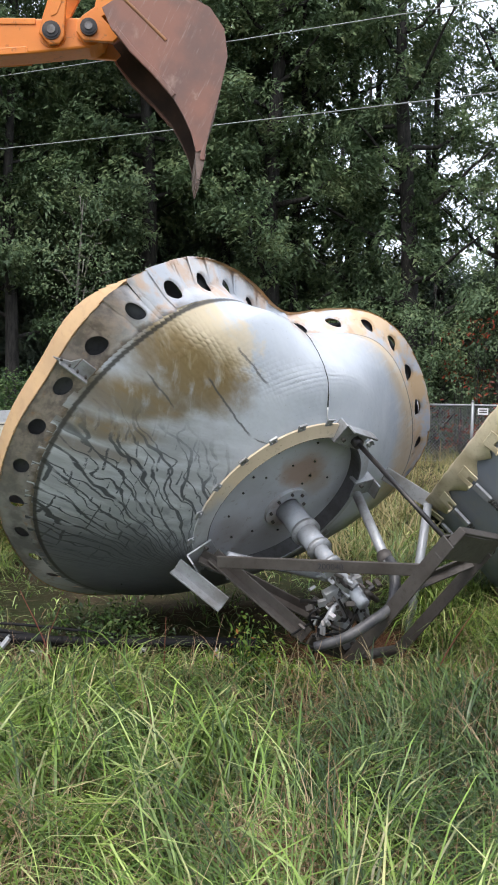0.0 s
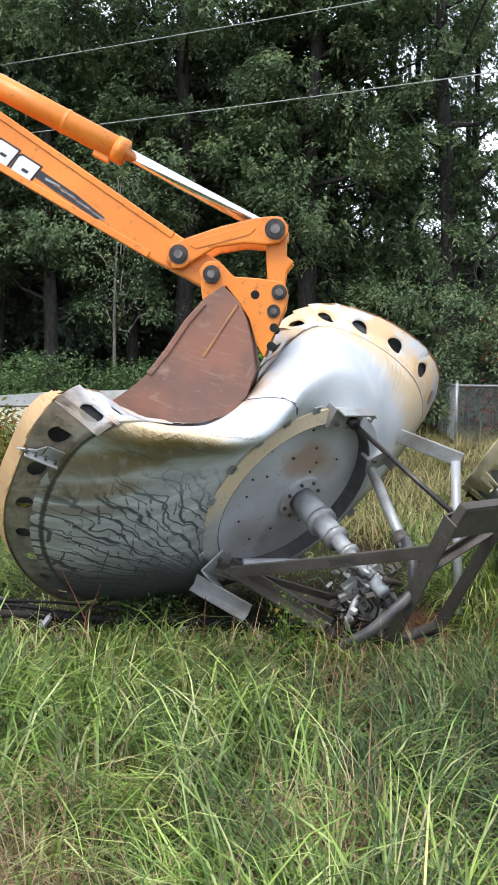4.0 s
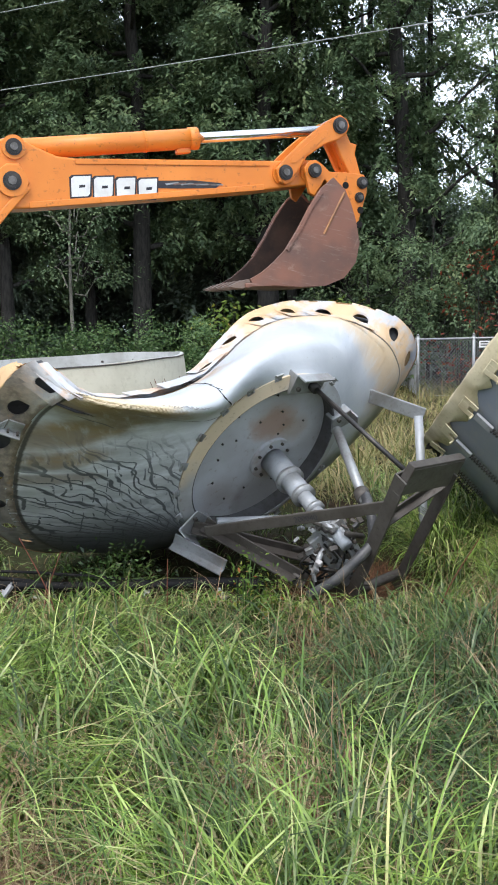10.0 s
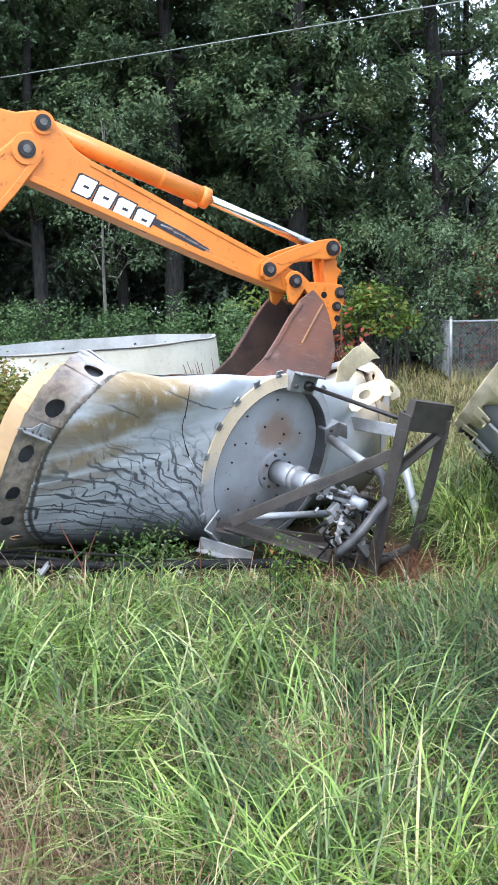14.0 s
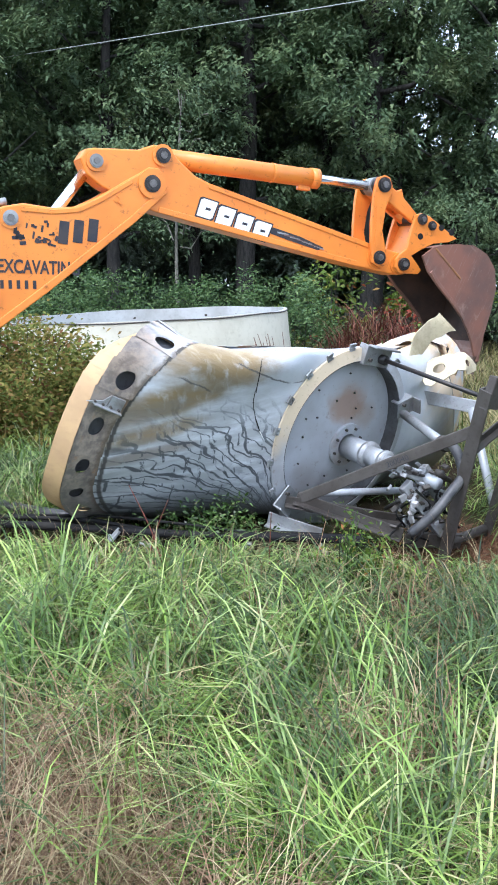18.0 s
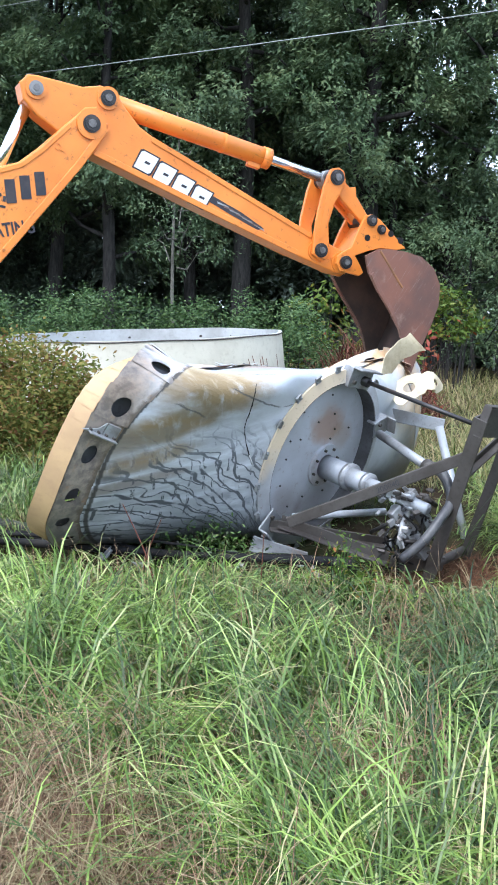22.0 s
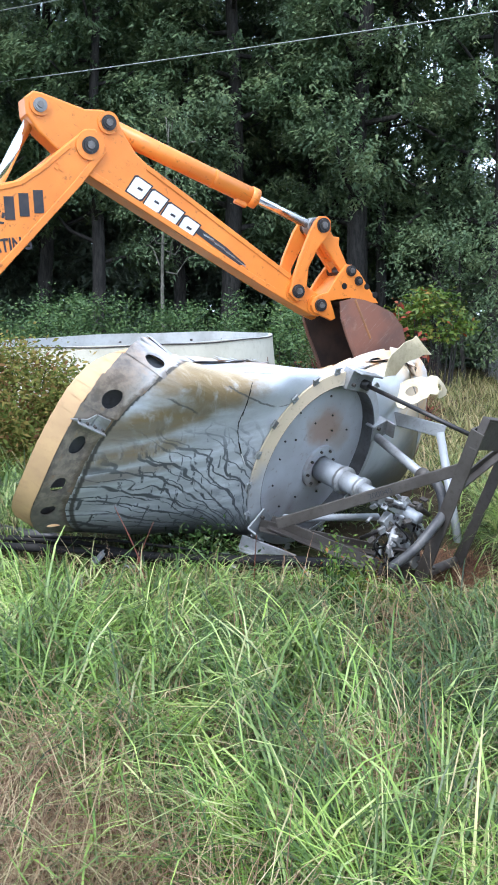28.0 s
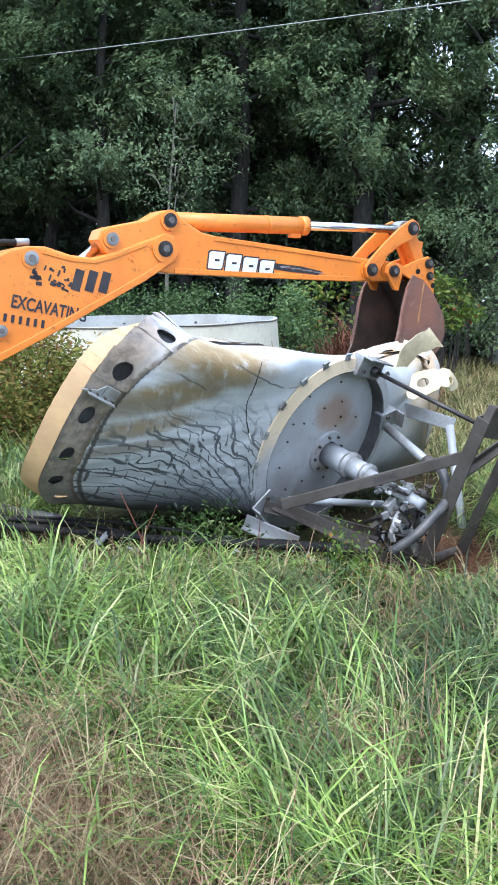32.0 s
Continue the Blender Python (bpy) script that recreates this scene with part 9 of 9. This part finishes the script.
def build_flap(dish):
    """A strip torn out of the rim and the holed band beside it: behind the rim at first, laid bare once the sheet has folded."""
    off = Matrix.Translation(-DISH_AT)

    def lying(t, bearing):
        s = STATES[t]
        p, n = skin(s.band, np.array([bearing]), np.array([0.5]))
        up = Vector(s.band(np.array([bearing]), np.array([0.95]))[0] - p[0]).normalized()
        n = Vector(n[0])
        n = (n - up * n.dot(up)).normalized()
        m = Matrix((up.cross(n), up, n)).transposed().to_4x4()
        m.translation = Vector(p[0]) - n * 0.22 - up * 0.12
        return m

    stand = Matrix(TORN_AXES).transposed().to_4x4()
    stand.translation = TORN_AT

    def keyed(ob, bearing):
        rows = [(t, off @ lying(s, bearing)) for t, s in SHEET_KEYS if t < 10.9]
        move(ob, rows + [(t, off @ hub_at(t) @ stand) for t in [12.0, 13.0] + AFTER])

    tongue = ribbon([(-0.23, -0.03, 0.0), (-0.215, 0.10, -0.02), (-0.15, 0.205, -0.03), (-0.06, 0.275, -0.02), (0.01, 0.300, 0.0)],
                    [(0.045, -0.02, -0.07), (0.048, -0.03, -0.06), (0.050, -0.042, -0.05), (0.052, -0.050, -0.03), (0.056, -0.058, 0.0)])
    nu, nv = 13, 4
    s, w = np.meshgrid(np.linspace(0, 4, nu), np.linspace(-1, 1, nv), indexing="ij")
    w = w * (1 + 0.08 * np.sin(s * 5.1)) + 0.05 * np.sin(s * 2.7)
    faces = [(i * nv + j, (i + 1) * nv + j, (i + 1) * nv + j + 1, i * nv + j + 1) for i in range(nu - 1) for j in range(nv - 1)]
    v, f = sheet_of(tongue, s.ravel(), w.ravel(), faces, 0.006)
    me = bpy.data.meshes.new("torn_flap")
    me.from_pydata(v.tolist(), [], f)
    keyed(link_mesh("torn_flap", me, M_CREAM, dish, "torn cream strip of rim sheet"), 18.5)

    # the band: two bays with a round hole each, bent over at the corner
    band = ribbon([(-0.19, -0.105, 0.0), (-0.02, -0.015, -0.02), (0.13, 0.040, -0.05), (0.195, -0.02, -0.10), (0.20, -0.12, -0.12)],
                  [(-0.040, 0.070, -0.055), (-0.030, 0.075, -0.055), (0.0, 0.070, -0.06), (0.045, 0.030, -0.065), (0.055, 0.0, -0.07)])
    seg, v0, f0 = 20, [], []
    for lo, hi, c0 in ((0.0, 1.6, 0.85), (1.6, 3.3, 2.45)):
        loops = []
        for k in range(3):
            ring = []
            for i in range(seg):
                a = 2 * math.pi * i / seg
                dx, dy = math.cos(a), math.sin(a)
                if k == 0:
                    d = 1 / max(abs(dx), abs(dy))
                    x = c0 + dx * d * ((hi - c0) if dx > 0 else (c0 - lo))
                    ring.append((x, dy * d * (1 + 0.05 * math.sin(9 * x))))
                else:
                    ring.append((c0 + dx * (0.34, 0.26)[k - 1], dy * (0.48, 0.38)[k - 1]))
            loops.append(ring)
        base = len(v0)
        v0 += [p for ring in loops for p in ring]
        f0 += [(base + k * seg + i, base + k * seg + (i + 1) % seg, base + (k + 1) * seg + (i + 1) % seg, base + (k + 1) * seg + i) for k in range(2) for i in range(seg)]
    q = np.array(v0)
    v, f = sheet_of(band, q[:, 0], q[:, 1], f0, 0.008)
    me = bpy.data.meshes.new("torn_band")
    me.from_pydata(v.tolist(), [], f)
    keyed(link_mesh("torn_band", me, M_CREAM, dish, "bent-over cream band with round holes"), 19.5)


def build_rim_bracket(dish):
    """A bent steel bracket bolted to the rim lip; it rides with its bay."""
    s = STATES[19]
    sa, sv = np.meshgrid(np.linspace(6.2, 6.9, 4), np.linspace(0.0, 1.0, 4), indexing="ij")
    sa, sv = sa.ravel(), sv.ravel()
    rows = lasting(lambda q: q.band, sa[None], sv[None])[2][0]
    p = s.band(np.array([6.55, 6.55, 6.7]), np.array([0.5, 1.0, 0.5]))
    y = Vector(p[1] - p[0]).normalized()
    x = Vector(p[2] - p[0])
    x = (x - y * x.dot(y)).normalized()
    z = Vector(s.rot[:, 2])
    z = (z - x * z.dot(x) - y * z.dot(y)).normalized()
    m = Matrix((x, y, z)).transposed().to_4x4()
    m.translation = Vector(p[0])
    bm = bmesh.new()
    bm_box(bm, (0.075, 0.085, 0.010), Matrix.Translation((0.01, -0.03, 0.012)), 0.003)
    bm_box(bm, (0.010, 0.17, 0.05), Matrix.Translation((-0.03, 0.01, 0.030)), 0.003)
    tri = [[bm.verts.new((x, y, z)) for x, y in ((-0.035, 0.02), (0.045, 0.02), (0.0, 0.05), (-0.035, 0.135))] for z in (0.010, 0.020)]
    bm.faces.new(tri[1])
    bm.faces.new(tri[0][::-1])
    for i in range(4):
        bm.faces.new((tri[0][i], tri[0][(i + 1) % 4], tri[1][(i + 1) % 4], tri[1][i]))
    bmesh.ops.recalc_face_normals(bm, faces=bm.faces[:])
    bracket = part("rim_bracket", bm, M_GALV, dish, "bent dark steel bracket with bolts on the rim")
    for i in range(4):
        part("bracket_bolt", bm_rod(bmesh.new(), (-0.015, -0.055 + 0.05 * i, 0.016), (-0.015, -0.055 + 0.05 * i, 0.040), 0.007, seg=6), M_STEEL, bracket)
    off = Matrix.Translation(-DISH_AT)
    move(bracket, [(t, off @ r @ m) for t, r in rows])


greens()
dish = build_dish()
build_rim_bracket(dish)
build_wire(dish)
build_flap(dish)
build_arm()
build_second_dish()
build_block()
build_tank()
build_fence()
build_lines()
build_debris()


def motions():
    for ob, rows in MOVES:
        walk(ob, rows)


motions()
